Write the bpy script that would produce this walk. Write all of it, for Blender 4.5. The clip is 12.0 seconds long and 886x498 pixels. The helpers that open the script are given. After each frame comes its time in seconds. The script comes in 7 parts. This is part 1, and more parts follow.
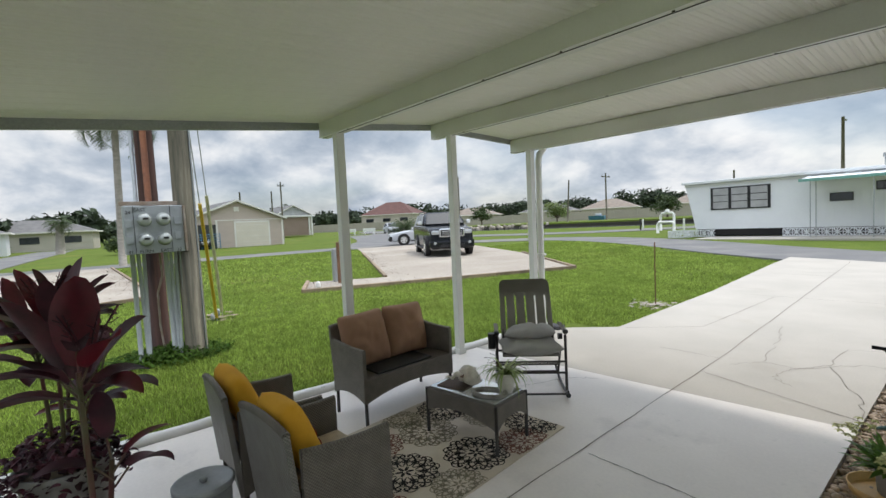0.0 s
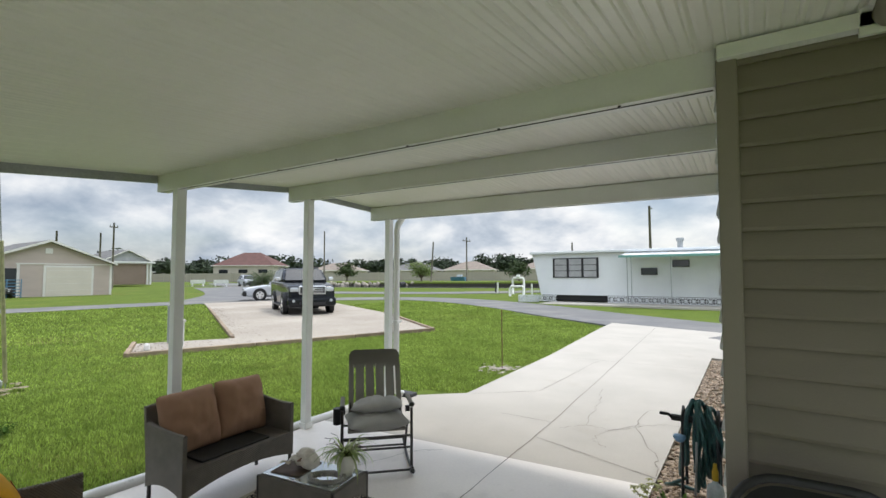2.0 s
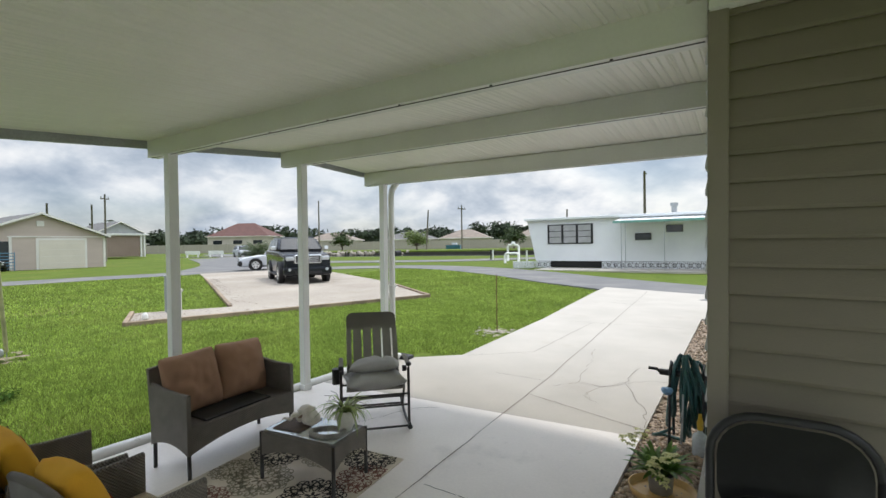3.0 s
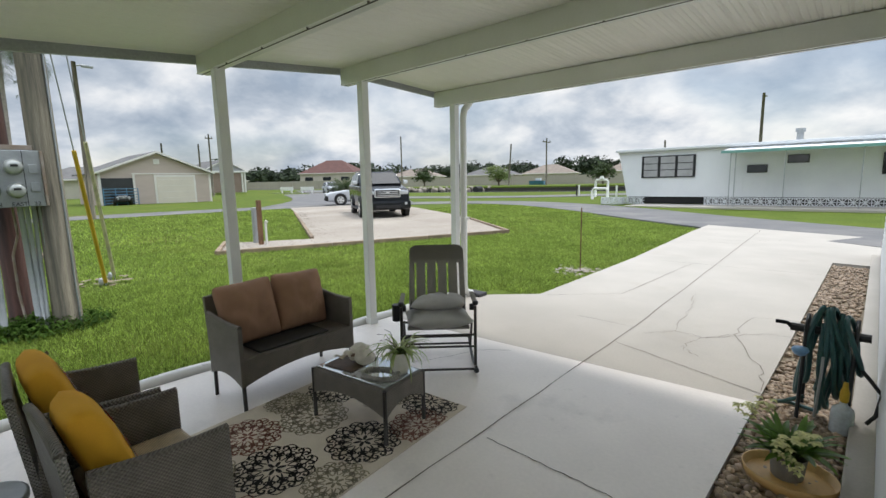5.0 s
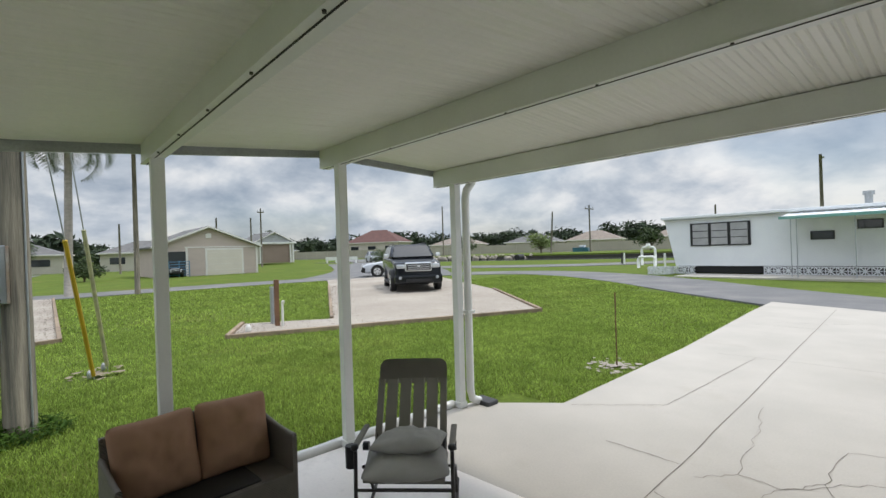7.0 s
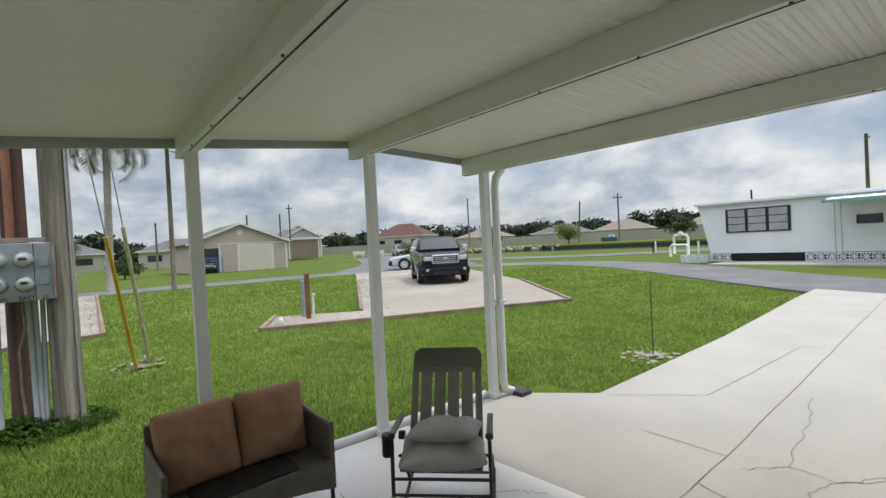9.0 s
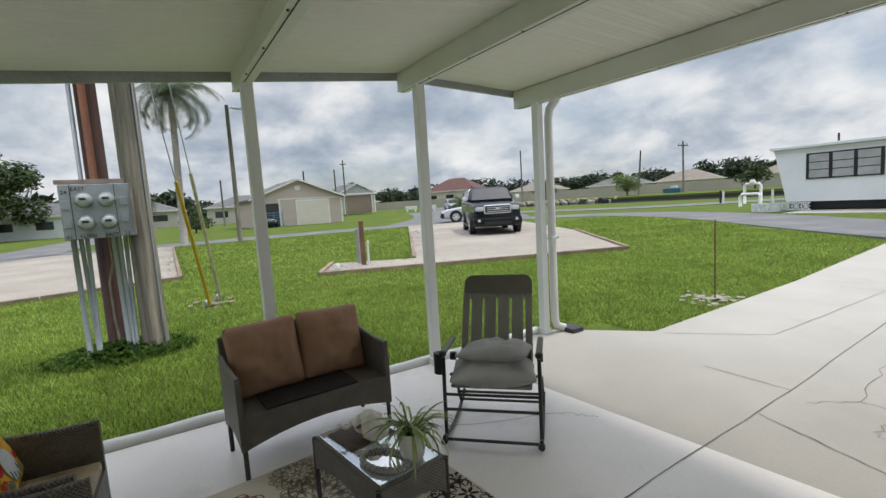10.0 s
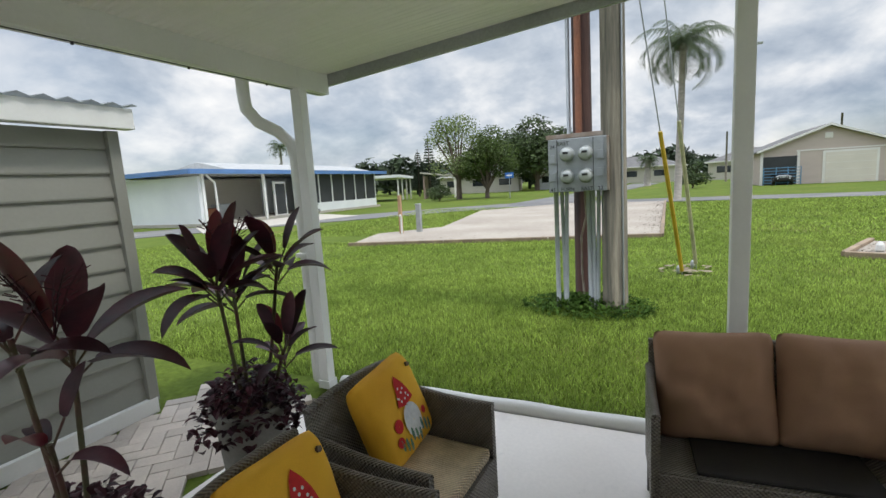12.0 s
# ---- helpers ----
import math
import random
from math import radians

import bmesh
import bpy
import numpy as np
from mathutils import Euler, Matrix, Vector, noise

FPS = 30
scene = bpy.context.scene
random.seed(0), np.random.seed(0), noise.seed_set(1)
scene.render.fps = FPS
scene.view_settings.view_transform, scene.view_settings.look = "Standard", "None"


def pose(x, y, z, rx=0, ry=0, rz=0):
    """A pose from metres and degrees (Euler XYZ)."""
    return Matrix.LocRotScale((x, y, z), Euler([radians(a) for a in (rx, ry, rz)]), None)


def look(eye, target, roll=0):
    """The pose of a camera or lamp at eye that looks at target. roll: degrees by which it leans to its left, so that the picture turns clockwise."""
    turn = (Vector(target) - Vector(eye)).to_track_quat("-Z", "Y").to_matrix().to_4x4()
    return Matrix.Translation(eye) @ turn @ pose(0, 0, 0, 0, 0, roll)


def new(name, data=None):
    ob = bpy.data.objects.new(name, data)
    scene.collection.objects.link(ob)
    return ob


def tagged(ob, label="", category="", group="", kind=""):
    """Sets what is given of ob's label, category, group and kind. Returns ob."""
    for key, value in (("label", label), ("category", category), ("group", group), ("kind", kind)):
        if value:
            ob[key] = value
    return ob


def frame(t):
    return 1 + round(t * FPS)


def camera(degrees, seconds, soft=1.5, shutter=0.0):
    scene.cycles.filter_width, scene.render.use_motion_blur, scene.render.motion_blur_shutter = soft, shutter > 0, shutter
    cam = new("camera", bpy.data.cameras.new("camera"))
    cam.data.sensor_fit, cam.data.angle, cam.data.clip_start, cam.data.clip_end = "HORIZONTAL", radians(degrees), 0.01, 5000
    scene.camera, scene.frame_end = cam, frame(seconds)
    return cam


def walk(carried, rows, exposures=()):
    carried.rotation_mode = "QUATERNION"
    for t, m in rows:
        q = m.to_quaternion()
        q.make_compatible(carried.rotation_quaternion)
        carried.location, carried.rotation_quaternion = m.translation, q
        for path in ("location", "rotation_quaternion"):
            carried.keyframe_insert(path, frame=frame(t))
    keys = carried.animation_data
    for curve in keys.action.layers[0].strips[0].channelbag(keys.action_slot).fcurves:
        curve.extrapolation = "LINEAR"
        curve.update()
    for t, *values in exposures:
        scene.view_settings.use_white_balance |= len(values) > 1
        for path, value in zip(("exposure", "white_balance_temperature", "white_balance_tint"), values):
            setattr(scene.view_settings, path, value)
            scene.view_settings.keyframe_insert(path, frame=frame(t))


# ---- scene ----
cam = camera(87.5, 12.0)

PATH = [
    (0, (3.869, -3.416, 1.547), (2.336, -2.138, 1.409), -2.6),
    (0.5, (3.88, -3.413, 1.583), (2.47, -1.996, 1.511), -1.5),
    (1, (3.948, -3.383, 1.67), (2.669, -1.846, 1.688), -0.4),
    (1.5, (4.005, -3.366, 1.667), (2.831, -1.749, 1.752), 0.1),
    (2, (3.984, -3.364, 1.669), (2.877, -1.7, 1.763), 0.1),
    (2.5, (3.99, -3.373, 1.655), (2.903, -1.694, 1.701), -0.2),
    (3, (4.006, -3.382, 1.619), (2.915, -1.706, 1.577), -0.6),
    (5, (3.774, -2.902, 1.51), (2.419, -1.464, 1.201), -0.9),
    (5.5, (3.584, -2.571, 1.546), (2.136, -1.221, 1.263), -1.3),
    (6, (3.538, -2.278, 1.563), (2.04, -0.968, 1.357), -1.6),
    (6.5, (3.537, -2.091, 1.644), (2.028, -0.783, 1.533), -1.6),
    (7, (3.567, -1.997, 1.716), (2.067, -0.675, 1.698), -1.7),
    (9, (3.498, -1.998, 1.681), (1.926, -0.762, 1.636), -2.8),
    (9.5, (3.486, -1.997, 1.587), (1.868, -0.83, 1.455), -3.0),
    (10, (3.505, -2.0, 1.487), (1.809, -0.963, 1.262), -3.5),
    (10.5, (3.443, -2.003, 1.472), (1.638, -1.192, 1.183), -4.0),
    (11, (3.188, -1.969, 1.458), (1.262, -1.529, 1.149), -4.2),
    (11.5, (2.888, -1.791, 1.472), (0.915, -1.92, 1.175), -4.1),
    (12, (2.599, -1.723, 1.464), (0.809, -2.569, 1.178), -3.6),
]
walk(cam, [(t, look(eye, target, roll)) for t, eye, target, roll in PATH], [(0, 0.34), (3, 0.42), (5, 0.34), (7, 0.20), (9, 0.18), (10.5, 0.22), (12, 0.38)])

# ---- world, sun, exposure ----
SUN_ELEV, SUN_AZ = radians(64.3), radians(88)
world = bpy.data.worlds.new("World")
scene.world = world
world.use_nodes = True
wn, wl = world.node_tree.nodes, world.node_tree.links
wn.clear()
w_out, w_bg = wn.new("ShaderNodeOutputWorld"), wn.new("ShaderNodeBackground")
w_sky = wn.new("ShaderNodeTexSky")
w_sky.sky_type = "NISHITA"
w_sky.sun_disc = False
w_sky.sun_elevation, w_sky.sun_rotation = SUN_ELEV, radians(90) - SUN_AZ
w_geo, w_sep = wn.new("ShaderNodeTexCoord"), wn.new("ShaderNodeSeparateXYZ")
wl.new(w_geo.outputs["Generated"], w_sep.inputs[0])
# clouds lie on a flat deck: the direction is spread by one over its height
w_add = wn.new("ShaderNodeMath"); w_add.operation = "ADD"; w_add.inputs[1].default_value = 0.5
w_abs = wn.new("ShaderNodeMath"); w_abs.operation = "ABSOLUTE"
wl.new(w_sep.outputs[2], w_abs.inputs[0]); wl.new(w_abs.outputs[0], w_add.inputs[0])
w_div = wn.new("ShaderNodeVectorMath"); w_div.operation = "DIVIDE"
w_cmb = wn.new("ShaderNodeCombineXYZ")
for i in range(3):
    wl.new(w_add.outputs[0], w_cmb.inputs[i])
wl.new(w_geo.outputs["Generated"], w_div.inputs[0]); wl.new(w_cmb.outputs[0], w_div.inputs[1])


def world_noise(scale, detail, rough, distortion=0.0):
    n = wn.new("ShaderNodeTexNoise")
    n.inputs["Scale"].default_value, n.inputs["Detail"].default_value = scale, detail
    n.inputs["Roughness"].default_value, n.inputs["Distortion"].default_value = rough, distortion
    wl.new(w_div.outputs[0], n.inputs["Vector"])
    return n


def world_ramp(src, stops):
    r = wn.new("ShaderNodeValToRGB")
    for k, (p, c) in enumerate(stops):
        e = r.color_ramp.elements[k] if k < 2 else r.color_ramp.elements.new(p)
        e.position, e.color = p, (*c, 1)
    wl.new(src, r.inputs[0])
    return r


w_n1, w_n2 = world_noise(3.7, 9, 0.55, 0.15), world_noise(1.5, 4, 0.5, 0.2)
w_tone = world_ramp(w_n1.outputs[0], [(0.33, (0.36, 0.43, 0.53)), (0.68, (0.98, 0.98, 0.98)), (0.47, (0.56, 0.62, 0.70)), (0.57, (0.78, 0.81, 0.85))])
w_cov = world_ramp(w_n2.outputs[0], [(0.36, (0.62, 0.62, 0.62)), (0.56, (1, 1, 1))])
w_scale = wn.new("ShaderNodeMixRGB"); w_scale.blend_type = "MULTIPLY"; w_scale.inputs[0].default_value = 1
wl.new(w_sky.outputs[0], w_scale.inputs[1]); w_scale.inputs[2].default_value = (0.11, 0.11, 0.11, 1)
w_mix = wn.new("ShaderNodeMixRGB")
wl.new(w_cov.outputs[0], w_mix.inputs[0]); wl.new(w_scale.outputs[0], w_mix.inputs[1]); wl.new(w_tone.outputs[0], w_mix.inputs[2])
# an overcast sky is brightest overhead
w_zen = wn.new("ShaderNodeMapRange"); w_zen.interpolation_type = "SMOOTHSTEP"
for k, v in enumerate((0.40, 0.80, 1.0, 3.2)):
    w_zen.inputs[k + 1].default_value = v
wl.new(w_sep.outputs[2], w_zen.inputs[0])
w_lift = wn.new("ShaderNodeVectorMath"); w_lift.operation = "SCALE"
wl.new(w_mix.outputs[0], w_lift.inputs[0]); wl.new(w_zen.outputs[0], w_lift.inputs[3])
wl.new(w_lift.outputs[0], w_bg.inputs[0])
w_bg.inputs[1].default_value = 0.79
wl.new(w_bg.outputs[0], w_out.inputs[0])

sun = new("sun", bpy.data.lights.new("sun", "SUN"))
sun.data.energy, sun.data.angle, sun.data.color = 1.5, radians(6), (1.0, 0.96, 0.9)
sun.matrix_world = look((math.cos(SUN_AZ) * math.cos(SUN_ELEV) * 50, math.sin(SUN_AZ) * math.cos(SUN_ELEV) * 50, math.sin(SUN_ELEV) * 50), (0, 0, 0))


# ---- materials ----
def mat(name, c1, c2=None, scale=3.0, rough=0.6, metal=0.0, bump=0.0, bscale=60.0, fine=0.25, stretch=(1, 1, 1), vary=0.0, spec=0.5):
    """Two colours mixed by a broad noise and a fine grain, at world size; vary: brightness from piece to piece."""
    m = bpy.data.materials.new(name)
    m.use_nodes = True
    n, l = m.node_tree.nodes, m.node_tree.links
    b = n["Principled BSDF"]
    b.inputs["Roughness"].default_value, b.inputs["Metallic"].default_value = rough, metal
    b.inputs["Specular IOR Level"].default_value = spec
    c2 = c2 or tuple(v * 0.8 for v in c1)
    geo, mp = n.new("ShaderNodeNewGeometry"), n.new("ShaderNodeMapping")
    mp.inputs["Scale"].default_value = stretch
    l.new(geo.outputs["Position"], mp.inputs[0])
    n1, n2 = n.new("ShaderNodeTexNoise"), n.new("ShaderNodeTexNoise")
    for k, s in ((n1, scale), (n2, bscale)):
        k.inputs["Scale"].default_value, k.inputs["Detail"].default_value = s, 5
        l.new(mp.outputs[0], k.inputs["Vector"])
    ramp = n.new("ShaderNodeValToRGB")
    ramp.color_ramp.elements[0].position, ramp.color_ramp.elements[1].position = 0.32, 0.68
    ramp.color_ramp.elements[0].color, ramp.color_ramp.elements[1].color = (*c2, 1), (*c1, 1)
    l.new(n1.outputs[0], ramp.inputs[0])
    grain = n.new("ShaderNodeMapRange")
    grain.inputs[3].default_value, grain.inputs[4].default_value = 1 - fine, 1 + fine
    l.new(n2.outputs[0], grain.inputs[0])
    mul = n.new("ShaderNodeVectorMath"); mul.operation = "SCALE"
    l.new(ramp.outputs[0], mul.inputs[0]); l.new(grain.outputs[0], mul.inputs[3])
    out = mul
    if vary:
        info, vr = n.new("ShaderNodeObjectInfo"), n.new("ShaderNodeMapRange")
        vr.inputs[3].default_value, vr.inputs[4].default_value = 1 - vary, 1 + vary
        l.new(info.outputs["Random"], vr.inputs[0])
        out = n.new("ShaderNodeVectorMath"); out.operation = "SCALE"
        l.new(mul.outputs[0], out.inputs[0]); l.new(vr.outputs[0], out.inputs[3])
    l.new(out.outputs[0], b.inputs["Base Color"])
    if bump:
        bp = n.new("ShaderNodeBump")
        bp.inputs["Strength"].default_value, bp.inputs["Distance"].default_value = bump, 0.01
        l.new(n2.outputs[0], bp.inputs["Height"]); l.new(bp.outputs[0], b.inputs["Normal"])
    return m


def island_vary(m, amount=0.3):
    """Lets the brightness differ from island to island of a joined mesh."""
    n, l = m.node_tree.nodes, m.node_tree.links
    b = n["Principled BSDF"]
    src = b.inputs["Base Color"].links[0].from_socket
    g, r, s = n.new("ShaderNodeNewGeometry"), n.new("ShaderNodeMapRange"), n.new("ShaderNodeVectorMath")
    s.operation = "SCALE"
    r.inputs[3].default_value, r.inputs[4].default_value = 1 - amount, 1 + amount
    l.new(g.outputs["Random Per Island"], r.inputs[0]); l.new(src, s.inputs[0]); l.new(r.outputs[0], s.inputs[3])
    l.new(s.outputs[0], b.inputs["Base Color"])
    return m


def weave_mat(name, c1, c2, step=0.0075):
    """Flat woven strands: two crossed waves give over-and-under relief and put its shade into the colour."""
    m = mat(name, c1, c2, 14, 0.42, 0, 0, 120, 0.2)
    n, l = m.node_tree.nodes, m.node_tree.links
    b = n["Principled BSDF"]
    geo = n.new("ShaderNodeNewGeometry")
    sep = n.new("ShaderNodeSeparateXYZ"); l.new(geo.outputs["Position"], sep.inputs[0])
    xy = n.new("ShaderNodeMath"); xy.operation = "ADD"
    l.new(sep.outputs[0], xy.inputs[0]); l.new(sep.outputs[1], xy.inputs[1])
    waves = []
    for src in (xy.outputs[0], sep.outputs[2]):
        k = n.new("ShaderNodeMath"); k.operation = "MULTIPLY"; k.inputs[1].default_value = math.pi / step
        s = n.new("ShaderNodeMath"); s.operation = "SINE"
        l.new(src, k.inputs[0]); l.new(k.outputs[0], s.inputs[0]); waves.append(s)
    p = n.new("ShaderNodeMath"); p.operation = "MULTIPLY"
    l.new(waves[0].outputs[0], p.inputs[0]); l.new(waves[1].outputs[0], p.inputs[1])
    bp = n.new("ShaderNodeBump"); bp.inputs["Strength"].default_value, bp.inputs["Distance"].default_value = 0.9, 0.004
    l.new(p.outputs[0], bp.inputs["Height"]); l.new(bp.outputs[0], b.inputs["Normal"])
    # colour follows the relief: hollows darkened like shade, crowns lightened
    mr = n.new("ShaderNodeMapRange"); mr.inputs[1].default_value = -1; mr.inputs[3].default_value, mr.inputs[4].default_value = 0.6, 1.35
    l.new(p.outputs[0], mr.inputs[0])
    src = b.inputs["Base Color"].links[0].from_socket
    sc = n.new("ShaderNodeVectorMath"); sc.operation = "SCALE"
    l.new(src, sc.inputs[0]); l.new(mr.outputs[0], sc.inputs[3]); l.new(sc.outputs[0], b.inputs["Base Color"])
    return m


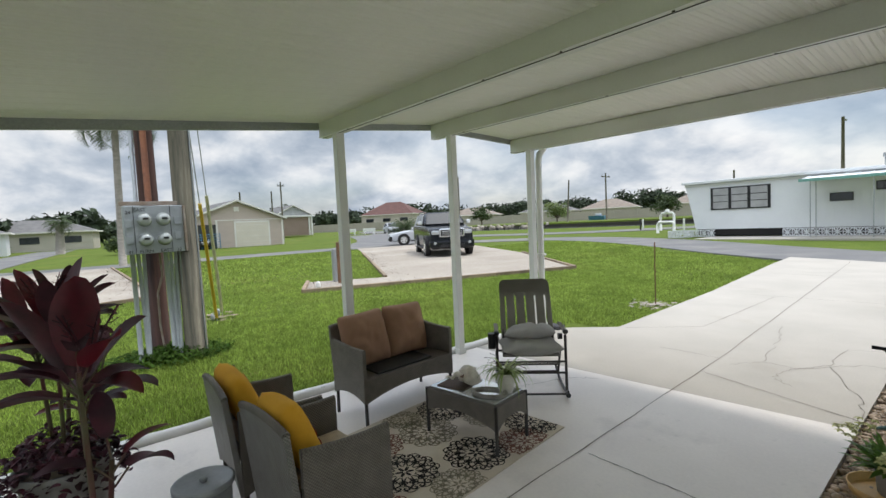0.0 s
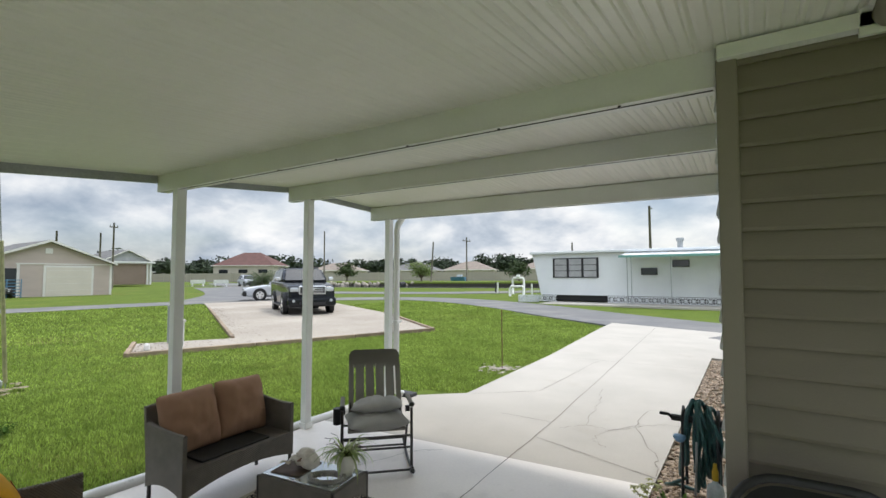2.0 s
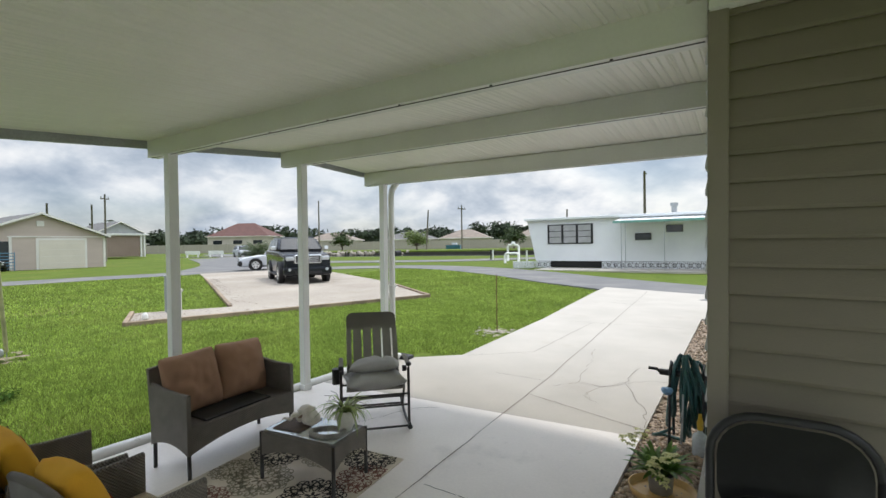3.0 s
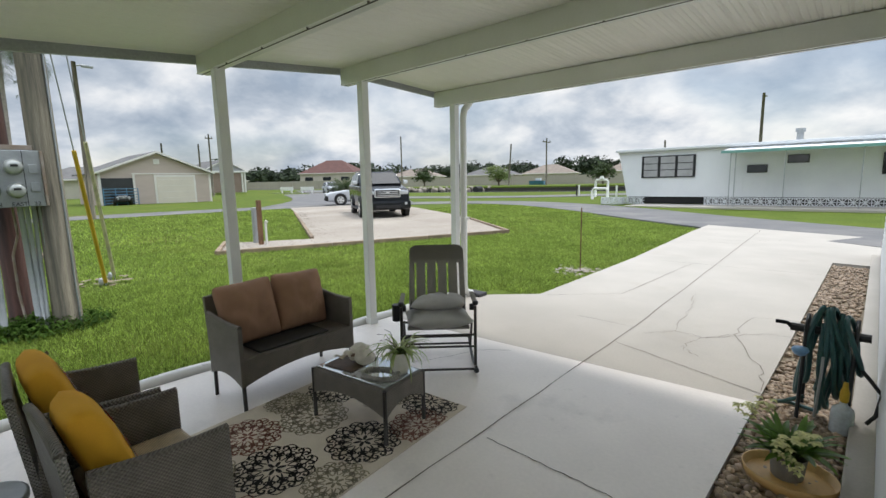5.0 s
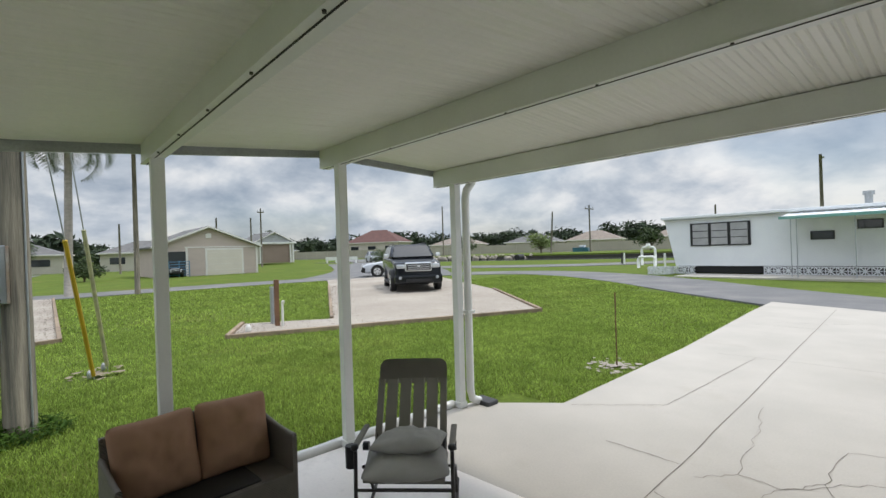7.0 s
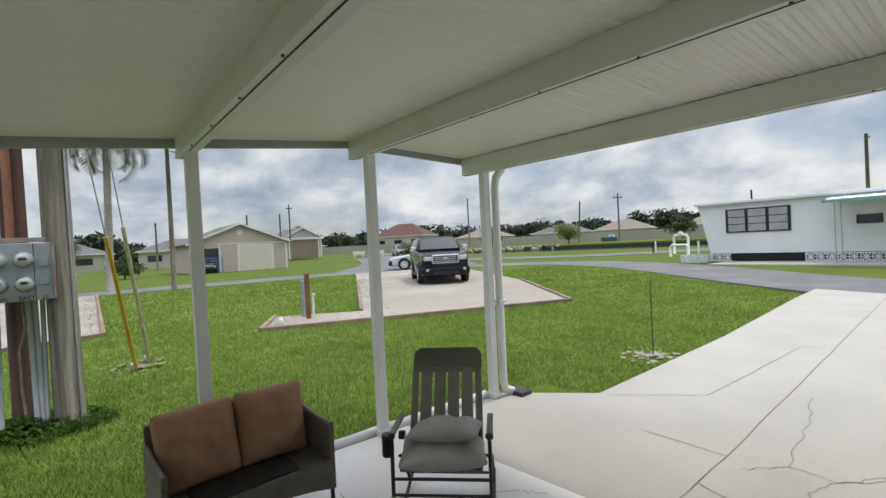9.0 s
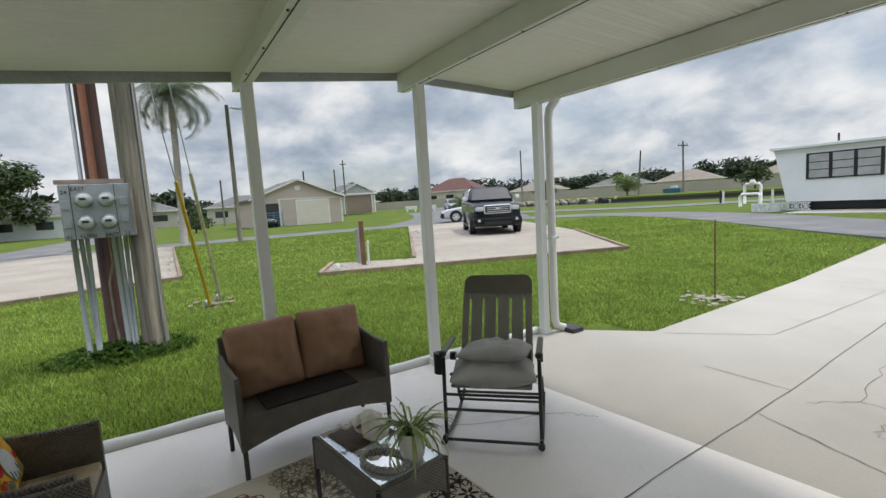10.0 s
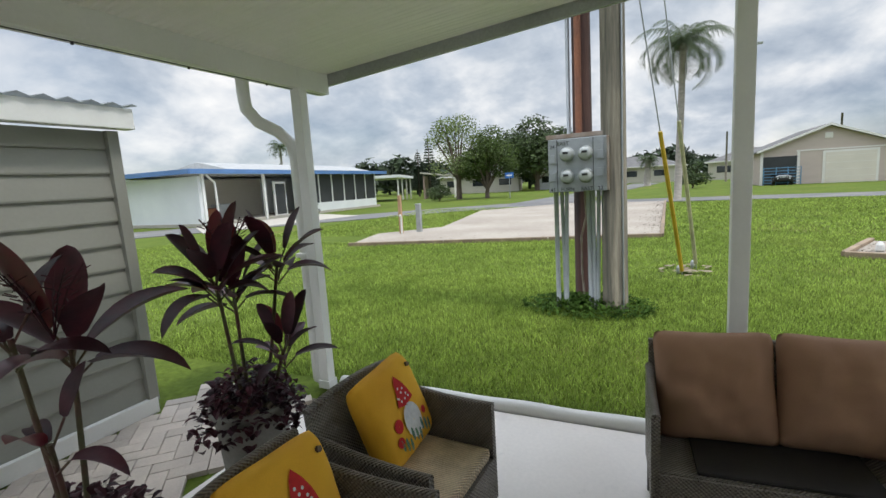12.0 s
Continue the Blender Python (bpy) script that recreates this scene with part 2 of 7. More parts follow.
M = {
    "grass": mat("grass", (0.118, 0.160, 0.026), (0.086, 0.125, 0.019), 0.55, 0.9, 0, 1.0, 20, 0.6, spec=0.1),
    "blade": island_vary(mat("grass_blade", (0.345, 0.445, 0.096), (0.225, 0.315, 0.060), 0.7, 0.6, 0, 0, 30, 0.2, spec=0.2), 0.72),
    "soil": mat("soil", (0.27, 0.22, 0.15), (0.18, 0.145, 0.10), 4, 0.95, 0, 0.6, 40, 0.3),
    # same concrete as the driveway, its colour raised to lift the roof's shade
    "slab": mat("shade_lightened_concrete", (0.86, 0.80, 0.745), (0.79, 0.73, 0.68), 1.6, 0.33, 0, 0.06, 45, 0.07),
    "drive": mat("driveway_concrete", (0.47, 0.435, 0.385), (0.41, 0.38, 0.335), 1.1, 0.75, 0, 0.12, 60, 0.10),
    "joint": mat("joint", (0.13, 0.115, 0.10), (0.2, 0.17, 0.14), 6, 0.9),
    "asphalt": mat("asphalt", (0.175, 0.172, 0.172), (0.135, 0.135, 0.138), 0.7, 0.9, 0, 0.3, 60, 0.15),
    "shell": mat("crushed_shell", (0.40, 0.355, 0.30), (0.30, 0.26, 0.215), 0.45, 0.95, 0, 0.8, 34, 0.55),
    "timber": mat("landscape_timber", (0.34, 0.255, 0.175), (0.20, 0.15, 0.105), 3, 0.9, 0, 0.4, 50, 0.3, vary=0.15),
    "white": mat("white_aluminium", (0.82, 0.82, 0.79), (0.75, 0.75, 0.72), 2, 0.4, 0, 0.02, 60, 0.04),
    "ceiling": mat("ceiling_aluminium", (0.87, 0.845, 0.79), (0.83, 0.805, 0.755), 0.7, 0.32, 0, 0.03, 30, 0.03, (0.15, 1, 1)),
    "fascia": mat("grey_fascia", (0.42, 0.43, 0.43), (0.34, 0.35, 0.35), 3, 0.5),
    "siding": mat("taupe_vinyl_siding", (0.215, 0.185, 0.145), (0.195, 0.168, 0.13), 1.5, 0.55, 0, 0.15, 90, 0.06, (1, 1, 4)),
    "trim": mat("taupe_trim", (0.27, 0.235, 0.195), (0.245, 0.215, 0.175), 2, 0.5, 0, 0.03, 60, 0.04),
    "shedside": mat("sage_metal_siding", (0.30, 0.30, 0.265), (0.255, 0.255, 0.225), 1.2, 0.5, 0, 0.05, 50, 0.06),
    "pvc": mat("white_pipe", (0.78, 0.77, 0.74), (0.66, 0.65, 0.61), 2, 0.35, 0, 0, 60, 0.06),
    "paver": mat("concrete_paver", (0.56, 0.49, 0.425), (0.45, 0.395, 0.345), 4, 0.9, 0, 0.3, 80, 0.15, vary=0.16),
    "pebble": mat("river_pebble", (0.62, 0.47, 0.33), (0.44, 0.32, 0.22), 14, 0.6, 0, 0.1, 60, 0.2, vary=0.4),
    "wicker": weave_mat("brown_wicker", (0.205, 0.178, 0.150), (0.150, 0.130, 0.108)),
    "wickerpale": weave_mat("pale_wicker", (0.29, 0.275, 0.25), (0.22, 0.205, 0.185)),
    "frame": mat("dark_steel_tube", (0.05, 0.045, 0.04), (0.035, 0.03, 0.028), 5, 0.4, 0.2),
    "brown": mat("brown_cushion", (0.36, 0.205, 0.128), (0.31, 0.172, 0.106), 6, 0.92, 0, 0.25, 320, 0.12),
    "black": mat("black_cloth", (0.022, 0.018, 0.017), (0.014, 0.012, 0.012), 8, 0.8, 0, 0.2, 200, 0.2),
    "greycloth": mat("grey_sling_cloth", (0.25, 0.235, 0.205), (0.21, 0.195, 0.17), 5, 0.85, 0, 0.3, 300, 0.1),
    "greypillow": mat("grey_pillow", (0.44, 0.43, 0.41), (0.37, 0.36, 0.345), 5, 0.92, 0, 0.25, 300, 0.1),
    "yellow": mat("yellow_pillow_cloth", (0.896, 0.493, 0.039), (0.784, 0.392, 0.028), 5, 0.9, 0, 0.25, 300, 0.1),
    "red": mat("red_print", (0.60, 0.03, 0.03), (0.48, 0.02, 0.02), 8, 0.9),
    "whitecloth": mat("white_print", (0.75, 0.74, 0.73), (0.62, 0.62, 0.62), 10, 0.9),
    "teal": mat("green_print", (0.16, 0.27, 0.16), (0.10, 0.2, 0.16), 30, 0.9),
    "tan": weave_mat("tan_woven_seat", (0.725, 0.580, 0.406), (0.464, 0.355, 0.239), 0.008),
    "rug": mat("rug_beige", (0.66, 0.58, 0.47), (0.58, 0.50, 0.40), 5, 0.95, 0, 0.4, 250, 0.15),
    "rugblack": mat("rug_black_scroll", (0.035, 0.028, 0.026), (0.025, 0.02, 0.02), 6, 0.95, 0, 0.3, 250, 0.2),
    "rugred": mat("rug_rust_scroll", (0.25, 0.115, 0.085), (0.19, 0.085, 0.065), 6, 0.95, 0, 0.3, 250, 0.2),
    "rugtan": mat("rug_olive_scroll", (0.30, 0.26, 0.185), (0.25, 0.215, 0.155), 6, 0.95, 0, 0.3, 250, 0.2),
    "mirror": mat("mirror", (0.9, 0.9, 0.9), (0.9, 0.9, 0.9), 1, 0.03, 1.0, fine=0.0),
    "tabletop": mat("glass_top", (0.78, 0.82, 0.84), (0.76, 0.80, 0.82), 2, 0.05, 0.7, 0, 10, 0.0, spec=1.0),
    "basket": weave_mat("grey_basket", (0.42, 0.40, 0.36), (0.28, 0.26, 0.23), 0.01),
    "bamboo": mat("dark_bamboo", (0.12, 0.075, 0.05), (0.07, 0.045, 0.03), 20, 0.6, 0, 0.2, 60, 0.3),
    "shellw": mat("conch", (0.74, 0.69, 0.61), (0.58, 0.52, 0.45), 25, 0.45, 0, 0.15, 60, 0.2),
    "shelld": mat("conch_mouth", (0.25, 0.16, 0.12), (0.2, 0.12, 0.09), 20, 0.4),
    "potwhite": mat("white_glazed_pot", (0.66, 0.64, 0.57), (0.52, 0.5, 0.45), 9, 0.35, 0, 0.1, 40, 0.1),
    "spider": island_vary(mat("spider_plant", (0.46, 0.52, 0.24), (0.24, 0.34, 0.10), 12, 0.5), 0.35),
    "leafred": island_vary(mat("ti_leaf", (0.075, 0.016, 0.026), (0.030, 0.012, 0.018), 9, 0.5, 0, 0.1, 60, 0.2, spec=0.3), 0.5),
    "leafbright": island_vary(mat("ti_leaf_red", (0.130, 0.009, 0.019), (0.065, 0.007, 0.013), 9, 0.35), 0.4),
    "stem": mat("plant_stem", (0.10, 0.11, 0.05), (0.12, 0.04, 0.04), 9, 0.6),
    "leafgreen": island_vary(mat("orchid_leaf", (0.17, 0.30, 0.06), (0.105, 0.20, 0.04), 9, 0.35), 0.35),
    "flower": island_vary(mat("yellow_flower", (0.78, 0.76, 0.40), (0.68, 0.68, 0.30), 20, 0.6), 0.2),
    "vine": island_vary(mat("vine_leaf", (0.075, 0.14, 0.022), (0.04, 0.085, 0.013), 5, 0.8, spec=0.15), 0.4),
    "traywood": mat("gold_tray", (0.78, 0.50, 0.19), (0.68, 0.42, 0.16), 6, 0.4, 0, 0.05, 50, 0.1),
    "potgrey": mat("grey_stone_pot", (0.30, 0.29, 0.26), (0.23, 0.22, 0.2), 8, 0.8, 0, 0.2, 60, 0.15),
    "hose": mat("green_hose", (0.035, 0.115, 0.112), (0.024, 0.085, 0.085), 6, 0.38),
    "plasticblack": mat("black_plastic", (0.018, 0.018, 0.02), (0.012, 0.012, 0.014), 6, 0.4),
    "plasticblue": mat("blue_plastic", (0.20, 0.38, 0.62), (0.16, 0.31, 0.52), 6, 0.4),
    "plasticyellow": mat("yellow_plastic", (0.72, 0.47, 0.03), (0.62, 0.4, 0.03), 6, 0.45),
    "clearjug": mat("clear_plastic", (0.60, 0.66, 0.70), (0.5, 0.56, 0.6), 9, 0.15),
    "pole": mat("weathered_pole", (0.235, 0.21, 0.155), (0.075, 0.07, 0.054), 4.0, 0.9, 0, 0.8, 30, 0.35, (5, 5, 0.3)),
    "polered": mat("creosote_pole", (0.155, 0.068, 0.048), (0.032, 0.02, 0.018), 2.2, 0.8, 0, 0.5, 30, 0.3, (5, 5, 0.3)),
    "rust": mat("rusty_conduit", (0.30, 0.115, 0.05), (0.22, 0.09, 0.05), 5, 0.7, 0.2, 0.2, 40, 0.3),
    "galv": mat("galvanised_steel", (0.42, 0.44, 0.45), (0.33, 0.35, 0.36), 6, 0.5, 0.35, 0.05, 50, 0.12),
    "galvrust": mat("rust_streaked_steel", (0.40, 0.35, 0.30), (0.30, 0.22, 0.16), 8, 0.6, 0.3, 0.05, 50, 0.2),
    "meterglass": mat("meter_dome", (0.46, 0.48, 0.46), (0.40, 0.42, 0.40), 12, 0.12, 0.3, spec=0.8),
    "dark": mat("dark_print_and_crawl_shade", (0.015, 0.015, 0.015), (0.012, 0.012, 0.012), 5, 0.6),
    "guard": mat("yellow_guy_guard", (0.55, 0.36, 0.025), (0.46, 0.30, 0.025), 3, 0.5),
    "guardpale": mat("faded_guy_guard", (0.50, 0.48, 0.27), (0.33, 0.32, 0.2), 9, 0.7),
    "palmtrunk": mat("palm_trunk", (0.36, 0.33, 0.29), (0.26, 0.24, 0.21), 3, 0.9, 0, 0.5, 14, 0.25, (1, 1, 3)),
    "palmleaf": island_vary(mat("palm_leaf", (0.085, 0.12, 0.045), (0.05, 0.08, 0.03), 3, 0.6), 0.35),
    "bark": mat("bark", (0.16, 0.12, 0.09), (0.10, 0.08, 0.06), 5, 0.95, 0, 0.5, 30, 0.3),
    "foliage": island_vary(mat("foliage", (0.062, 0.095, 0.026), (0.035, 0.060, 0.016), 1.2, 0.7), 0.45),
    "foliagelight": island_vary(mat("foliage_light", (0.22, 0.27, 0.10), (0.13, 0.18, 0.06), 1.2, 0.7), 0.4),
    "foliagemid": island_vary(mat("foliage_mid", (0.115, 0.16, 0.045), (0.065, 0.10, 0.028), 1.2, 0.7), 0.4),
    "foliagefar": island_vary(mat("foliage_far", (0.050, 0.070, 0.036), (0.030, 0.046, 0.026), 0.4, 0.9), 0.4),
    "carblack": mat("black_car_paint", (0.012, 0.015, 0.019), (0.010, 0.012, 0.016), 2, 0.12, 0.3, fine=0.03),
    "carwhite": mat("white_car_paint", (0.62, 0.64, 0.68), (0.56, 0.58, 0.62), 2, 0.2, 0.0, fine=0.03),
    "carglass": mat("tinted_glass", (0.012, 0.015, 0.018), (0.01, 0.012, 0.015), 2, 0.05, 0, fine=0.0, spec=0.8),
    "chrome": mat("chrome", (0.86, 0.87, 0.88), (0.8, 0.81, 0.82), 3, 0.25, 0.6, fine=0.03),
    "tyre": mat("tyre", (0.02, 0.02, 0.02), (0.014, 0.014, 0.014), 8, 0.85, 0, 0.2, 60),
    "lamp_lens": mat("headlight_lens", (0.55, 0.57, 0.58), (0.45, 0.47, 0.48), 5, 0.1, 0.2),
    "tail": mat("tail_light", (0.30, 0.015, 0.015), (0.25, 0.01, 0.01), 5, 0.2),
    "garwall": mat("beige_siding_wall", (0.56, 0.465, 0.415), (0.52, 0.43, 0.385), 0.8, 0.8, 0, 0.1, 20, 0.05, (1, 1, 5)),
    "gartrim": mat("pale_trim", (0.80, 0.77, 0.73), (0.74, 0.71, 0.67), 1, 0.7),
    "garpanel": mat("cream_door", (0.72, 0.655, 0.57), (0.68, 0.62, 0.54), 1, 0.6),
    "shingle": mat("grey_shingles", (0.17, 0.165, 0.16), (0.12, 0.118, 0.115), 1.5, 0.9, 0, 0.3, 12, 0.25),
    "shinglered": mat("red_brown_shingles", (0.135, 0.066, 0.056), (0.11, 0.054, 0.046), 1, 0.9, 0, 0.3, 8, 0.2),
    "shingletan": mat("tan_shingles", (0.27, 0.225, 0.185), (0.21, 0.175, 0.145), 1, 0.9, 0, 0.3, 8, 0.2),
    "stucco": mat("pale_stucco", (0.55, 0.515, 0.445), (0.49, 0.455, 0.39), 0.5, 0.9, 0, 0.2, 10, 0.08),
    "pinkwall": mat("tan_pink_wall", (0.300, 0.225, 0.188), (0.270, 0.203, 0.165), 0.7, 0.9),
    "perimeter": mat("beige_block_wall", (0.42, 0.385, 0.325), (0.36, 0.33, 0.28), 0.2, 0.9, 0, 0.1, 4, 0.06),
    "trailer": mat("white_trailer_metal", (0.80, 0.82, 0.83), (0.73, 0.75, 0.77), 0.8, 0.45, 0, 0.03, 20, 0.04),
    "aqua": mat("aqua_trim", (0.200, 0.416, 0.376), (0.160, 0.352, 0.320), 2, 0.5),
    "bluetrim": mat("blue_fascia", (0.120, 0.240, 0.496), (0.096, 0.200, 0.424), 1, 0.5),
    "screen": mat("dark_screen_and_bay_shade", (0.040, 0.043, 0.046), (0.028, 0.030, 0.032), 1, 0.6, fine=0.15),
    "window": mat("dark_window", (0.035, 0.04, 0.045), (0.02, 0.024, 0.028), 2, 0.08, 0, spec=0.8),
    "blind": mat("pale_blind", (0.42, 0.42, 0.42), (0.34, 0.34, 0.34), 3, 0.7),
    "water": mat("canal_water", (0.16, 0.17, 0.16), (0.13, 0.14, 0.13), 0.3, 0.08, 0, 0.05, 2, 0.05),
    "bank": mat("dark_bank_soil", (0.055, 0.05, 0.04), (0.035, 0.032, 0.028), 0.6, 0.95, 0, 0.4, 6, 0.4),
    "rock": mat("pale_riprap", (0.42, 0.37, 0.31), (0.28, 0.25, 0.21), 2, 0.95, 0, 0.4, 8, 0.3, vary=0.3),
    "blue": mat("blue_paint", (0.09, 0.24, 0.38), (0.07, 0.19, 0.31), 2, 0.4),
    "signblue": mat("blue_sign", (0.03, 0.16, 0.55), (0.03, 0.14, 0.5), 2, 0.5),
    "postbrown": mat("stained_post", (0.24, 0.125, 0.07), (0.16, 0.085, 0.05), 4, 0.85, 0, 0.3, 40, 0.25),
    "postorange": mat("raw_cedar_post", (0.52, 0.33, 0.20), (0.42, 0.26, 0.155), 4, 0.85, 0, 0.3, 40, 0.2),
    "rod": mat("rusty_rod", (0.16, 0.075, 0.04), (0.11, 0.05, 0.03), 9, 0.8),
    "splash": mat("dark_block", (0.07, 0.07, 0.075), (0.05, 0.05, 0.055), 8, 0.85),
}


def patches(m, color, scale, lo, hi, amount):
    """Lays worn patches of another colour over a material."""
    n, l = m.node_tree.nodes, m.node_tree.links
    b = n["Principled BSDF"]
    src = b.inputs["Base Color"].links[0].from_socket
    geo, t, r, mx = n.new("ShaderNodeNewGeometry"), n.new("ShaderNodeTexNoise"), n.new("ShaderNodeMapRange"), n.new("ShaderNodeMixRGB")
    t.inputs["Scale"].default_value, t.inputs["Detail"].default_value, t.inputs["Roughness"].default_value = scale, 7, 0.65
    r.inputs[1].default_value, r.inputs[2].default_value, r.inputs[4].default_value = lo, hi, amount
    l.new(geo.outputs["Position"], t.inputs["Vector"]); l.new(t.outputs[0], r.inputs[0]); l.new(r.outputs[0], mx.inputs[0])
    l.new(src, mx.inputs[1]); mx.inputs[2].default_value = (*color, 1)
    l.new(mx.outputs[0], b.inputs["Base Color"])


def translucent(m, share):
    """Lets part of the light through thin leaves."""
    n, l = m.node_tree.nodes, m.node_tree.links
    b, out = n["Principled BSDF"], n["Material Output"]
    t, mx = n.new("ShaderNodeBsdfTranslucent"), n.new("ShaderNodeMixShader")
    l.new(b.inputs["Base Color"].links[0].from_socket, t.inputs["Color"])
    mx.inputs[0].default_value = share
    l.new(b.outputs[0], mx.inputs[1]); l.new(t.outputs[0], mx.inputs[2]); l.new(mx.outputs[0], out.inputs[0])


patches(M["grass"], (0.20, 0.165, 0.055), 0.22, 0.55, 0.72, 0.6)
patches(M["blade"], (0.24, 0.22, 0.07), 0.30, 0.56, 0.74, 0.55)
patches(M["blade"], (0.15, 0.22, 0.035), 2.6, 0.5, 0.66, 0.6)
patches(M["grass"], (0.065, 0.10, 0.016), 2.6, 0.5, 0.66, 0.5)
for leaf_name in ("blade", "spider", "leafgreen", "vine", "palmleaf", "foliagelight", "foliagemid"):
    translucent(M[leaf_name], 0.4)
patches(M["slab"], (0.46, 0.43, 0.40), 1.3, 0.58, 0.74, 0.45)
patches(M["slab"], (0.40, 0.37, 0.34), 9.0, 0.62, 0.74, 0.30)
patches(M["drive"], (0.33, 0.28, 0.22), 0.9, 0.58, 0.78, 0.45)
patches(M["asphalt"], (0.27, 0.25, 0.22), 0.35, 0.5, 0.7, 0.5)
patches(M["shell"], (0.20, 0.16, 0.11), 2.2, 0.60, 0.72, 0.55)
patches(M["pvc"], (0.25, 0.23, 0.19), 7.0, 0.62, 0.70, 0.6)


# ---- mesh helpers ----
def obj(name, bm, material, smooth=False):
    me = bpy.data.meshes.new(name)
    bm.to_mesh(me)
    bm.free()
    me.materials.append(M[material])
    if smooth:
        me.shade_smooth()
    return new(name, me)


def part(name, bm, material, parent, label="", smooth=False):
    ob = obj(name, bm, material, smooth)
    ob.parent = parent
    if label:
        ob["label"] = label
    return ob


def thing(name, m, label, category, group="", kind=""):
    e = new(name)
    e.empty_display_size = 0.2
    e.matrix_world = m
    return tagged(e, label, category, group, kind)


def solid(name, bm, material, label, category, group="", kind="", m=None, smooth=False):
    ob = obj(name, bm, material, smooth)
    if m is not None:
        ob.matrix_world = m
    return tagged(ob, label, category, group, kind)


def box(bm, cx, cy, cz, sx, sy, sz, bevel=0.0, m=None):
    r = bmesh.ops.create_cube(bm, size=1.0)
    t = Matrix.Translation((cx, cy, cz)) @ Matrix.Diagonal((sx, sy, sz, 1))
    bmesh.ops.transform(bm, matrix=(m @ t) if m is not None else t, verts=r["verts"])
    if bevel:
        edges = list({e for v in r["verts"] for e in v.link_edges})
        bmesh.ops.bevel(bm, geom=edges, offset=bevel, segments=2, affect="EDGES", profile=0.6)
    return bm


def tube(bm, pts, r, seg=8, r1=None, caps=True):
    """A round bar along pts; the radius runs from r to r1."""
    pts = [Vector(p) for p in pts]
    r1 = r if r1 is None else r1
    rings = []
    side = None
    for i, p in enumerate(pts):
        d = (pts[min(i + 1, len(pts) - 1)] - pts[max(i - 1, 0)]).normalized()
        ref = Vector((0, 0, 1)) if abs(d.z) < 0.9 else Vector((1, 0, 0))
        a = d.cross(ref).normalized() if side is None else (side - d * side.dot(d)).normalized()
        side = a
        b = d.cross(a)
        rr = r + (r1 - r) * i / max(1, len(pts) - 1)
        rings.append([bm.verts.new(p + (a * math.cos(2 * math.pi * k / seg) + b * math.sin(2 * math.pi * k / seg)) * rr) for k in range(seg)])
    for i in range(len(rings) - 1):
        for k in range(seg):
            bm.faces.new((rings[i][k], rings[i][(k + 1) % seg], rings[i + 1][(k + 1) % seg], rings[i + 1][k]))
    if caps:
        bm.faces.new(rings[0])
        bm.faces.new(rings[-1][::-1])
    return bm


def lathe(bm, prof, seg=24, cx=0, cy=0, cz=0, squash=1.0):
    rings = [[bm.verts.new((cx + r * math.cos(2 * math.pi * k / seg), cy + squash * r * math.sin(2 * math.pi * k / seg), cz + z)) for k in range(seg)] for r, z in prof]
    for i in range(len(rings) - 1):
        for k in range(seg):
            bm.faces.new((rings[i][k], rings[i][(k + 1) % seg], rings[i + 1][(k + 1) % seg], rings[i + 1][k]))
    bm.faces.new(rings[0][::-1])
    bm.faces.new(rings[-1])
    return bm


def prism(bm, poly, z0, z1):
    """An upright block on a polygon given counter-clockwise."""
    lo, hi = [bm.verts.new((x, y, z0)) for x, y in poly], [bm.verts.new((x, y, z1)) for x, y in poly]
    n = len(poly)
    bm.faces.new(hi)
    bm.faces.new(lo[::-1])
    for i in range(n):
        bm.faces.new((lo[i], lo[(i + 1) % n], hi[(i + 1) % n], hi[i]))
    return bm


def slabx(bm, poly, x0, x1):
    """A block with the outline poly in y and z, from x0 to x1."""
    a, b = [bm.verts.new((x0, y, z)) for y, z in poly], [bm.verts.new((x1, y, z)) for y, z in poly]
    n = len(poly)
    bm.faces.new(a)
    bm.faces.new(b[::-1])
    for i in range(n):
        bm.faces.new((a[i], b[i], b[(i + 1) % n], a[(i + 1) % n]))
    bmesh.ops.recalc_face_normals(bm, faces=bm.faces[:])
    return bm


def ribbon(bm, pts, w, z0, z1, steps=8):
    """A road along a smooth line through pts."""
    P = [Vector((x, y, 0)) for x, y in pts]
    line = []
    for i in range(len(P) - 1):
        a, b, c, d = P[max(i - 1, 0)], P[i], P[i + 1], P[min(i + 2, len(P) - 1)]
        for k in range(steps):
            t = k / steps
            line.append(0.5 * ((2 * b) + (c - a) * t + (2 * a - 5 * b + 4 * c - d) * t * t + (3 * b - a - 3 * c + d) * t ** 3))
    line.append(P[-1])
    prev = None
    for i, p in enumerate(line):
        d = (line[min(i + 1, len(line) - 1)] - line[max(i - 1, 0)]).normalized()
        s = Vector((-d.y, d.x, 0)) * w / 2
        cur = [bm.verts.new((q.x, q.y, z)) for q in (p - s, p + s) for z in (z0, z1)]
        if prev:
            bm.faces.new((prev[1], cur[1], cur[3], prev[3]))
            bm.faces.new((prev[0], cur[0], cur[1], prev[1]))
            bm.faces.new((prev[3], cur[3], cur[2], prev[2]))
        prev = cur
    return bm


def B():
    return bmesh.new()


def ground_z(x, y):
    """The lawn lies 6 cm under the slab, rises a little away from it and dips under the house and porch."""
    d = max(0.0, -x) if y < 2 else max(0.0, min(math.hypot(min(x - 0.8, 0), 0), 50))
    under_house = 0.25 if 1.6 < x < 50 and -12.5 < y < 10 else 0.0
    return -0.06 + 0.05 * min(1.0, d / 6.0) - under_house


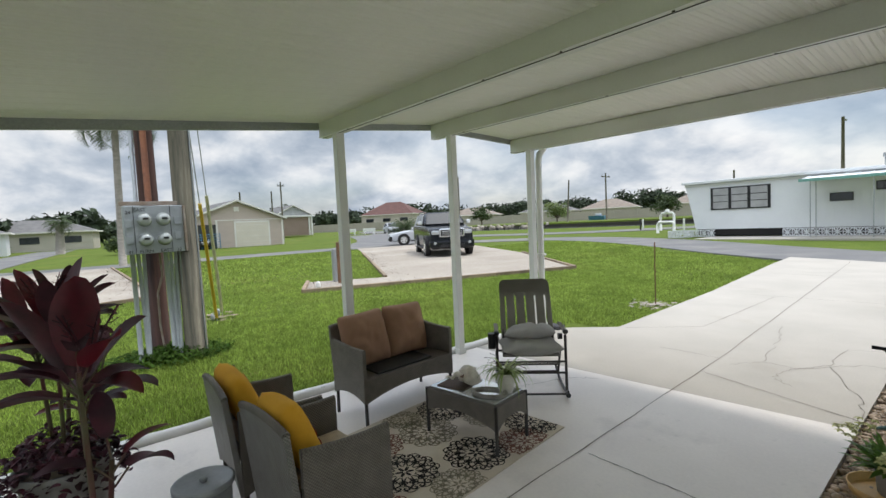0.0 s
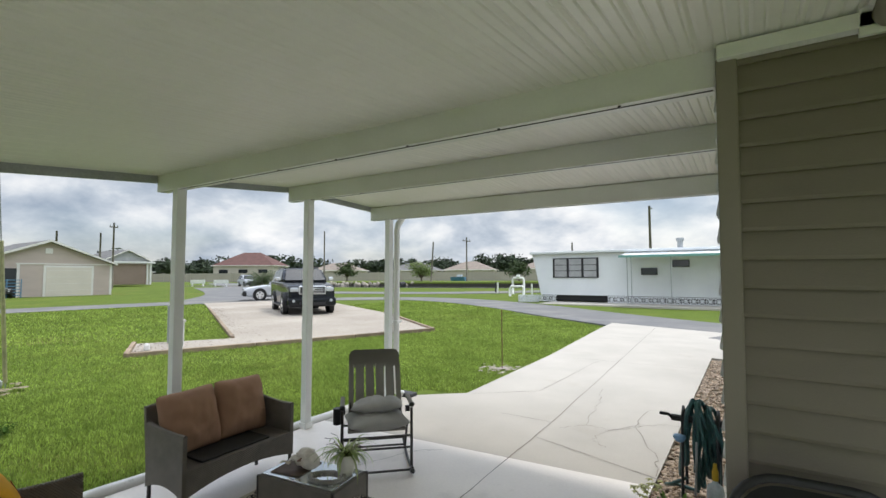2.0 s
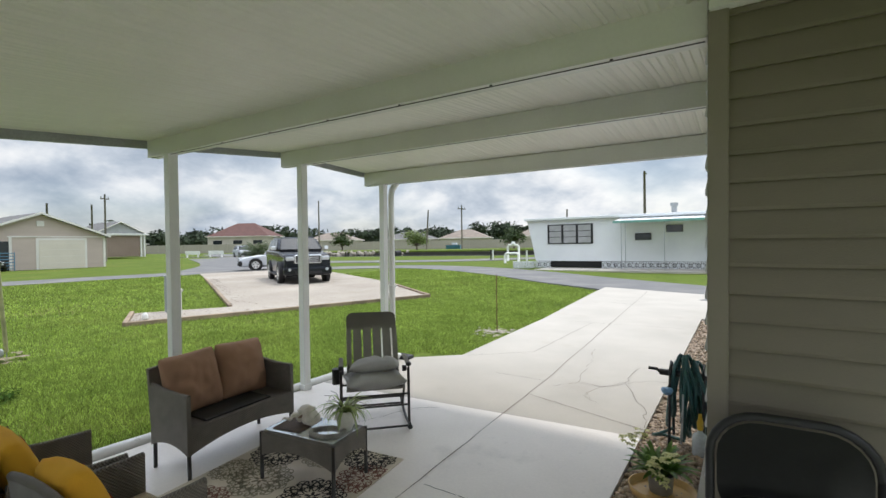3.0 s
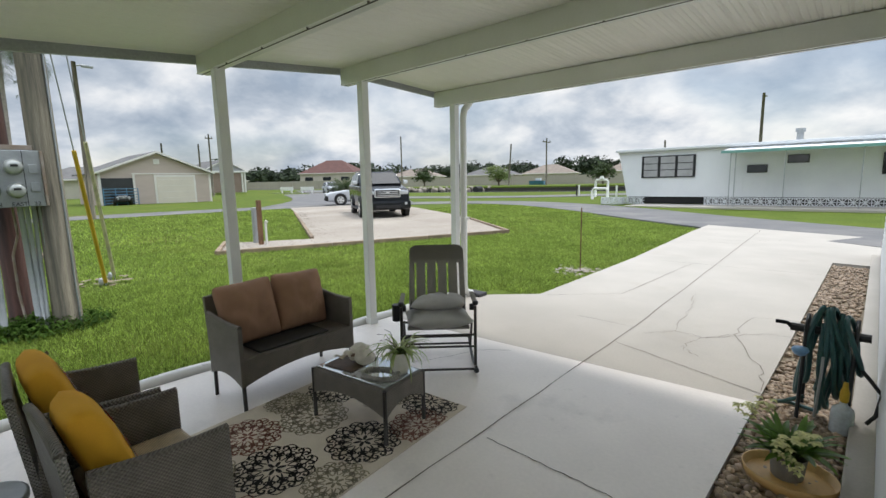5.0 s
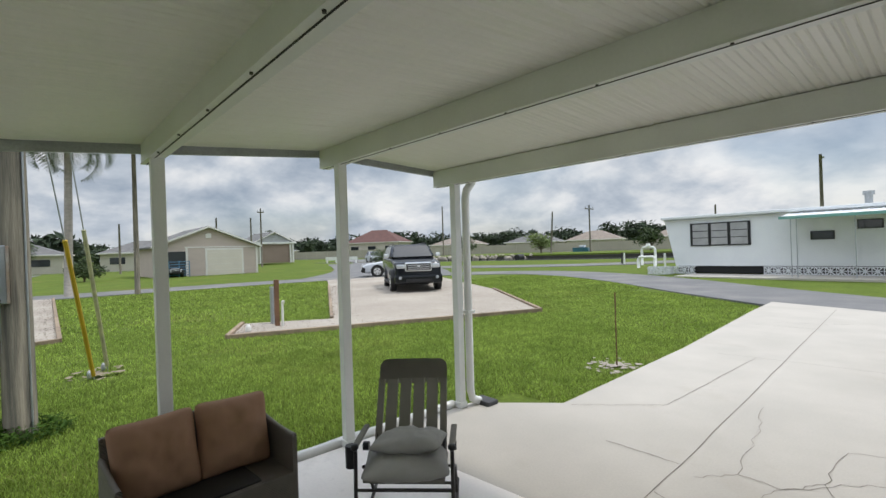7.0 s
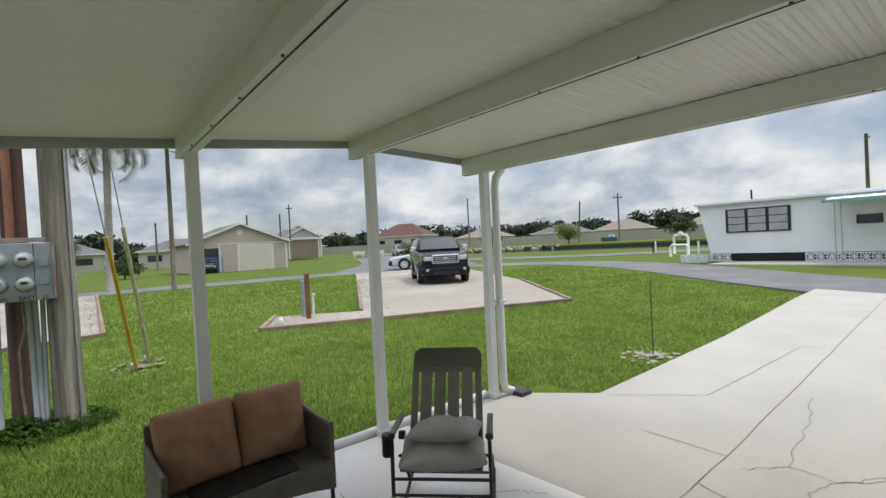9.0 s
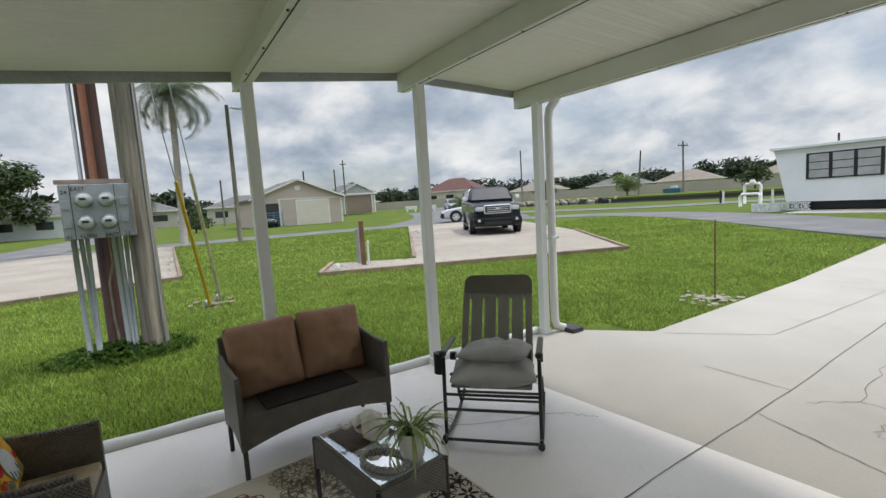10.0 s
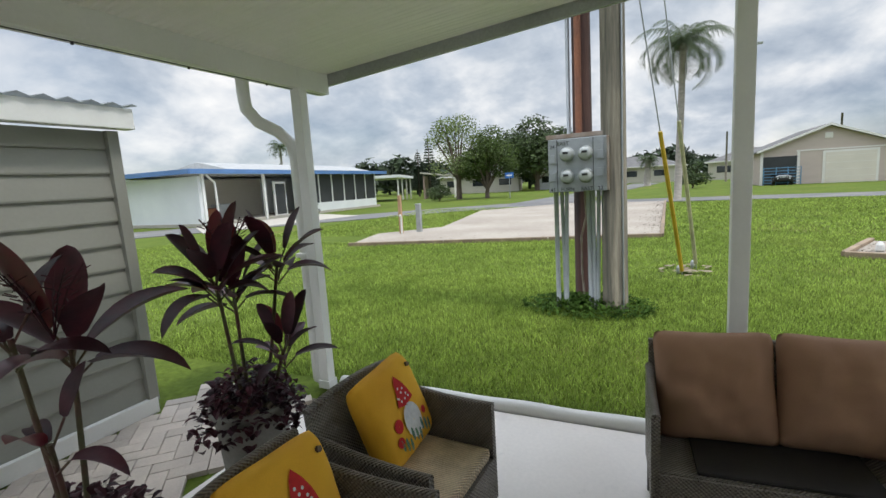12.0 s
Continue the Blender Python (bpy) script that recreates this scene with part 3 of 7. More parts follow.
# the slab falls slightly to the lawn's far side, so the level land around lies turned against it
FAR = pose(0, 0, 0.004, -0.288, -0.592, 1.0585)


def settle(standing):
    """Sets all that was built since onto the land around the slab."""
    for ob in bpy.data.objects:
        if ob.parent is None and ob.type in ("MESH", "EMPTY") and ob.name not in standing:
            ob.matrix_basis = FAR @ ob.matrix_basis


def names_so_far():
    return {ob.name for ob in bpy.data.objects}


# ---- ground, roads ----
standing = names_so_far()
bm = B()
xs = [-900, -400, -150, -80, -50, -40, -30, -20, -14, -10, -8, -6, -4.5, -3, -2, -1, -0.05, 0.5, 1.5, 4, 10, 30, 100, 400, 900]
ys = [-900, -300, -100, -50, -25, -12, -8, -5, -3, -1, 1, 3, 5, 8, 12, 18, 25, 40, 70, 140, 400, 900]
grid = [[bm.verts.new((x, y, ground_z(x, y))) for x in xs] for y in ys]
for j in range(len(ys) - 1):
    for i in range(len(xs) - 1):
        bm.faces.new((grid[j][i], grid[j][i + 1], grid[j + 1][i + 1], grid[j + 1][i]))
tagged(obj("ground", bm, "grass", True), "mown green lawn over flat ground", "ground", kind="structure")

ROAD = [(-26.6, -10), (-25.8, -4), (-25.4, 2), (-24.9, 8), (-23.6, 14), (-20, 19.5), (-15, 22.6), (-10.2, 21.6), (-5.6, 18.8), (-1.2, 15.2), (4, 11.6), (12, 7)]
for k, (pts, w) in enumerate(((ROAD, 3.6), ([(-27, -7), (-23, -11.6), (-18, -16), (-11, -21.5), (0, -30), (12, -40)], 4.2),
                              ([(-21.5, 17.5), (-30, 24), (-50, 35), (-95, 58)], 6.0), ([(-22.5, 14.5), (-30, 21), (-40, 27), (-58, 36)], 8.5), ([(-34, 27), (-22, 30.5), (-15, 36), (-8, 48), (0, 66)], 4.5),
                              ([(-26, -8), (-45, -6), (-80, -2)], 4.0))):
    tagged(obj("road", ribbon(B(), pts, w, -0.1, 0.012 + 0.004 * k), "asphalt"), "worn light grey asphalt road", "road", kind="structure")

# shell parking pads edged with timbers
PAD_R = [(-6.4, 1.0), (-3.6, 7.83), (-8.9, 12.0), (-20.5, 18.6), (-22.6, 12.0), (-18.0, 9.6), (-7.0, 3.7), (-8.1, 1.9)]
PAD_L = [(-7.3, -8.9), (-9.0, -1.5), (-23.8, -1.0), (-25, -6), (-20.5, -9.8), (-11.8, -8.2), (-9.9, -9.6)]
for poly in (PAD_R, PAD_L):
    tagged(obj("parking_pad", prism(B(), poly, -0.1, 0.03), "shell"), "pale crushed shell parking pad edged with timbers", "parking pad", kind="structure")


def timber(p, q, h=0.085):
    d = Vector((q[0] - p[0], q[1] - p[1], 0))
    n = max(1, round(d.length / 2.4))
    for i in range(n):
        a, b = Vector((*p, 0)) + d * (i / n), Vector((*p, 0)) + d * ((i + 1) / n)
        m = Matrix.Translation((a + b) / 2) @ Matrix.Rotation(math.atan2(d.y, d.x), 4, "Z")
        bm = box(B(), 0, 0, 0, d.length / n - 0.02, 0.09, 0.18, 0.012)
        ob = solid("landscape_timber", bm, "timber", "weathered brown timber edging the shell pad", "timber", "pad edging", m=m @ Matrix.Translation((0, 0, h - 0.09)))


for p, q in ((PAD_R[0], PAD_R[1]), (PAD_R[7], PAD_R[0]), (PAD_R[6], PAD_R[5]), (PAD_R[1], PAD_R[2]), (PAD_L[0], PAD_L[1]), (PAD_L[1], PAD_L[2])):
    timber(p, q)

settle(standing)

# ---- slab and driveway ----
# the colour border follows the roof's shadow edge; the shaded side is lighter
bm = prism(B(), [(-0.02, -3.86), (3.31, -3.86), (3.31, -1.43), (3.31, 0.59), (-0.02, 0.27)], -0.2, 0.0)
tagged(obj("floor", bm, "slab"), "pale concrete carport slab with scuffs, its colour lightened for the roof's shade", "floor", kind="structure")
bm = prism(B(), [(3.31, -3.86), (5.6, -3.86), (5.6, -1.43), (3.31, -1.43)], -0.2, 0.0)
tagged(obj("floor", bm, "slab"), "pale concrete porch slab, its colour lightened for the roof's shade", "floor", kind="structure")
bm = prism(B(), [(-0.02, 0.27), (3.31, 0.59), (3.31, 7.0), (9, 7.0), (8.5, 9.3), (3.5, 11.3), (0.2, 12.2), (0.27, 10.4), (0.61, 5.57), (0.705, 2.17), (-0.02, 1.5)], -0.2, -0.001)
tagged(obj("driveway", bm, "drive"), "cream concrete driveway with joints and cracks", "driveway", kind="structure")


def wander(p, q, n, amp):
    p, q = Vector(p), Vector(q)
    s = Vector((-(q - p).y, (q - p).x)).normalized()
    return [p + (q - p) * i / n + s * (random.uniform(-amp, amp) if 0 < i < n else 0) for i in range(n + 1)]


def crack(pts, w, name, label, z=0.003):
    bm = B()
    prev = None
    for i, p in enumerate(pts):
        d = (pts[min(i + 1, len(pts) - 1)] - pts[max(i - 1, 0)]).normalized()
        s = Vector((-d.y, d.x)) * w * random.uniform(0.6, 1.2) / 2
        cur = [bm.verts.new((*(p - s), z)), bm.verts.new((*(p + s), z))]
        if prev:
            bm.faces.new((prev[0], cur[0], cur[1], prev[1]))
        prev = cur
    tagged(obj(name, bm, "joint"), label, "joint", kind="structure")


for p, q in (((2.25, -3.86), (2.113, 1.623)), ((2.113, 1.623), (1.60, 11.4)), ((2.238, -0.924), (3.31, -0.93)), ((1.1, 5.5), (6, 6.0)), ((0.8, 2.17), (1.50, 2.83)),
             ((1.50, 2.83), (1.58, 5.5)), ((1.50, 1.62), (2.113, 1.623)), ((2.14, 1.1), (3.31, 0.75)), ((0.8, 8.4), (1.8, 8.5))):
    crack(wander(p, q, 24, 0.006), 0.007, "joint", "dark joint line cut in the concrete")
for pts in ([(2.25, 1.5), (2.45, 1.75), (2.72, 1.72), (2.9, 2.0), (2.93, 2.7), (3.6, 3.0)], [(2.72, 1.72), (2.62, 1.35), (2.8, 1.2)], [(2.45, 1.75), (2.35, 2.6), (2.2, 3.4)],
            [(2.72, 1.72), (3.1, 2.2), (3.3, 2.25)], [(2.9, 2.0), (3.25, 1.2), (3.3, 0.8)], [(1.0, -0.6), (1.4, 0.2), (1.55, 0.3)], [(1.0, 8.9), (1.7, 9.1), (2.4, 9.6)]):
    line = []
    for a, b in zip(pts, pts[1:]):
        line += wander(a, b, 7, 0.025)[:-1]
    crack(line + [Vector(pts[-1])], 0.005, "crack", "ragged dark crack in the concrete")

# ---- carport ----
POSTS = [-3.975, -1.371, -0.005, 1.335]
UNDER = [2.162, 2.354, 2.439, 2.352]
X_OUT, X_HOUSE, X_END = -0.29, 3.893, 5.4


def roof_z(y):
    return 2.595 + (0.077 * y if y < 0 else -0.058 * y)


def post(y, under):
    e = thing("carport_post", pose(0, y, 0), "white square aluminium post holding the carport beam", "post", "carport posts")
    part("shaft", box(B(), 0, 0, (under + 0.14) / 2, 0.078, 0.080, under + 0.14, 0.006), "white", e)
    part("base_bracket", box(B(), 0, 0, 0.03, 0.096, 0.098, 0.06, 0.004), "white", e)
    for z in (under + 0.03, under + 0.10):
        part("bolt", tube(B(), [(0.0, -0.047, z), (0.0, -0.039, z)], 0.007), "frame", e)


def beam(y, under):
    e = thing("carport_beam", pose(0, y, under), "white boxed aluminium beam across the carport", "beam", "carport beams")
    x1 = X_HOUSE if y < -1 and y > -3 else X_END
    h = max(0.14, roof_z(y) - under - 0.003)
    part("web", box(B(), (X_OUT + x1) / 2, -0.005, h / 2, x1 - X_OUT, 0.085, h, 0.004), "white", e)
    part("flange", box(B(), (X_OUT + x1) / 2, -0.005, -0.004, x1 - X_OUT - 0.01, 0.095, 0.008, 0.002), "white", e)
    part("seam", box(B(), (X_OUT + x1) / 2, -0.016, -0.0095, x1 - X_OUT - 0.02, 0.006, 0.003), "dark", e, "dark seam along the beam's underside")
    for k in range(7):
        part("screw", tube(B(), [(0.25 + 0.55 * k, -0.035, -0.016), (0.25 + 0.55 * k, -0.035, -0.006)], 0.007, 6), "frame", e)


for y, u in zip(POSTS, UNDER):
    post(y, u)
    beam(y, u)

# the ceiling: shallow pans with paired ribs that run from gutter to ridge
bm = B()
x, rows = X_OUT + 0.02, []
RIB = [(0.0, 0.0), (0.012, 0.007), (0.024, 0.0), (0.05, 0.0), (0.057, 0.0045), (0.064, 0.0), (0.092, 0.0), (0.099, 0.0045), (0.106, 0.0), (0.134, 0.0), (0.141, 0.0045), (0.148, 0.0)]
while x < X_END - 0.1:
    rows += [(x + dx, dz) for dx, dz in RIB]
    x += 0.152
prev = None
for x, dz in rows:
    cur = [bm.verts.new((x, y, roof_z(y) + dz)) for y in (-4.12, 0.0, 1.47)]
    if prev:
        for k in range(2):
            bm.faces.new((prev[k], cur[k], cur[k + 1], prev[k + 1]))
    prev = cur
bmesh.ops.reverse_faces(bm, faces=bm.faces[:])
tagged(obj("ceiling", bm, "ceiling"), "white ribbed aluminium carport ceiling", "ceiling", kind="structure")
bm = B()
slabx(bm, [(-4.14, roof_z(-4.14) + 0.015), (0, roof_z(0) + 0.015), (1.49, roof_z(1.49) + 0.015), (1.49, roof_z(1.49) + 0.09), (0, roof_z(0) + 0.09), (-4.14, roof_z(-4.14) + 0.09)], X_OUT + 0.004, X_END)
tagged(obj("roof", bm, "white"), "white aluminium roof panels above the carport", "roof", kind="structure")
bm = B()
slabx(bm, [(-4.14, roof_z(-4.14) - 0.075), (0, roof_z(0) - 0.055), (1.49, roof_z(1.49) - 0.055), (1.49, roof_z(1.49) + 0.1), (0, roof_z(0) + 0.1), (-4.14, roof_z(-4.14) + 0.1)], X_OUT - 0.03, X_OUT + 0.002)
tagged(obj("trim_fascia", bm, "fascia"), "grey edge trim along the carport roof", "trim", kind="structure")
for y0, z in ((1.49, roof_z(1.49)), (-4.24, roof_z(-4.2))):
    bm = box(B(), (X_OUT + X_END) / 2, y0 + 0.05, z, X_END - X_OUT, 0.10, 0.11, 0.01)
    solid("gutter", bm, "white", "white box gutter along the carport roof edge", "gutter", "gutters")


def downspout(pts, label):
    e = thing("downspout", pose(0, 0, 0), label, "downspout", "downspouts")
    part("pipe", tube(B(), pts, 0.042, 10), "white", e, smooth=True)
    part("strap", box(B(), pts[-3][0], pts[-3][1], 1.0, 0.10, 0.10, 0.03, 0.003), "white", e)


downspout([(0.08, 1.545, 2.47), (0.08, 1.545, 2.42), (0.07, 1.51, 2.36), (0.055, 1.455, 2.29), (0.05, 1.435, 2.2), (0.05, 1.435, 1.6), (0.05, 1.435, 0.16), (0.05, 1.46, 0.07), (0.07, 1.55, 0.03)], "white downspout with a curved foot beside the front post")
downspout([(0.28, -4.19, 2.25), (0.28, -4.19, 2.10), (0.27, -4.19, 2.02), (0.2, -4.17, 1.94), (0.08, -4.12, 1.88), (0.0, -4.09, 1.80), (-0.02, -4.08, 1.7), (-0.02, -4.08, 0.12), (-0.02, -4.08, 0.05), (-0.08, -4.08, 0.0)], "white downspout with an offset bend beside the rear post")
solid("splash_block", box(B(), 0.10, 1.60, -0.0, 0.24, 0.16, 0.09, 0.015), "splash", "dark grey splash block under the downspout", "splash block")
bm = tube(B(), [(-0.085, -3.9 + 0.1 * k, 0.005 + 0.004 * math.sin(k)) for k in range(53)], 0.052, 12)
solid("drain_pipe", bm, "pvc", "white plastic drain pipe lying along the slab edge", "pipe", smooth=True)

# ---- house ----
def lap_wall(name, p, q, z0, z1, course, material, out, label):
    """Lapped boards from p to q; each board is a part, out points to the weather."""
    p, q, o = Vector((*p, 0)), Vector((*q, 0)), Vector((*out, 0))
    d = q - p
    e = thing(name, Matrix.Translation(p), label, "wall", kind="structure")
    bm = B()
    a, b = Vector((0, 0, 0)) - o * 0.12, d
    lo = [bm.verts.new(v) for v in (a + Vector((0, 0, z0)), d - o * 0.12 + Vector((0, 0, z0)), d - o * 0.002 + Vector((0, 0, z0)), -o * 0.002 + Vector((0, 0, z0)))]
    hi = [bm.verts.new(v.co + Vector((0, 0, z1 - z0))) for v in lo]
    for f in (lo, hi, (lo[0], lo[1], hi[1], hi[0]), (lo[1], lo[2], hi[2], hi[1]), (lo[2], lo[3], hi[3], hi[2]), (lo[3], lo[0], hi[0], hi[3])):
        bm.faces.new(f)
    bmesh.ops.recalc_face_normals(bm, faces=bm.faces[:])
    part("backing", bm, material, e)
    me = None
    z = z0
    while z < z1 - 0.02:
        h = min(course, z1 - z)
        if me is None or h < course - 1e-4:
            bm = B()
            prof = [(0.0, 0.0), (0.018, 0.0), (0.020, 0.012), (0.006, h * 0.93), (0.004, h), (0.0, h)]
            v0 = [bm.verts.new(o * t + Vector((0, 0, s))) for t, s in prof]
            v1 = [bm.verts.new(d + o * t + Vector((0, 0, s))) for t, s in prof]
            for i in range(len(prof) - 1):
                bm.faces.new((v0[i], v0[i + 1], v1[i + 1], v1[i]))
            bm.faces.new(v0); bm.faces.new(v1)
            bmesh.ops.recalc_face_normals(bm, faces=bm.faces[:])
            me = bpy.data.meshes.new("board")
            bm.to_mesh(me); bm.free()
            me.materials.append(M[material])
        ob = new("board", me)
        ob.parent, ob.location = e, (0, 0, z)
        z += course
    return e


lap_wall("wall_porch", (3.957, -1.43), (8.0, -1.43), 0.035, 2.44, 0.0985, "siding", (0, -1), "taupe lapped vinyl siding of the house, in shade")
lap_wall("wall_side", (3.90, 8.0), (3.90, -1.36), 0.10, 2.42, 0.0985, "trailer", (-1, 0), "pale lapped siding of the house beside the driveway")
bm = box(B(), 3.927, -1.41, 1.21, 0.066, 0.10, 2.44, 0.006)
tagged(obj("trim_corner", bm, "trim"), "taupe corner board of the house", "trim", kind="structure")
bm = box(B(), 5.95, -1.465, 2.445, 4.1, 0.05, 0.05, 0.004)
tagged(obj("trim_top", bm, "white"), "white trim where the siding meets the ceiling", "trim", kind="structure")
bm = box(B(), 3.83, 3.3, 0.005, 0.12, 9.4, 0.10, 0.01)
tagged(obj("baseboard", bm, "drive"), "concrete footing along the house wall", "footing", kind="structure")
# ---- shed behind the carport ----
lap_wall("wall_shed", (0.70, -4.95), (3.0, -4.95), 0.10, 1.92, 0.155, "shedside", (0, 1), "sage grey metal siding of the garden shed")
lap_wall("wall_shed_side", (0.70, -7.6), (0.70, -4.95), 0.10, 1.92, 0.155, "shedside", (-1, 0), "sage grey metal siding of the shed's end")
tagged(obj("trim_shed", box(B(), 0.715, -4.935, 1.0, 0.07, 0.07, 1.84, 0.005), "shedside"), "grey metal corner trim of the shed", "trim", kind="structure")
tagged(obj("baseboard_shed", box(B(), 1.86, -4.93, 0.05, 2.33, 0.07, 0.11, 0.005), "white"), "white sill board under the shed siding", "baseboard", kind="structure")
tagged(obj("trim_shed_roof", box(B(), 1.93, -4.86, 1.99, 2.62, 0.09, 0.13, 0.006), "white"), "white fascia of the shed roof", "trim", kind="structure")
bm = B()
prev = None
for k in range(90):
    x = 0.60 + k * 0.030
    cur = [bm.verts.new((x, y, z + 0.012 * math.sin(k * math.pi / 2))) for y, z in ((-4.79, 2.07), (-7.8, 2.25))]
    if prev:
        bm.faces.new((prev[0], cur[0], cur[1], prev[1]))
    prev = cur
bmesh.ops.solidify(bm, geom=bm.faces[:], thickness=0.006)
tagged(obj("roof_shed", bm, "galv"), "corrugated grey metal roof of the shed", "roof", kind="structure")

# ---- shapes for furniture ----
def panel(bm, p, q, top, bot, thick, lean=(0, 0), n=14):
    """An upright sheet from p to q (x, y); top and bot give its edges along the way; lean shifts the top sideways."""
    p, q = Vector((*p, 0)), Vector((*q, 0))
    d = q - p
    s = Vector((-d.y, d.x, 0)).normalized() * thick / 2
    rows = []
    for i in range(n + 1):
        t = i / n
        c = p + d * t
        zt, zb = top(t), bot(t)
        off = Vector((*lean, 0))
        rows.append([bm.verts.new(c - s + Vector((0, 0, zb))), bm.verts.new(c - s + off + Vector((0, 0, zt))), bm.verts.new(c + s + off + Vector((0, 0, zt))), bm.verts.new(c + s + Vector((0, 0, zb)))])
    for a, b in zip(rows, rows[1:]):
        for k in range(4):
            bm.faces.new((a[k], b[k], b[(k + 1) % 4], a[(k + 1) % 4]))
    bm.faces.new(rows[0][::-1])
    bm.faces.new(rows[-1])
    bmesh.ops.recalc_face_normals(bm, faces=bm.faces[:])
    return bm


def pillow(bm, w, h, t, m=None, n=22, seed=1, wrinkle=0.012, knife=False):
    """A stuffed square: w by h in x and z, t thick in y, with pinched corners and creases."""
    grids = []
    for side in (-1, 1):
        g = []
        for j in range(n + 1):
            row = []
            for i in range(n + 1):
                u, v = 2 * i / n - 1, 2 * j / n - 1
                f = max(0.0, (1 - u ** 6) * (1 - v ** 6)) ** 0.42 * (1 - 0.22 * (u * u + v * v) / 2)
                if knife:
                    f = max(0.0, (1 - abs(u) ** 2.6) * (1 - abs(v) ** 2.6)) ** 0.62
                k = 1 - 0.035 * (1 - v * v)
                x = w / 2 * u * (math.sqrt(1 - 0.13 * v ** 4) * k if not knife else (1 - 0.05 * (1 - v * v)) * math.sqrt(1 - 0.12 * v ** 8))
                z = h / 2 * v * (math.sqrt(1 - 0.13 * u ** 4) * (1 - 0.035 * (1 - u * u)) if not knife else (1 - 0.05 * (1 - u * u)) * math.sqrt(1 - 0.12 * u ** 8))
                crease = noise.noise((u * 2.2 + seed, v * 2.2, side * 3.1 + seed)) + 0.6 * noise.noise((u * 5 + seed, v * 3.5 + 2, side + seed))
                y = side * (t / 2 * f) + wrinkle * f * crease
                row.append(bm.verts.new((x, y, z)))
            g.append(row)
        grids.append(g)
    for side, g in zip((-1, 1), grids):
        for j in range(n):
            for i in range(n):
                f = (g[j][i], g[j][i + 1], g[j + 1][i + 1], g[j + 1][i])
                bm.faces.new(f if side < 0 else f[::-1])
    bmesh.ops.remove_doubles(bm, verts=bm.verts[:], dist=1e-5)
    if m is not None:
        bmesh.ops.transform(bm, matrix=m, verts=bm.verts[:])
    return bm


def wicker_seat(name, m, W, D, label, category, group, pale_back=True):
    """A wicker armchair or loveseat facing +y: back, arms, seat, arched aprons and four legs."""
    e = thing(name, m, label, category, group)
    arch = lambda lo, hi: (lambda t: lo + (hi - lo) * (1 - (2 * t - 1) ** 2))
    hw, hd = W / 2, D / 2
    part("backrest", panel(B(), (-hw, -hd), (hw, -hd), lambda t: 0.690 + 0.020 * (1 - (2 * t - 1) ** 2), arch(0.17, 0.23), 0.028, (0, -0.055)), "wicker" if not pale_back else "wickerpale", e, "woven wicker back panel")
    for sx in (-1, 1):
        part("arm_panel", panel(B(), (sx * hw, -hd), (sx * hw, hd), lambda t: 0.598 - 0.03 * t - 0.012 * math.sin(math.pi * t), arch(0.17, 0.22), 0.03), "wicker", e)
        pts = [(sx * hw, -hd + D * k / 8, 0.600 - 0.03 * k / 8 - 0.012 * math.sin(math.pi * k / 8)) for k in range(9)]
        part("arm_rail", tube(B(), pts, 0.017, 8), "wicker", e, smooth=True)
    part("front_apron", panel(B(), (-hw, hd - 0.012), (hw, hd - 0.012), lambda t: 0.352, arch(0.17, 0.235), 0.024), "wicker", e)
    part("seat", box(B(), 0, 0, 0.342, W - 0.03, D - 0.02, 0.03, 0.006), "wicker", e)
    pts = [(-hw + W * k / 10, -hd - 0.055, 0.690 + 0.022 * (1 - (k / 5 - 1) ** 2)) for k in range(11)]
    part("back_rail", tube(B(), pts, 0.018, 8), "wicker", e, smooth=True)
    for sx in (-1, 1):
        for sy in (-1, 1):
            part("leg", tube(B(), [(sx * (hw - 0.005), sy * (hd - 0.02), 0.36), (sx * (hw - 0.005), sy * (hd - 0.012), 0.0)], 0.0135, 8), "frame", e, smooth=True)
    return e


# loveseat with its two cushions and the dark seat pad
LOVE = pose(0.631, -1.297, 0, 0, 0, -86)
wicker_seat("loveseat", LOVE, 0.90, 0.43, "brown wicker loveseat on dark steel legs beside the lawn", "loveseat", "wicker set", False)
solid("seat_pad", box(B(), 0.03, 0.02, 0.364, 0.56, 0.34, 0.016, 0.006), "black", "worn black seat pad lying on the loveseat", "cushion", m=LOVE)
for k, sx in enumerate((-1, 1)):
    m = LOVE @ pose(sx * 0.216, -0.12 + 0.01 * k, 0.575, 15, 2 * sx, 0)
    solid("back_cushion", pillow(B(), 0.445, 0.45, 0.23, seed=k + 3, wrinkle=0.026, knife=True), "brown", "plump brown cushion leaning on the loveseat back", "cushion", "loveseat cushions", m=m, smooth=True)

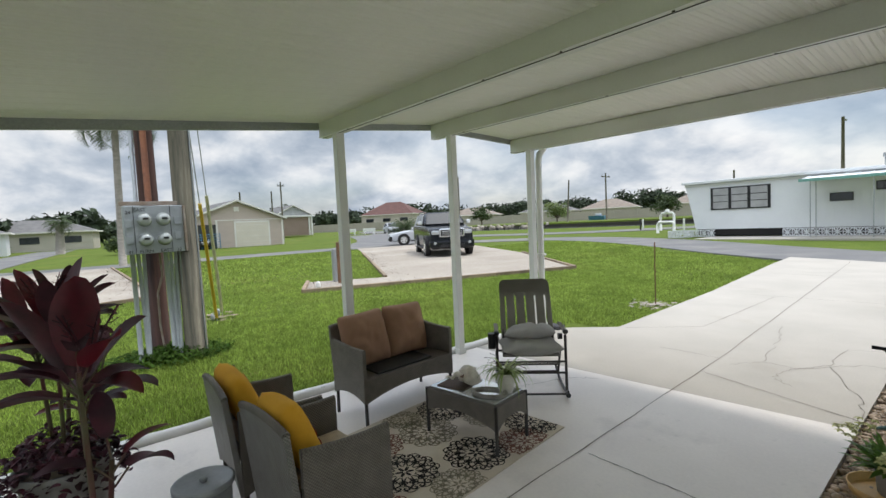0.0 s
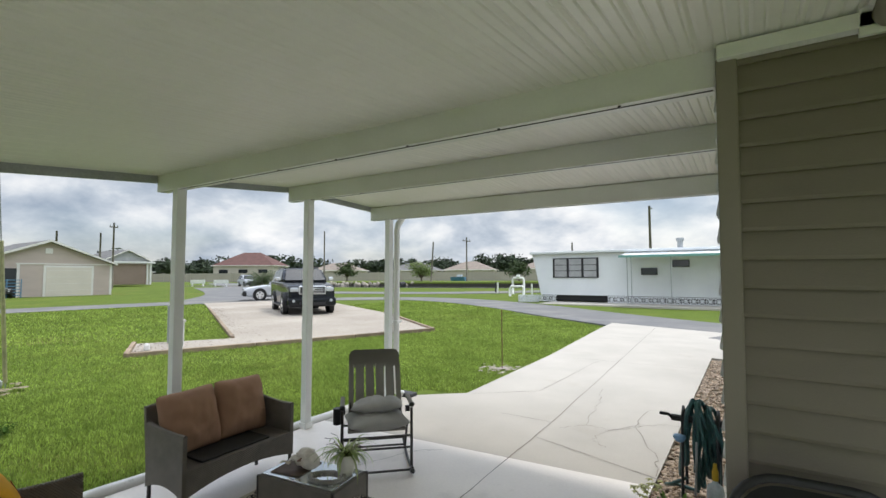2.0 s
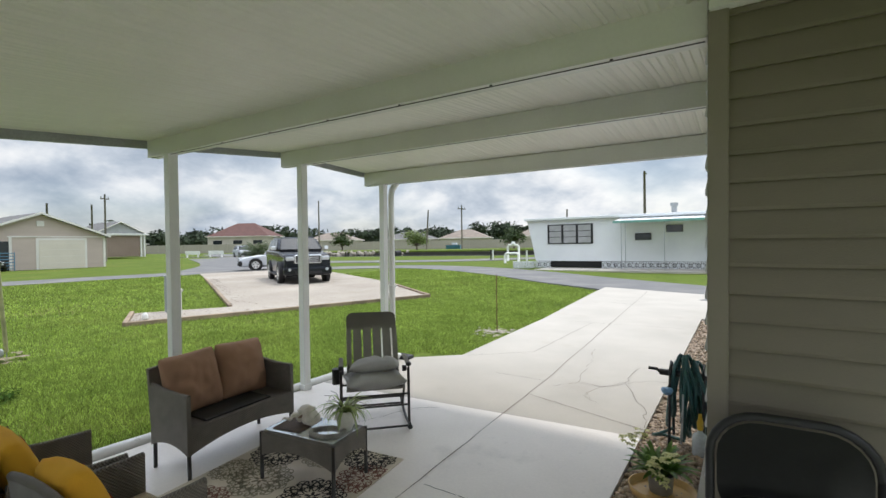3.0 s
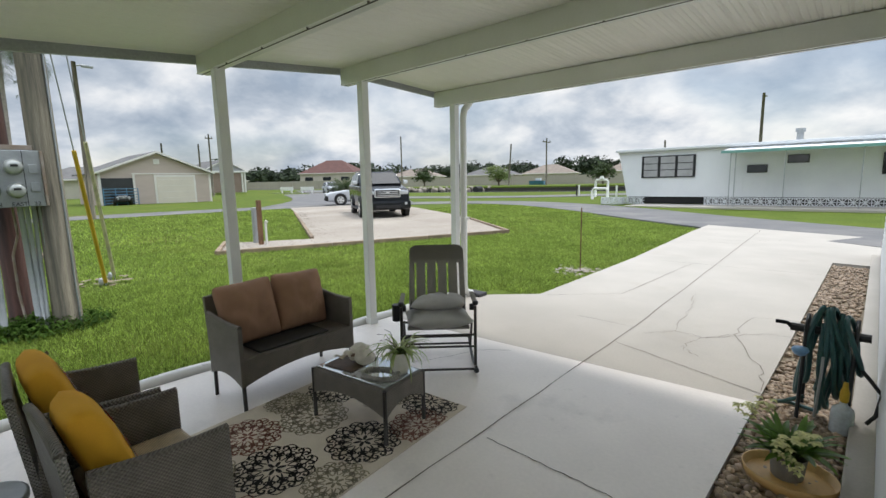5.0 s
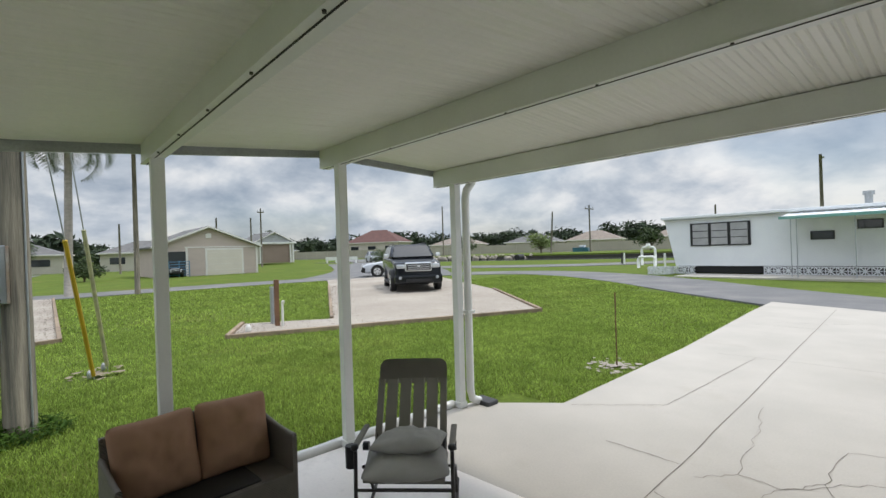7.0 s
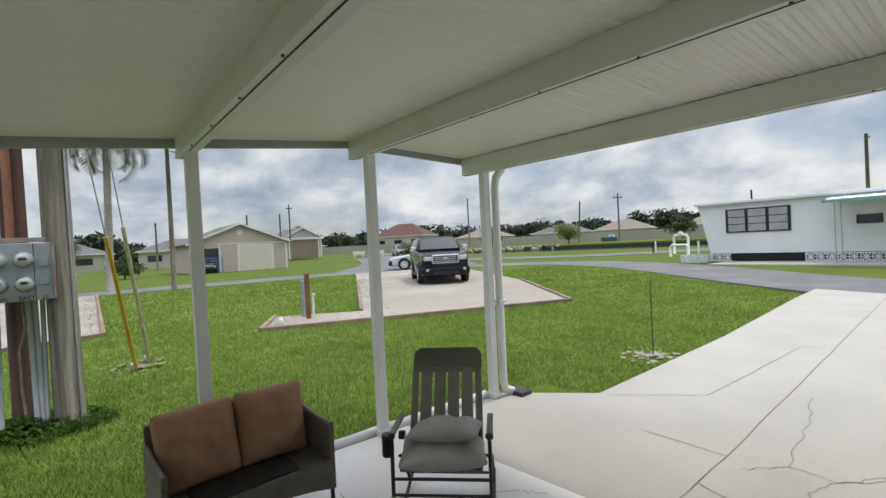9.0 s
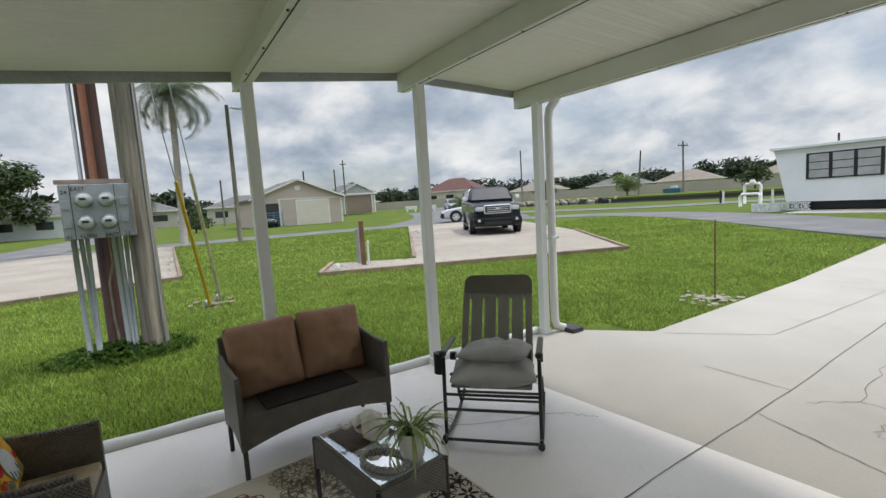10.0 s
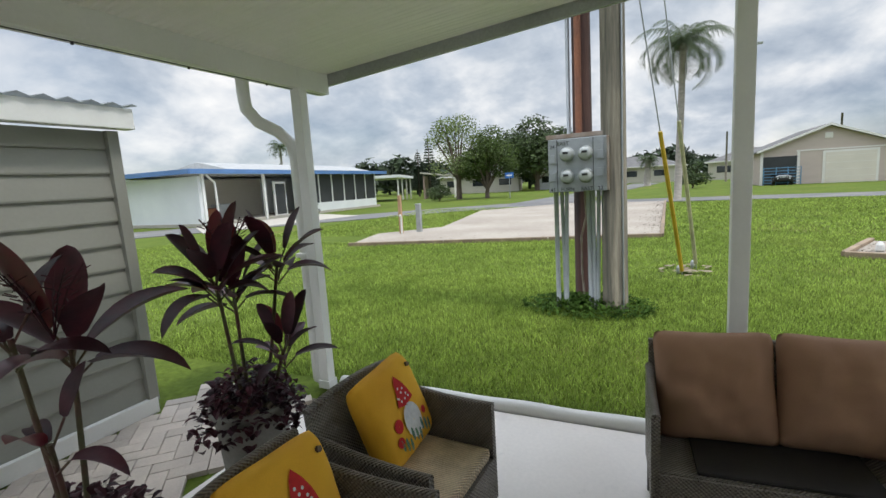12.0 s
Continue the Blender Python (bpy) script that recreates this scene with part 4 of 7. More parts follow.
# the two armchairs face the table; yellow printed pillows lean in them
for k, (x, y, rz) in enumerate(((1.205, -2.553, -3), (1.785, -2.505, 3))):
    m = pose(x, y, 0, 0, 0, rz)
    wicker_seat("armchair", m, 0.50, 0.44, "grey-brown wicker armchair with a tan seat pad", "armchair", "wicker set")
    solid("seat_cushion", box(B(), 0, 0.015, 0.382, 0.45, 0.40, 0.05, 0.02), "tan", "flat tan woven cushion on the armchair seat", "cushion", "armchair cushions", m=m)
    pm = m @ pose(-0.065 + 0.035 * k, -0.135, 0.575, 20, 4 - 8 * k, 4 - 6 * k)
    e = thing("throw_pillow", pm, "bright yellow printed pillow leaning in the wicker armchair", "pillow", "yellow pillows")
    part("cover", pillow(B(), 0.38, 0.38, 0.14, seed=k + 8, wrinkle=0.004), "yellow", e, smooth=True)

    def flat(bm, pts):
        """A printed patch that follows the swell of the pillow."""
        c = Vector((sum(p[0] for p in pts) / len(pts), sum(p[1] for p in pts) / len(pts)))
        rings = []
        for f_ in (0.02, 0.5, 1.0):
            ring = []
            for px, pz in pts:
                q = c + (Vector((px, pz)) - c) * f_
                u, w = q.x / 0.19, q.y / 0.19
                g = max(0.0, (1 - u ** 6) * (1 - w ** 6)) ** 0.42 * (1 - 0.22 * (u * u + w * w) / 2)
                ring.append(bm.verts.new((q.x, 0.07 * g + 0.0055, q.y)))
            rings.append(ring)
        for r0, r1 in zip(rings, rings[1:]):
            for i in range(len(pts)):
                j = (i + 1) % len(pts)
                bm.faces.new((r0[i], r0[j], r1[j], r1[i]))
        return bm

    def disc(bm, cx, cz, rx, rz_, n=14):
        return flat(bm, [(cx + rx * math.cos(-2 * math.pi * i / n), cz + rz_ * math.sin(-2 * math.pi * i / n)) for i in range(n)])

    part("print", flat(B(), [(-0.062, 0.02), (-0.05, 0.06), (-0.03, 0.10), (-0.005, 0.135), (0.015, 0.11), (0.03, 0.065), (0.048, 0.025), (-0.005, 0.008)]), "red", e, "red pointed cap with white dots")
    dots = B()
    for i in range(9):
        disc(dots, -0.035 + 0.0085 * i, 0.035 + 0.03 * ((i * 7) % 3) * (1 - abs(i - 4) / 6), 0.0055, 0.0055, n=6)
    for v in dots.verts:
        v.co.y += 0.0015
    part("print", dots, "whitecloth", e, "white dots on the cap")
    part("print", disc(B(), -0.01, -0.055, 0.058, 0.07), "whitecloth", e, "white figure of the print")
    for cx, cz, r in ((0.085, -0.03, 0.026), (0.105, -0.085, 0.02), (-0.095, -0.06, 0.016)):
        part("print", disc(B(), cx, cz, r, r), "red", e, "red flower of the print")
    for i in range(9):
        part("print", disc(B(), -0.10 + 0.025 * i, -0.125 + 0.014 * (i % 3), 0.008, 0.028, n=8), "teal", e, "green leaf of the print")
    part("button", tube(B(), [(-0.13, 0.055, 0.13), (-0.13, 0.066, 0.13)], 0.01), "bamboo", e)

# ---- coffee table and what stands on it ----
TABLE = pose(1.537, -1.235, 0, 0, 0, 8)
e = thing("coffee_table", TABLE, "brown wicker coffee table with a glass top on the rug", "table", "wicker set")
arch_t = lambda t: 0.165 + 0.065 * (1 - (2 * t - 1) ** 2)
for sy in (-1, 1):
    part("apron", panel(B(), (-0.31, sy * 0.173), (0.31, sy * 0.173), lambda t: 0.326, arch_t, 0.022), "wicker", e)
for sx in (-1, 1):
    part("apron", panel(B(), (sx * 0.30, -0.173), (sx * 0.30, 0.173), lambda t: 0.326, arch_t, 0.022), "wicker", e)
part("tabletop", box(B(), 0, 0, 0.322, 0.60, 0.335, 0.018, 0.003), "wicker", e)
part("glass_top", box(B(), 0, 0, 0.337, 0.575, 0.315, 0.008, 0.002), "tabletop", e, "reflecting glass top")
for sx in (-1, 1):
    for sy in (-1, 1):
        part("leg", tube(B(), [(sx * 0.302, sy * 0.175, 0.33), (sx * 0.302, sy * 0.175, 0.0)], 0.0125, 8), "frame", e, smooth=True)

mm = TABLE @ pose(-0.14, 0.0, 0.342, 0, 0, 4)
e = thing("placemat", mm, "dark brown bamboo mat on the coffee table", "placemat")
for k in range(15):
    part("slat", box(B(), -0.105 + 0.015 * k, 0, 0.003, 0.013, 0.25, 0.005, 0.0015), "bamboo", e)
# conch: a spiral of growing whorls that ends in a flared mouth
bm = B()
pts_prev = None
for i in range(60):
    t = i / 59
    a = t * 5.2 * math.pi
    rr = 0.006 + 0.030 * t ** 1.6
    c = Vector((-0.095 + 0.15 * t, rr * 0.75 * math.cos(a), 0.045 + rr * 0.75 * math.sin(a)))
    ring = []
    for k in range(10):
        b = 2 * math.pi * k / 10
        flare = 1 + (0.5 * max(0, t - 0.8) / 0.2)
        ring.append(bm.verts.new(c + Vector((rr * 1.05 * math.cos(b) * flare, rr * math.sin(b) * math.cos(a) * flare, rr * math.sin(b) * math.sin(a) * flare))))
    if pts_prev:
        for k in range(10):
            bm.faces.new((pts_prev[k], pts_prev[(k + 1) % 10], ring[(k + 1) % 10], ring[k]))
    pts_prev = ring
bmesh.ops.recalc_face_normals(bm, faces=bm.faces[:])
low = min(v.co.z for v in bm.verts)
for v in bm.verts:
    v.co.z -= low
conch = thing("conch_shell", TABLE @ pose(-0.115, -0.01, 0.349, 0, 0, 60) @ Matrix.Scale(1.25, 4), "pale spiral conch shell on the bamboo mat", "shell")
part("body", bm, "shellw", conch, smooth=True)
bm = B()
for i in range(12):
    a = 2 * math.pi * i / 12
    bm.verts.new((0.03 + 0.05 * math.cos(a), -0.034 - 0.006 * math.sin(a), 0.05 + 0.016 * math.sin(a)))
bm.faces.new(bm.verts[:])
part("lip", lathe(B(), [(0.022, 0.0), (0.040, 0.045), (0.052, 0.078), (0.044, 0.082), (0.016, 0.03)], 18, 0.035, -0.012, 0.004, 0.55), "shellw", conch, smooth=True)
part("mouth", bm, "shelld", conch, "dark brown opening of the shell")

tray_m = TABLE @ pose(0.165, -0.055, 0.342, 0, 0, 20)
e = thing("mirror_tray", tray_m, "oval mirror tray with a braided grey rim on the table", "tray")
part("mirror", lathe(B(), [(0.10, 0.002), (0.10, 0.008)], 32, 0, 0, 0, 0.62), "mirror", e, "mirror glass")
for k in range(2):
    pts = [((0.112 + 0.005 * math.cos(12 * a + k * math.pi)) * math.cos(a), 0.64 * (0.112 + 0.005 * math.cos(12 * a + k * math.pi)) * math.sin(a), 0.014 + 0.007 * math.sin(12 * a + k * math.pi)) for a in [2 * math.pi * i / 96 for i in range(97)]]
    part("braid", tube(B(), pts, 0.010, 6), "basket", e, smooth=True)


def strap_leaf(bm, base, yaw, length, width, rise, droop, n=7, fold=0.15, twist=0.0):
    """A long leaf that rises and arches over."""
    prev = None
    dx, dy = math.cos(yaw), math.sin(yaw)
    p = Vector(base)
    ang = rise
    for i in range(n + 1):
        t = i / n
        w = width * math.sin(math.pi * min(1, 0.12 + 0.88 * t)) ** 0.7 * (1 if t < 0.96 else 0.3) / 2
        tw = twist * t
        s = Vector((-dy * math.cos(tw), dx * math.cos(tw), math.sin(tw)))
        up = Vector((0, 0, fold * w))
        cur = [bm.verts.new(p - s * w + up), bm.verts.new(p), bm.verts.new(p + s * w + up)]
        if prev:
            bm.faces.new((prev[0], cur[0], cur[1], prev[1]))
            bm.faces.new((prev[1], cur[1], cur[2], prev[2]))
        prev = cur
        ang -= droop / n
        p = p + Vector((dx * math.cos(ang), dy * math.cos(ang), math.sin(ang))) * length / n
    return bm


e = thing("spider_plant", TABLE @ pose(0.225, 0.055, 0.342), "green and cream spider plant in a white pot", "potted plant", "potted plants")
part("pot", lathe(B(), [(0.042, 0), (0.054, 0.03), (0.062, 0.09), (0.066, 0.125), (0.066, 0.135), (0.058, 0.135), (0.056, 0.11)], 24), "potwhite", e, "cream glazed pot", smooth=True)
part("soil", lathe(B(), [(0.054, 0.105), (0.054, 0.115)], 16), "soil", e)
bm = B()
for i in range(64):
    strap_leaf(bm, (random.uniform(-0.025, 0.025), random.uniform(-0.025, 0.025), 0.115), random.uniform(0, 6.28), random.uniform(0.15, 0.29), random.uniform(0.009, 0.014), random.uniform(0.8, 1.5), random.uniform(1.6, 3.1), 7)
part("leaves", bm, "spider", e, "arching cream-striped leaves", smooth=True)
for k in range(5):
    a = random.uniform(0, 6.28)
    r = random.uniform(0.1, 0.16)
    tip = Vector((r * math.cos(a), r * math.sin(a), random.uniform(0.17, 0.26)))
    part("runner", tube(B(), [(0, 0, 0.12), tip * 0.6 + Vector((0, 0, 0.09)), tip], 0.0016, 5), "stem", e)

# ---- rug ----
RUG = pose(1.437, -1.65, 0.004, 0, 0, 6)
e = thing("rug", RUG, "beige outdoor rug with black, rust and olive scroll medallions", "rug")
part("ground_weave", box(B(), 0, 0, 0.001, 1.14, 1.74, 0.006, 0.002), "rug", e)


def scroll(bm, pts, w, z):
    prev = None
    for i, p in enumerate(pts):
        d = (pts[min(i + 1, len(pts) - 1)] - pts[max(i - 1, 0)]).normalized()
        s = Vector((-d.y, d.x)) * w * (0.55 + 0.45 * math.sin(math.pi * i / (len(pts) - 1))) / 2
        if abs(p.x) > 0.565 or abs(p.y) > 0.865:
            prev = None
            continue
        cur = [bm.verts.new((*(p - s), z)), bm.verts.new((*(p + s), z))]
        if prev:
            bm.faces.new((prev[0], cur[0], cur[1], prev[1]))
        prev = cur


def medallion(cx, cy, R, material, label):
    """Eight-fold scrollwork: paired curls in two rings and a small rosette."""
    bm = B()
    c = Vector((cx, cy))
    def curl(cx_, cy_, rad, a0, turns, w):
        n_ = 20
        pts = []
        for i in range(n_ + 1):
            t = i / n_
            q = Vector((cx_ + rad * (1 - 0.8 * t) * math.cos(a0 + turns * t), cy_ + rad * (1 - 0.8 * t) * math.sin(a0 + turns * t)))
            pts.append(q)
        return pts

    for k in range(12):
        rot = Matrix.Rotation(2 * math.pi * k / 12, 2)
        for mir in (-1, 1):
            for rc, ac, rad, a0, w in ((0.84, 0.145, 0.125, 2.6, 0.0075), (0.58, 0.14, 0.095, 0.2, 0.0065)):
                c0 = Vector((rc * math.cos(ac), rc * math.sin(ac)))
                pts = [c + rot @ (Vector((q.x, mir * q.y)) * R) for q in curl(c0.x, c0.y, rad, a0, 7.4, w)]
                scroll(bm, pts, w * R / 0.2 * 1.7, 0.0052)
            pts = [c + rot @ (Vector((0.30 + 0.55 * t, mir * (0.015 + 0.10 * math.sin(math.pi * t)))) * R) for t in [i / 10 for i in range(11)]]
            scroll(bm, pts, 0.012 * R / 0.2, 0.0052)
        if k % 2 == 0:
            scroll(bm, [c + rot @ (Vector((0.05 + 0.22 * t, 0.0)) * R) for t in [i / 6 for i in range(7)]], 0.02 * R / 0.2, 0.0052)
        scroll(bm, [c + rot @ Matrix.Rotation((j / 8 - 0.5) * 0.5, 2) @ Vector((R * (0.97 + 0.05 * math.cos((j / 8 - 0.5) * 6)), 0)) for j in range(9)], 0.008 * R / 0.2, 0.0052)
    part("medallion", bm, material, e, label)


inv = RUG.inverted()
for x, y, R, mname, lab in ((1.62, -1.93, 0.215, "rugblack", "black scroll medallion"), (1.21, -1.89, 0.20, "rugred", "rust scroll medallion"), (1.76, -1.46, 0.215, "rugblack", "black scroll medallion"),
                            (1.08, -1.17, 0.215, "rugblack", "black scroll medallion"), (1.30, -1.50, 0.215, "rugtan", "olive scroll medallion"), (1.72, -0.86, 0.20, "rugblack", "black scroll medallion"),
                            (1.88, -1.12, 0.19, "rugred", "rust scroll medallion"), (1.42, -1.02, 0.18, "rugtan", "olive scroll medallion"), (1.95, -1.78, 0.17, "rugtan", "olive scroll medallion"),
                            (1.42, -2.25, 0.2, "rugtan", "olive scroll medallion"), (1.85, -2.28, 0.2, "rugred", "rust scroll medallion"), (1.0, -1.52, 0.15, "rugtan", "olive scroll medallion"), (1.08, -2.3, 0.19, "rugblack", "black scroll medallion")):
    q = inv @ Vector((x - 0.03, y + 0.03, 0))
    medallion(q.x, q.y, R, mname, lab)

def rounded_rect(w, h, r, z0, n=6):
    pts = []
    for cx, cz, a0 in ((w / 2 - r, z0 + h - r, 0), (-w / 2 + r, z0 + h - r, 90), (-w / 2 + 0.02, z0 + 0.02, 180), (w / 2 - 0.02, z0 + 0.02, 270)):
        rr = r if a0 < 180 else 0.02
        for i in range(n + 1):
            a = radians(a0 + 90 * i / n)
            pts.append((cx + rr * math.cos(a), 0, cz + rr * math.sin(a)))
    return pts


# ---- folding rocking chair with grey sling ----
ROCK = pose(1.205, -0.25, 0, 0, 0, 45)
e = thing("rocking_chair", ROCK, "folding steel rocking chair with a slatted grey sling", "rocking chair")
# local: +y is the back-to-front line reversed, so the front looks along -y
hw = 0.25
for sx in (-1, 1):
    x = sx * 0.285
    run = [(x, -0.32 + 0.66 * k / 10, 0.012 + 0.05 * abs(2 * k / 10 - 0.95) ** 2.2) for k in range(11)]
    part("rocker", tube(B(), run, 0.012, 8), "frame", e, smooth=True)
    part("front_leg", tube(B(), [(x, -0.26, 0.03), (x, -0.25, 0.30), (x, -0.235, 0.52)], 0.012, 8), "frame", e, smooth=True)
    part("rear_leg", tube(B(), [(x, 0.22, 0.03), (x, 0.05, 0.30), (x * 0.96, -0.1, 0.36)], 0.011, 8), "frame", e, smooth=True)
    part("armrest", box(B(), x, -0.09, 0.548, 0.038, 0.34, 0.02, 0.009), "greycloth", e)
    part("arm_knob", lathe(B(), [(0.012, 0.0), (0.022, 0.008), (0.025, 0.022), (0.018, 0.034), (0.008, 0.036)], 14, x, -0.25, 0.53), "plasticblack", e, smooth=True)
    part("foot", tube(B(), [(x, -0.335, 0.035), (x, -0.30, 0.028)], 0.02, 10), "plasticblack", e)
    part("back_tube", tube(B(), [(sx * 0.218, 0.0, 0.35), (sx * 0.218, 0.165, 0.60), (sx * 0.215, 0.24, 0.735)], 0.011, 8), "frame", e, smooth=True)
    part("hinge", tube(B(), [(x * 0.92, 0.02, 0.44), (x * 1.05, 0.02, 0.44)], 0.028, 12), "plasticblack", e)
for y, z in ((-0.25, 0.20), (-0.25, 0.295), (-0.30, 0.035), (0.2, 0.06), (-0.02, 0.33), (0.1, 0.16)):
    part("crossbar", tube(B(), [(-0.285, y, z), (0.285, y, z)], 0.0095, 8), "frame", e)
part("seat", box(B(), 0, -0.08, 0.355, 0.48, 0.38, 0.022, 0.008), "greycloth", e)
# the back sling: a rounded top band, side bands and slats between
lean = Matrix.Rotation(radians(-29), 4, "X")
BK = Matrix.Translation((0, 0.02, 0.36)) @ lean
for cx, cz, sx, sz in ((-0.213, 0.27, 0.045, 0.46), (0.213, 0.27, 0.045, 0.46), (0, 0.03, 0.46, 0.08)):
    part("sling_band", box(B(), cx, 0, cz, sx, 0.02, sz, 0.0095 if cz > 0.5 else 0.006, BK), "greycloth", e)
bm = B()
head = [(x_, 0, z_) for x_, _, z_ in rounded_rect(0.47, 0.17, 0.06, 0.475)]
bm.faces.new([bm.verts.new(v) for v in head])
bmesh.ops.solidify(bm, geom=bm.faces[:], thickness=0.026)
bmesh.ops.recalc_face_normals(bm, faces=bm.faces[:])
bmesh.ops.transform(bm, matrix=BK @ Matrix.Translation((0, 0.013, 0)), verts=bm.verts[:])
part("head_band", bm, "greycloth", e)
for k in range(4):
    part("slat", box(B(), -0.1365 + 0.091 * k, 0, 0.275, 0.075, 0.014, 0.46, 0.004, BK), "greycloth", e)
pl = ROCK @ pose(0, -0.12, 0.405, 88, 0, 6)
solid("pillow", pillow(B(), 0.52, 0.46, 0.15, seed=21, wrinkle=0.018, knife=True), "greypillow", "flat grey pillow on the rocking chair seat", "pillow", "grey pillows", m=pl, smooth=True)
pl = ROCK @ pose(0.01, -0.05, 0.50, 82, -3, -5)
solid("pillow", pillow(B(), 0.45, 0.36, 0.14, seed=27, wrinkle=0.024, knife=True), "greypillow", "creased grey pillow lying on another pillow", "pillow", "grey pillows", m=pl, smooth=True)
bm = tube(B(), [(0, 0, 0), (0, 0, 0.13)], 0.035, 10)
solid("cup_pouch", bm, "plasticblack", "black cloth pouch hanging from the chair arm", "pouch", m=ROCK @ pose(-0.325, -0.18, 0.40))


# ---- ti plants in pots ----
def ti_plant(x, y, rz, label, seed, lean_, tall=1.0):
    random.seed(seed)
    e = thing("potted_ti_plant", pose(x, y, 0, 0, 0, rz), label, "potted plant", "ti plants")
    part("pot", lathe(B(), [(r, z * tall) for r, z in ((0.12, 0), (0.135, 0.02), (0.165, 0.34), (0.185, 0.35), (0.185, 0.385), (0.165, 0.385), (0.16, 0.34))], 28), "potgrey", e, "grey tapered pot", smooth=True)
    part("soil", lathe(B(), [(0.15, 0.33 * tall), (0.15, 0.345 * tall)], 20), "soil", e)
    bm, br = B(), B()
    for sx, sy, h, n, big in lean_:
        top = Vector((sx, sy, h))
        pts = [Vector((sx * 0.25, sy * 0.25, 0.34 * tall)), Vector((sx * 0.6, sy * 0.6, 0.34 + (h - 0.34) * 0.45)), top]
        st = B()
        tube(st, pts, 0.010, 7, 0.008)
        for i in range(n):
            a = i * 2.4 + random.uniform(-0.3, 0.3)
            t = i / n
            target = br if i % 5 == 2 else bm
            base = top + Vector((0, 0, -0.10 + 0.10 * t))
            tip = base + Vector((math.cos(a), math.sin(a), 0.9 + t)) * 0.05
            tube(st, [base, tip], 0.004, 5)
            strap_leaf(target, tip, a, random.uniform(0.19, 0.28) * big, random.uniform(0.075, 0.11) * big, 0.25 + 1.25 * t, random.uniform(0.5, 1.1) * (1.15 - 0.95 * t), 9, 0.5, random.uniform(-0.5, 0.5))
        part("stem", st, "stem", e, smooth=True)
    part("leaves", bm, "leafred", e, "dark burgundy sword leaves", smooth=True)
    part("red_leaves", br, "leafbright", e, "younger crimson leaves", smooth=True)
    cl = B()
    for i in range(620):
        a, r = random.uniform(0, 6.28), 0.25 * math.sqrt(random.random())
        z = 0.38 * tall + 0.19 * max(0.1, 1 - (r / 0.26) ** 2) * random.random() - (0.14 * random.random() if r > 0.19 else 0)
        strap_leaf(cl, (r * math.cos(a), r * math.sin(a), z), random.uniform(0, 6.28), random.uniform(0.03, 0.06), random.uniform(0.022, 0.04), random.uniform(-0.4, 1.2), 0.9, 3, 0.4)
    part("ground_cover", cl, "leafred", e, "dense purple foliage spilling over the rim")
    tw = B()
    for i in range(6):
        a = random.uniform(0, 6.28)
        p0 = Vector((0.02, 0, lean_[0][2] + 0.05))
        p1 = p0 + Vector((math.cos(a) * 0.1, math.sin(a) * 0.1, 0.22))
        tube(tw, [p0, (p0 + p1) / 2 + Vector((0, 0, 0.03)), p1], 0.0025, 5)
        for j in range(7):
            q = p0 + (p1 - p0) * (0.4 + 0.08 * j)
            b = random.uniform(0, 6.28)
            tube(tw, [q, q + Vector((0.03 * math.cos(b), 0.03 * math.sin(b), 0.015))], 0.0018, 4)
    part("flower_stalk", tw, "leafred", e)


ti_plant(1.13, -3.47, 0, "tall burgundy ti plant in a grey pot by the rear post", 5, ((0.12, 0.02, 1.10, 15, 1.05), (-0.02, -0.05, 1.02, 13, 1.0), (-0.20, 0.06, 1.12, 11, 0.9), (-0.12, 0.12, 0.72, 12, 0.85)), 1.3)
ti_plant(1.90, -3.38, 130, "large burgundy ti plant with flower stalks in a grey pot", 11, ((0.03, 0.06, 1.02, 8, 1.25), (-0.06, -0.05, 1.10, 4, 1.0), (0.0, -0.08, 0.78, 4, 0.85)))
random.seed(3)
e = thing("metal_drum_table", pose(1.43, -2.96, 0), "small round metal-topped stand beside the armchair", "side table")
part("top", lathe(B(), [(0.13, 0.30), (0.14, 0.305), (0.14, 0.325), (0.13, 0.33), (0.12, 0.322)], 28), "galv", e, smooth=True)
part("body", lathe(B(), [(0.11, 0.0), (0.115, 0.02), (0.125, 0.30)], 28), "galv", e, smooth=True)
part("knob", lathe(B(), [(0.012, 0.32), (0.02, 0.335), (0.01, 0.345)], 12), "galv", e, smooth=True)

# ---- gravel bed, planter, hose reel ----
tagged(obj("gravel_bed", prism(B(), [(3.312, -1.35), (3.768, -1.35), (3.768, 6.9), (3.312, 6.9)], -0.2, -0.035), "soil"), "soil under the pebble strip beside the house", "gravel bed", kind="structure")
e = thing("orchid_tray", pose(3.575, -0.215, -0.012), "oval golden tray with a low rim, on the pebbles", "tray")
part("base", lathe(B(), [(0.175, 0.0), (0.18, 0.004), (0.18, 0.015)], 36, 0, 0, 0, 0.85), "traywood", e)
part("rim", lathe(B(), [(0.175, 0.0), (0.188, 0.002), (0.20, 0.055), (0.193, 0.056), (0.180, 0.010)], 36, 0, 0, 0, 0.85), "traywood", e, smooth=True)
e = thing("potted_orchid", pose(3.565, -0.195, 0.0), "green orchid with pale yellow flowers in a grey pot", "potted plant", "potted plants")
part("pot", lathe(B(), [(0.062, 0), (0.068, 0.01), (0.078, 0.115), (0.082, 0.12), (0.076, 0.122), (0.07, 0.10)], 24), "potgrey", e, smooth=True)
bm = B()
for i in range(74):
    strap_leaf(bm, (random.uniform(-0.04, 0.04), random.uniform(-0.04, 0.04), 0.10), random.uniform(0, 6.28), random.uniform(0.15, 0.27), random.uniform(0.028, 0.048), random.uniform(0.75, 1.45), random.uniform(0.5, 1.5), 7, 0.3)
part("leaves", bm, "leafgreen", e, "glossy strap leaves", smooth=True)
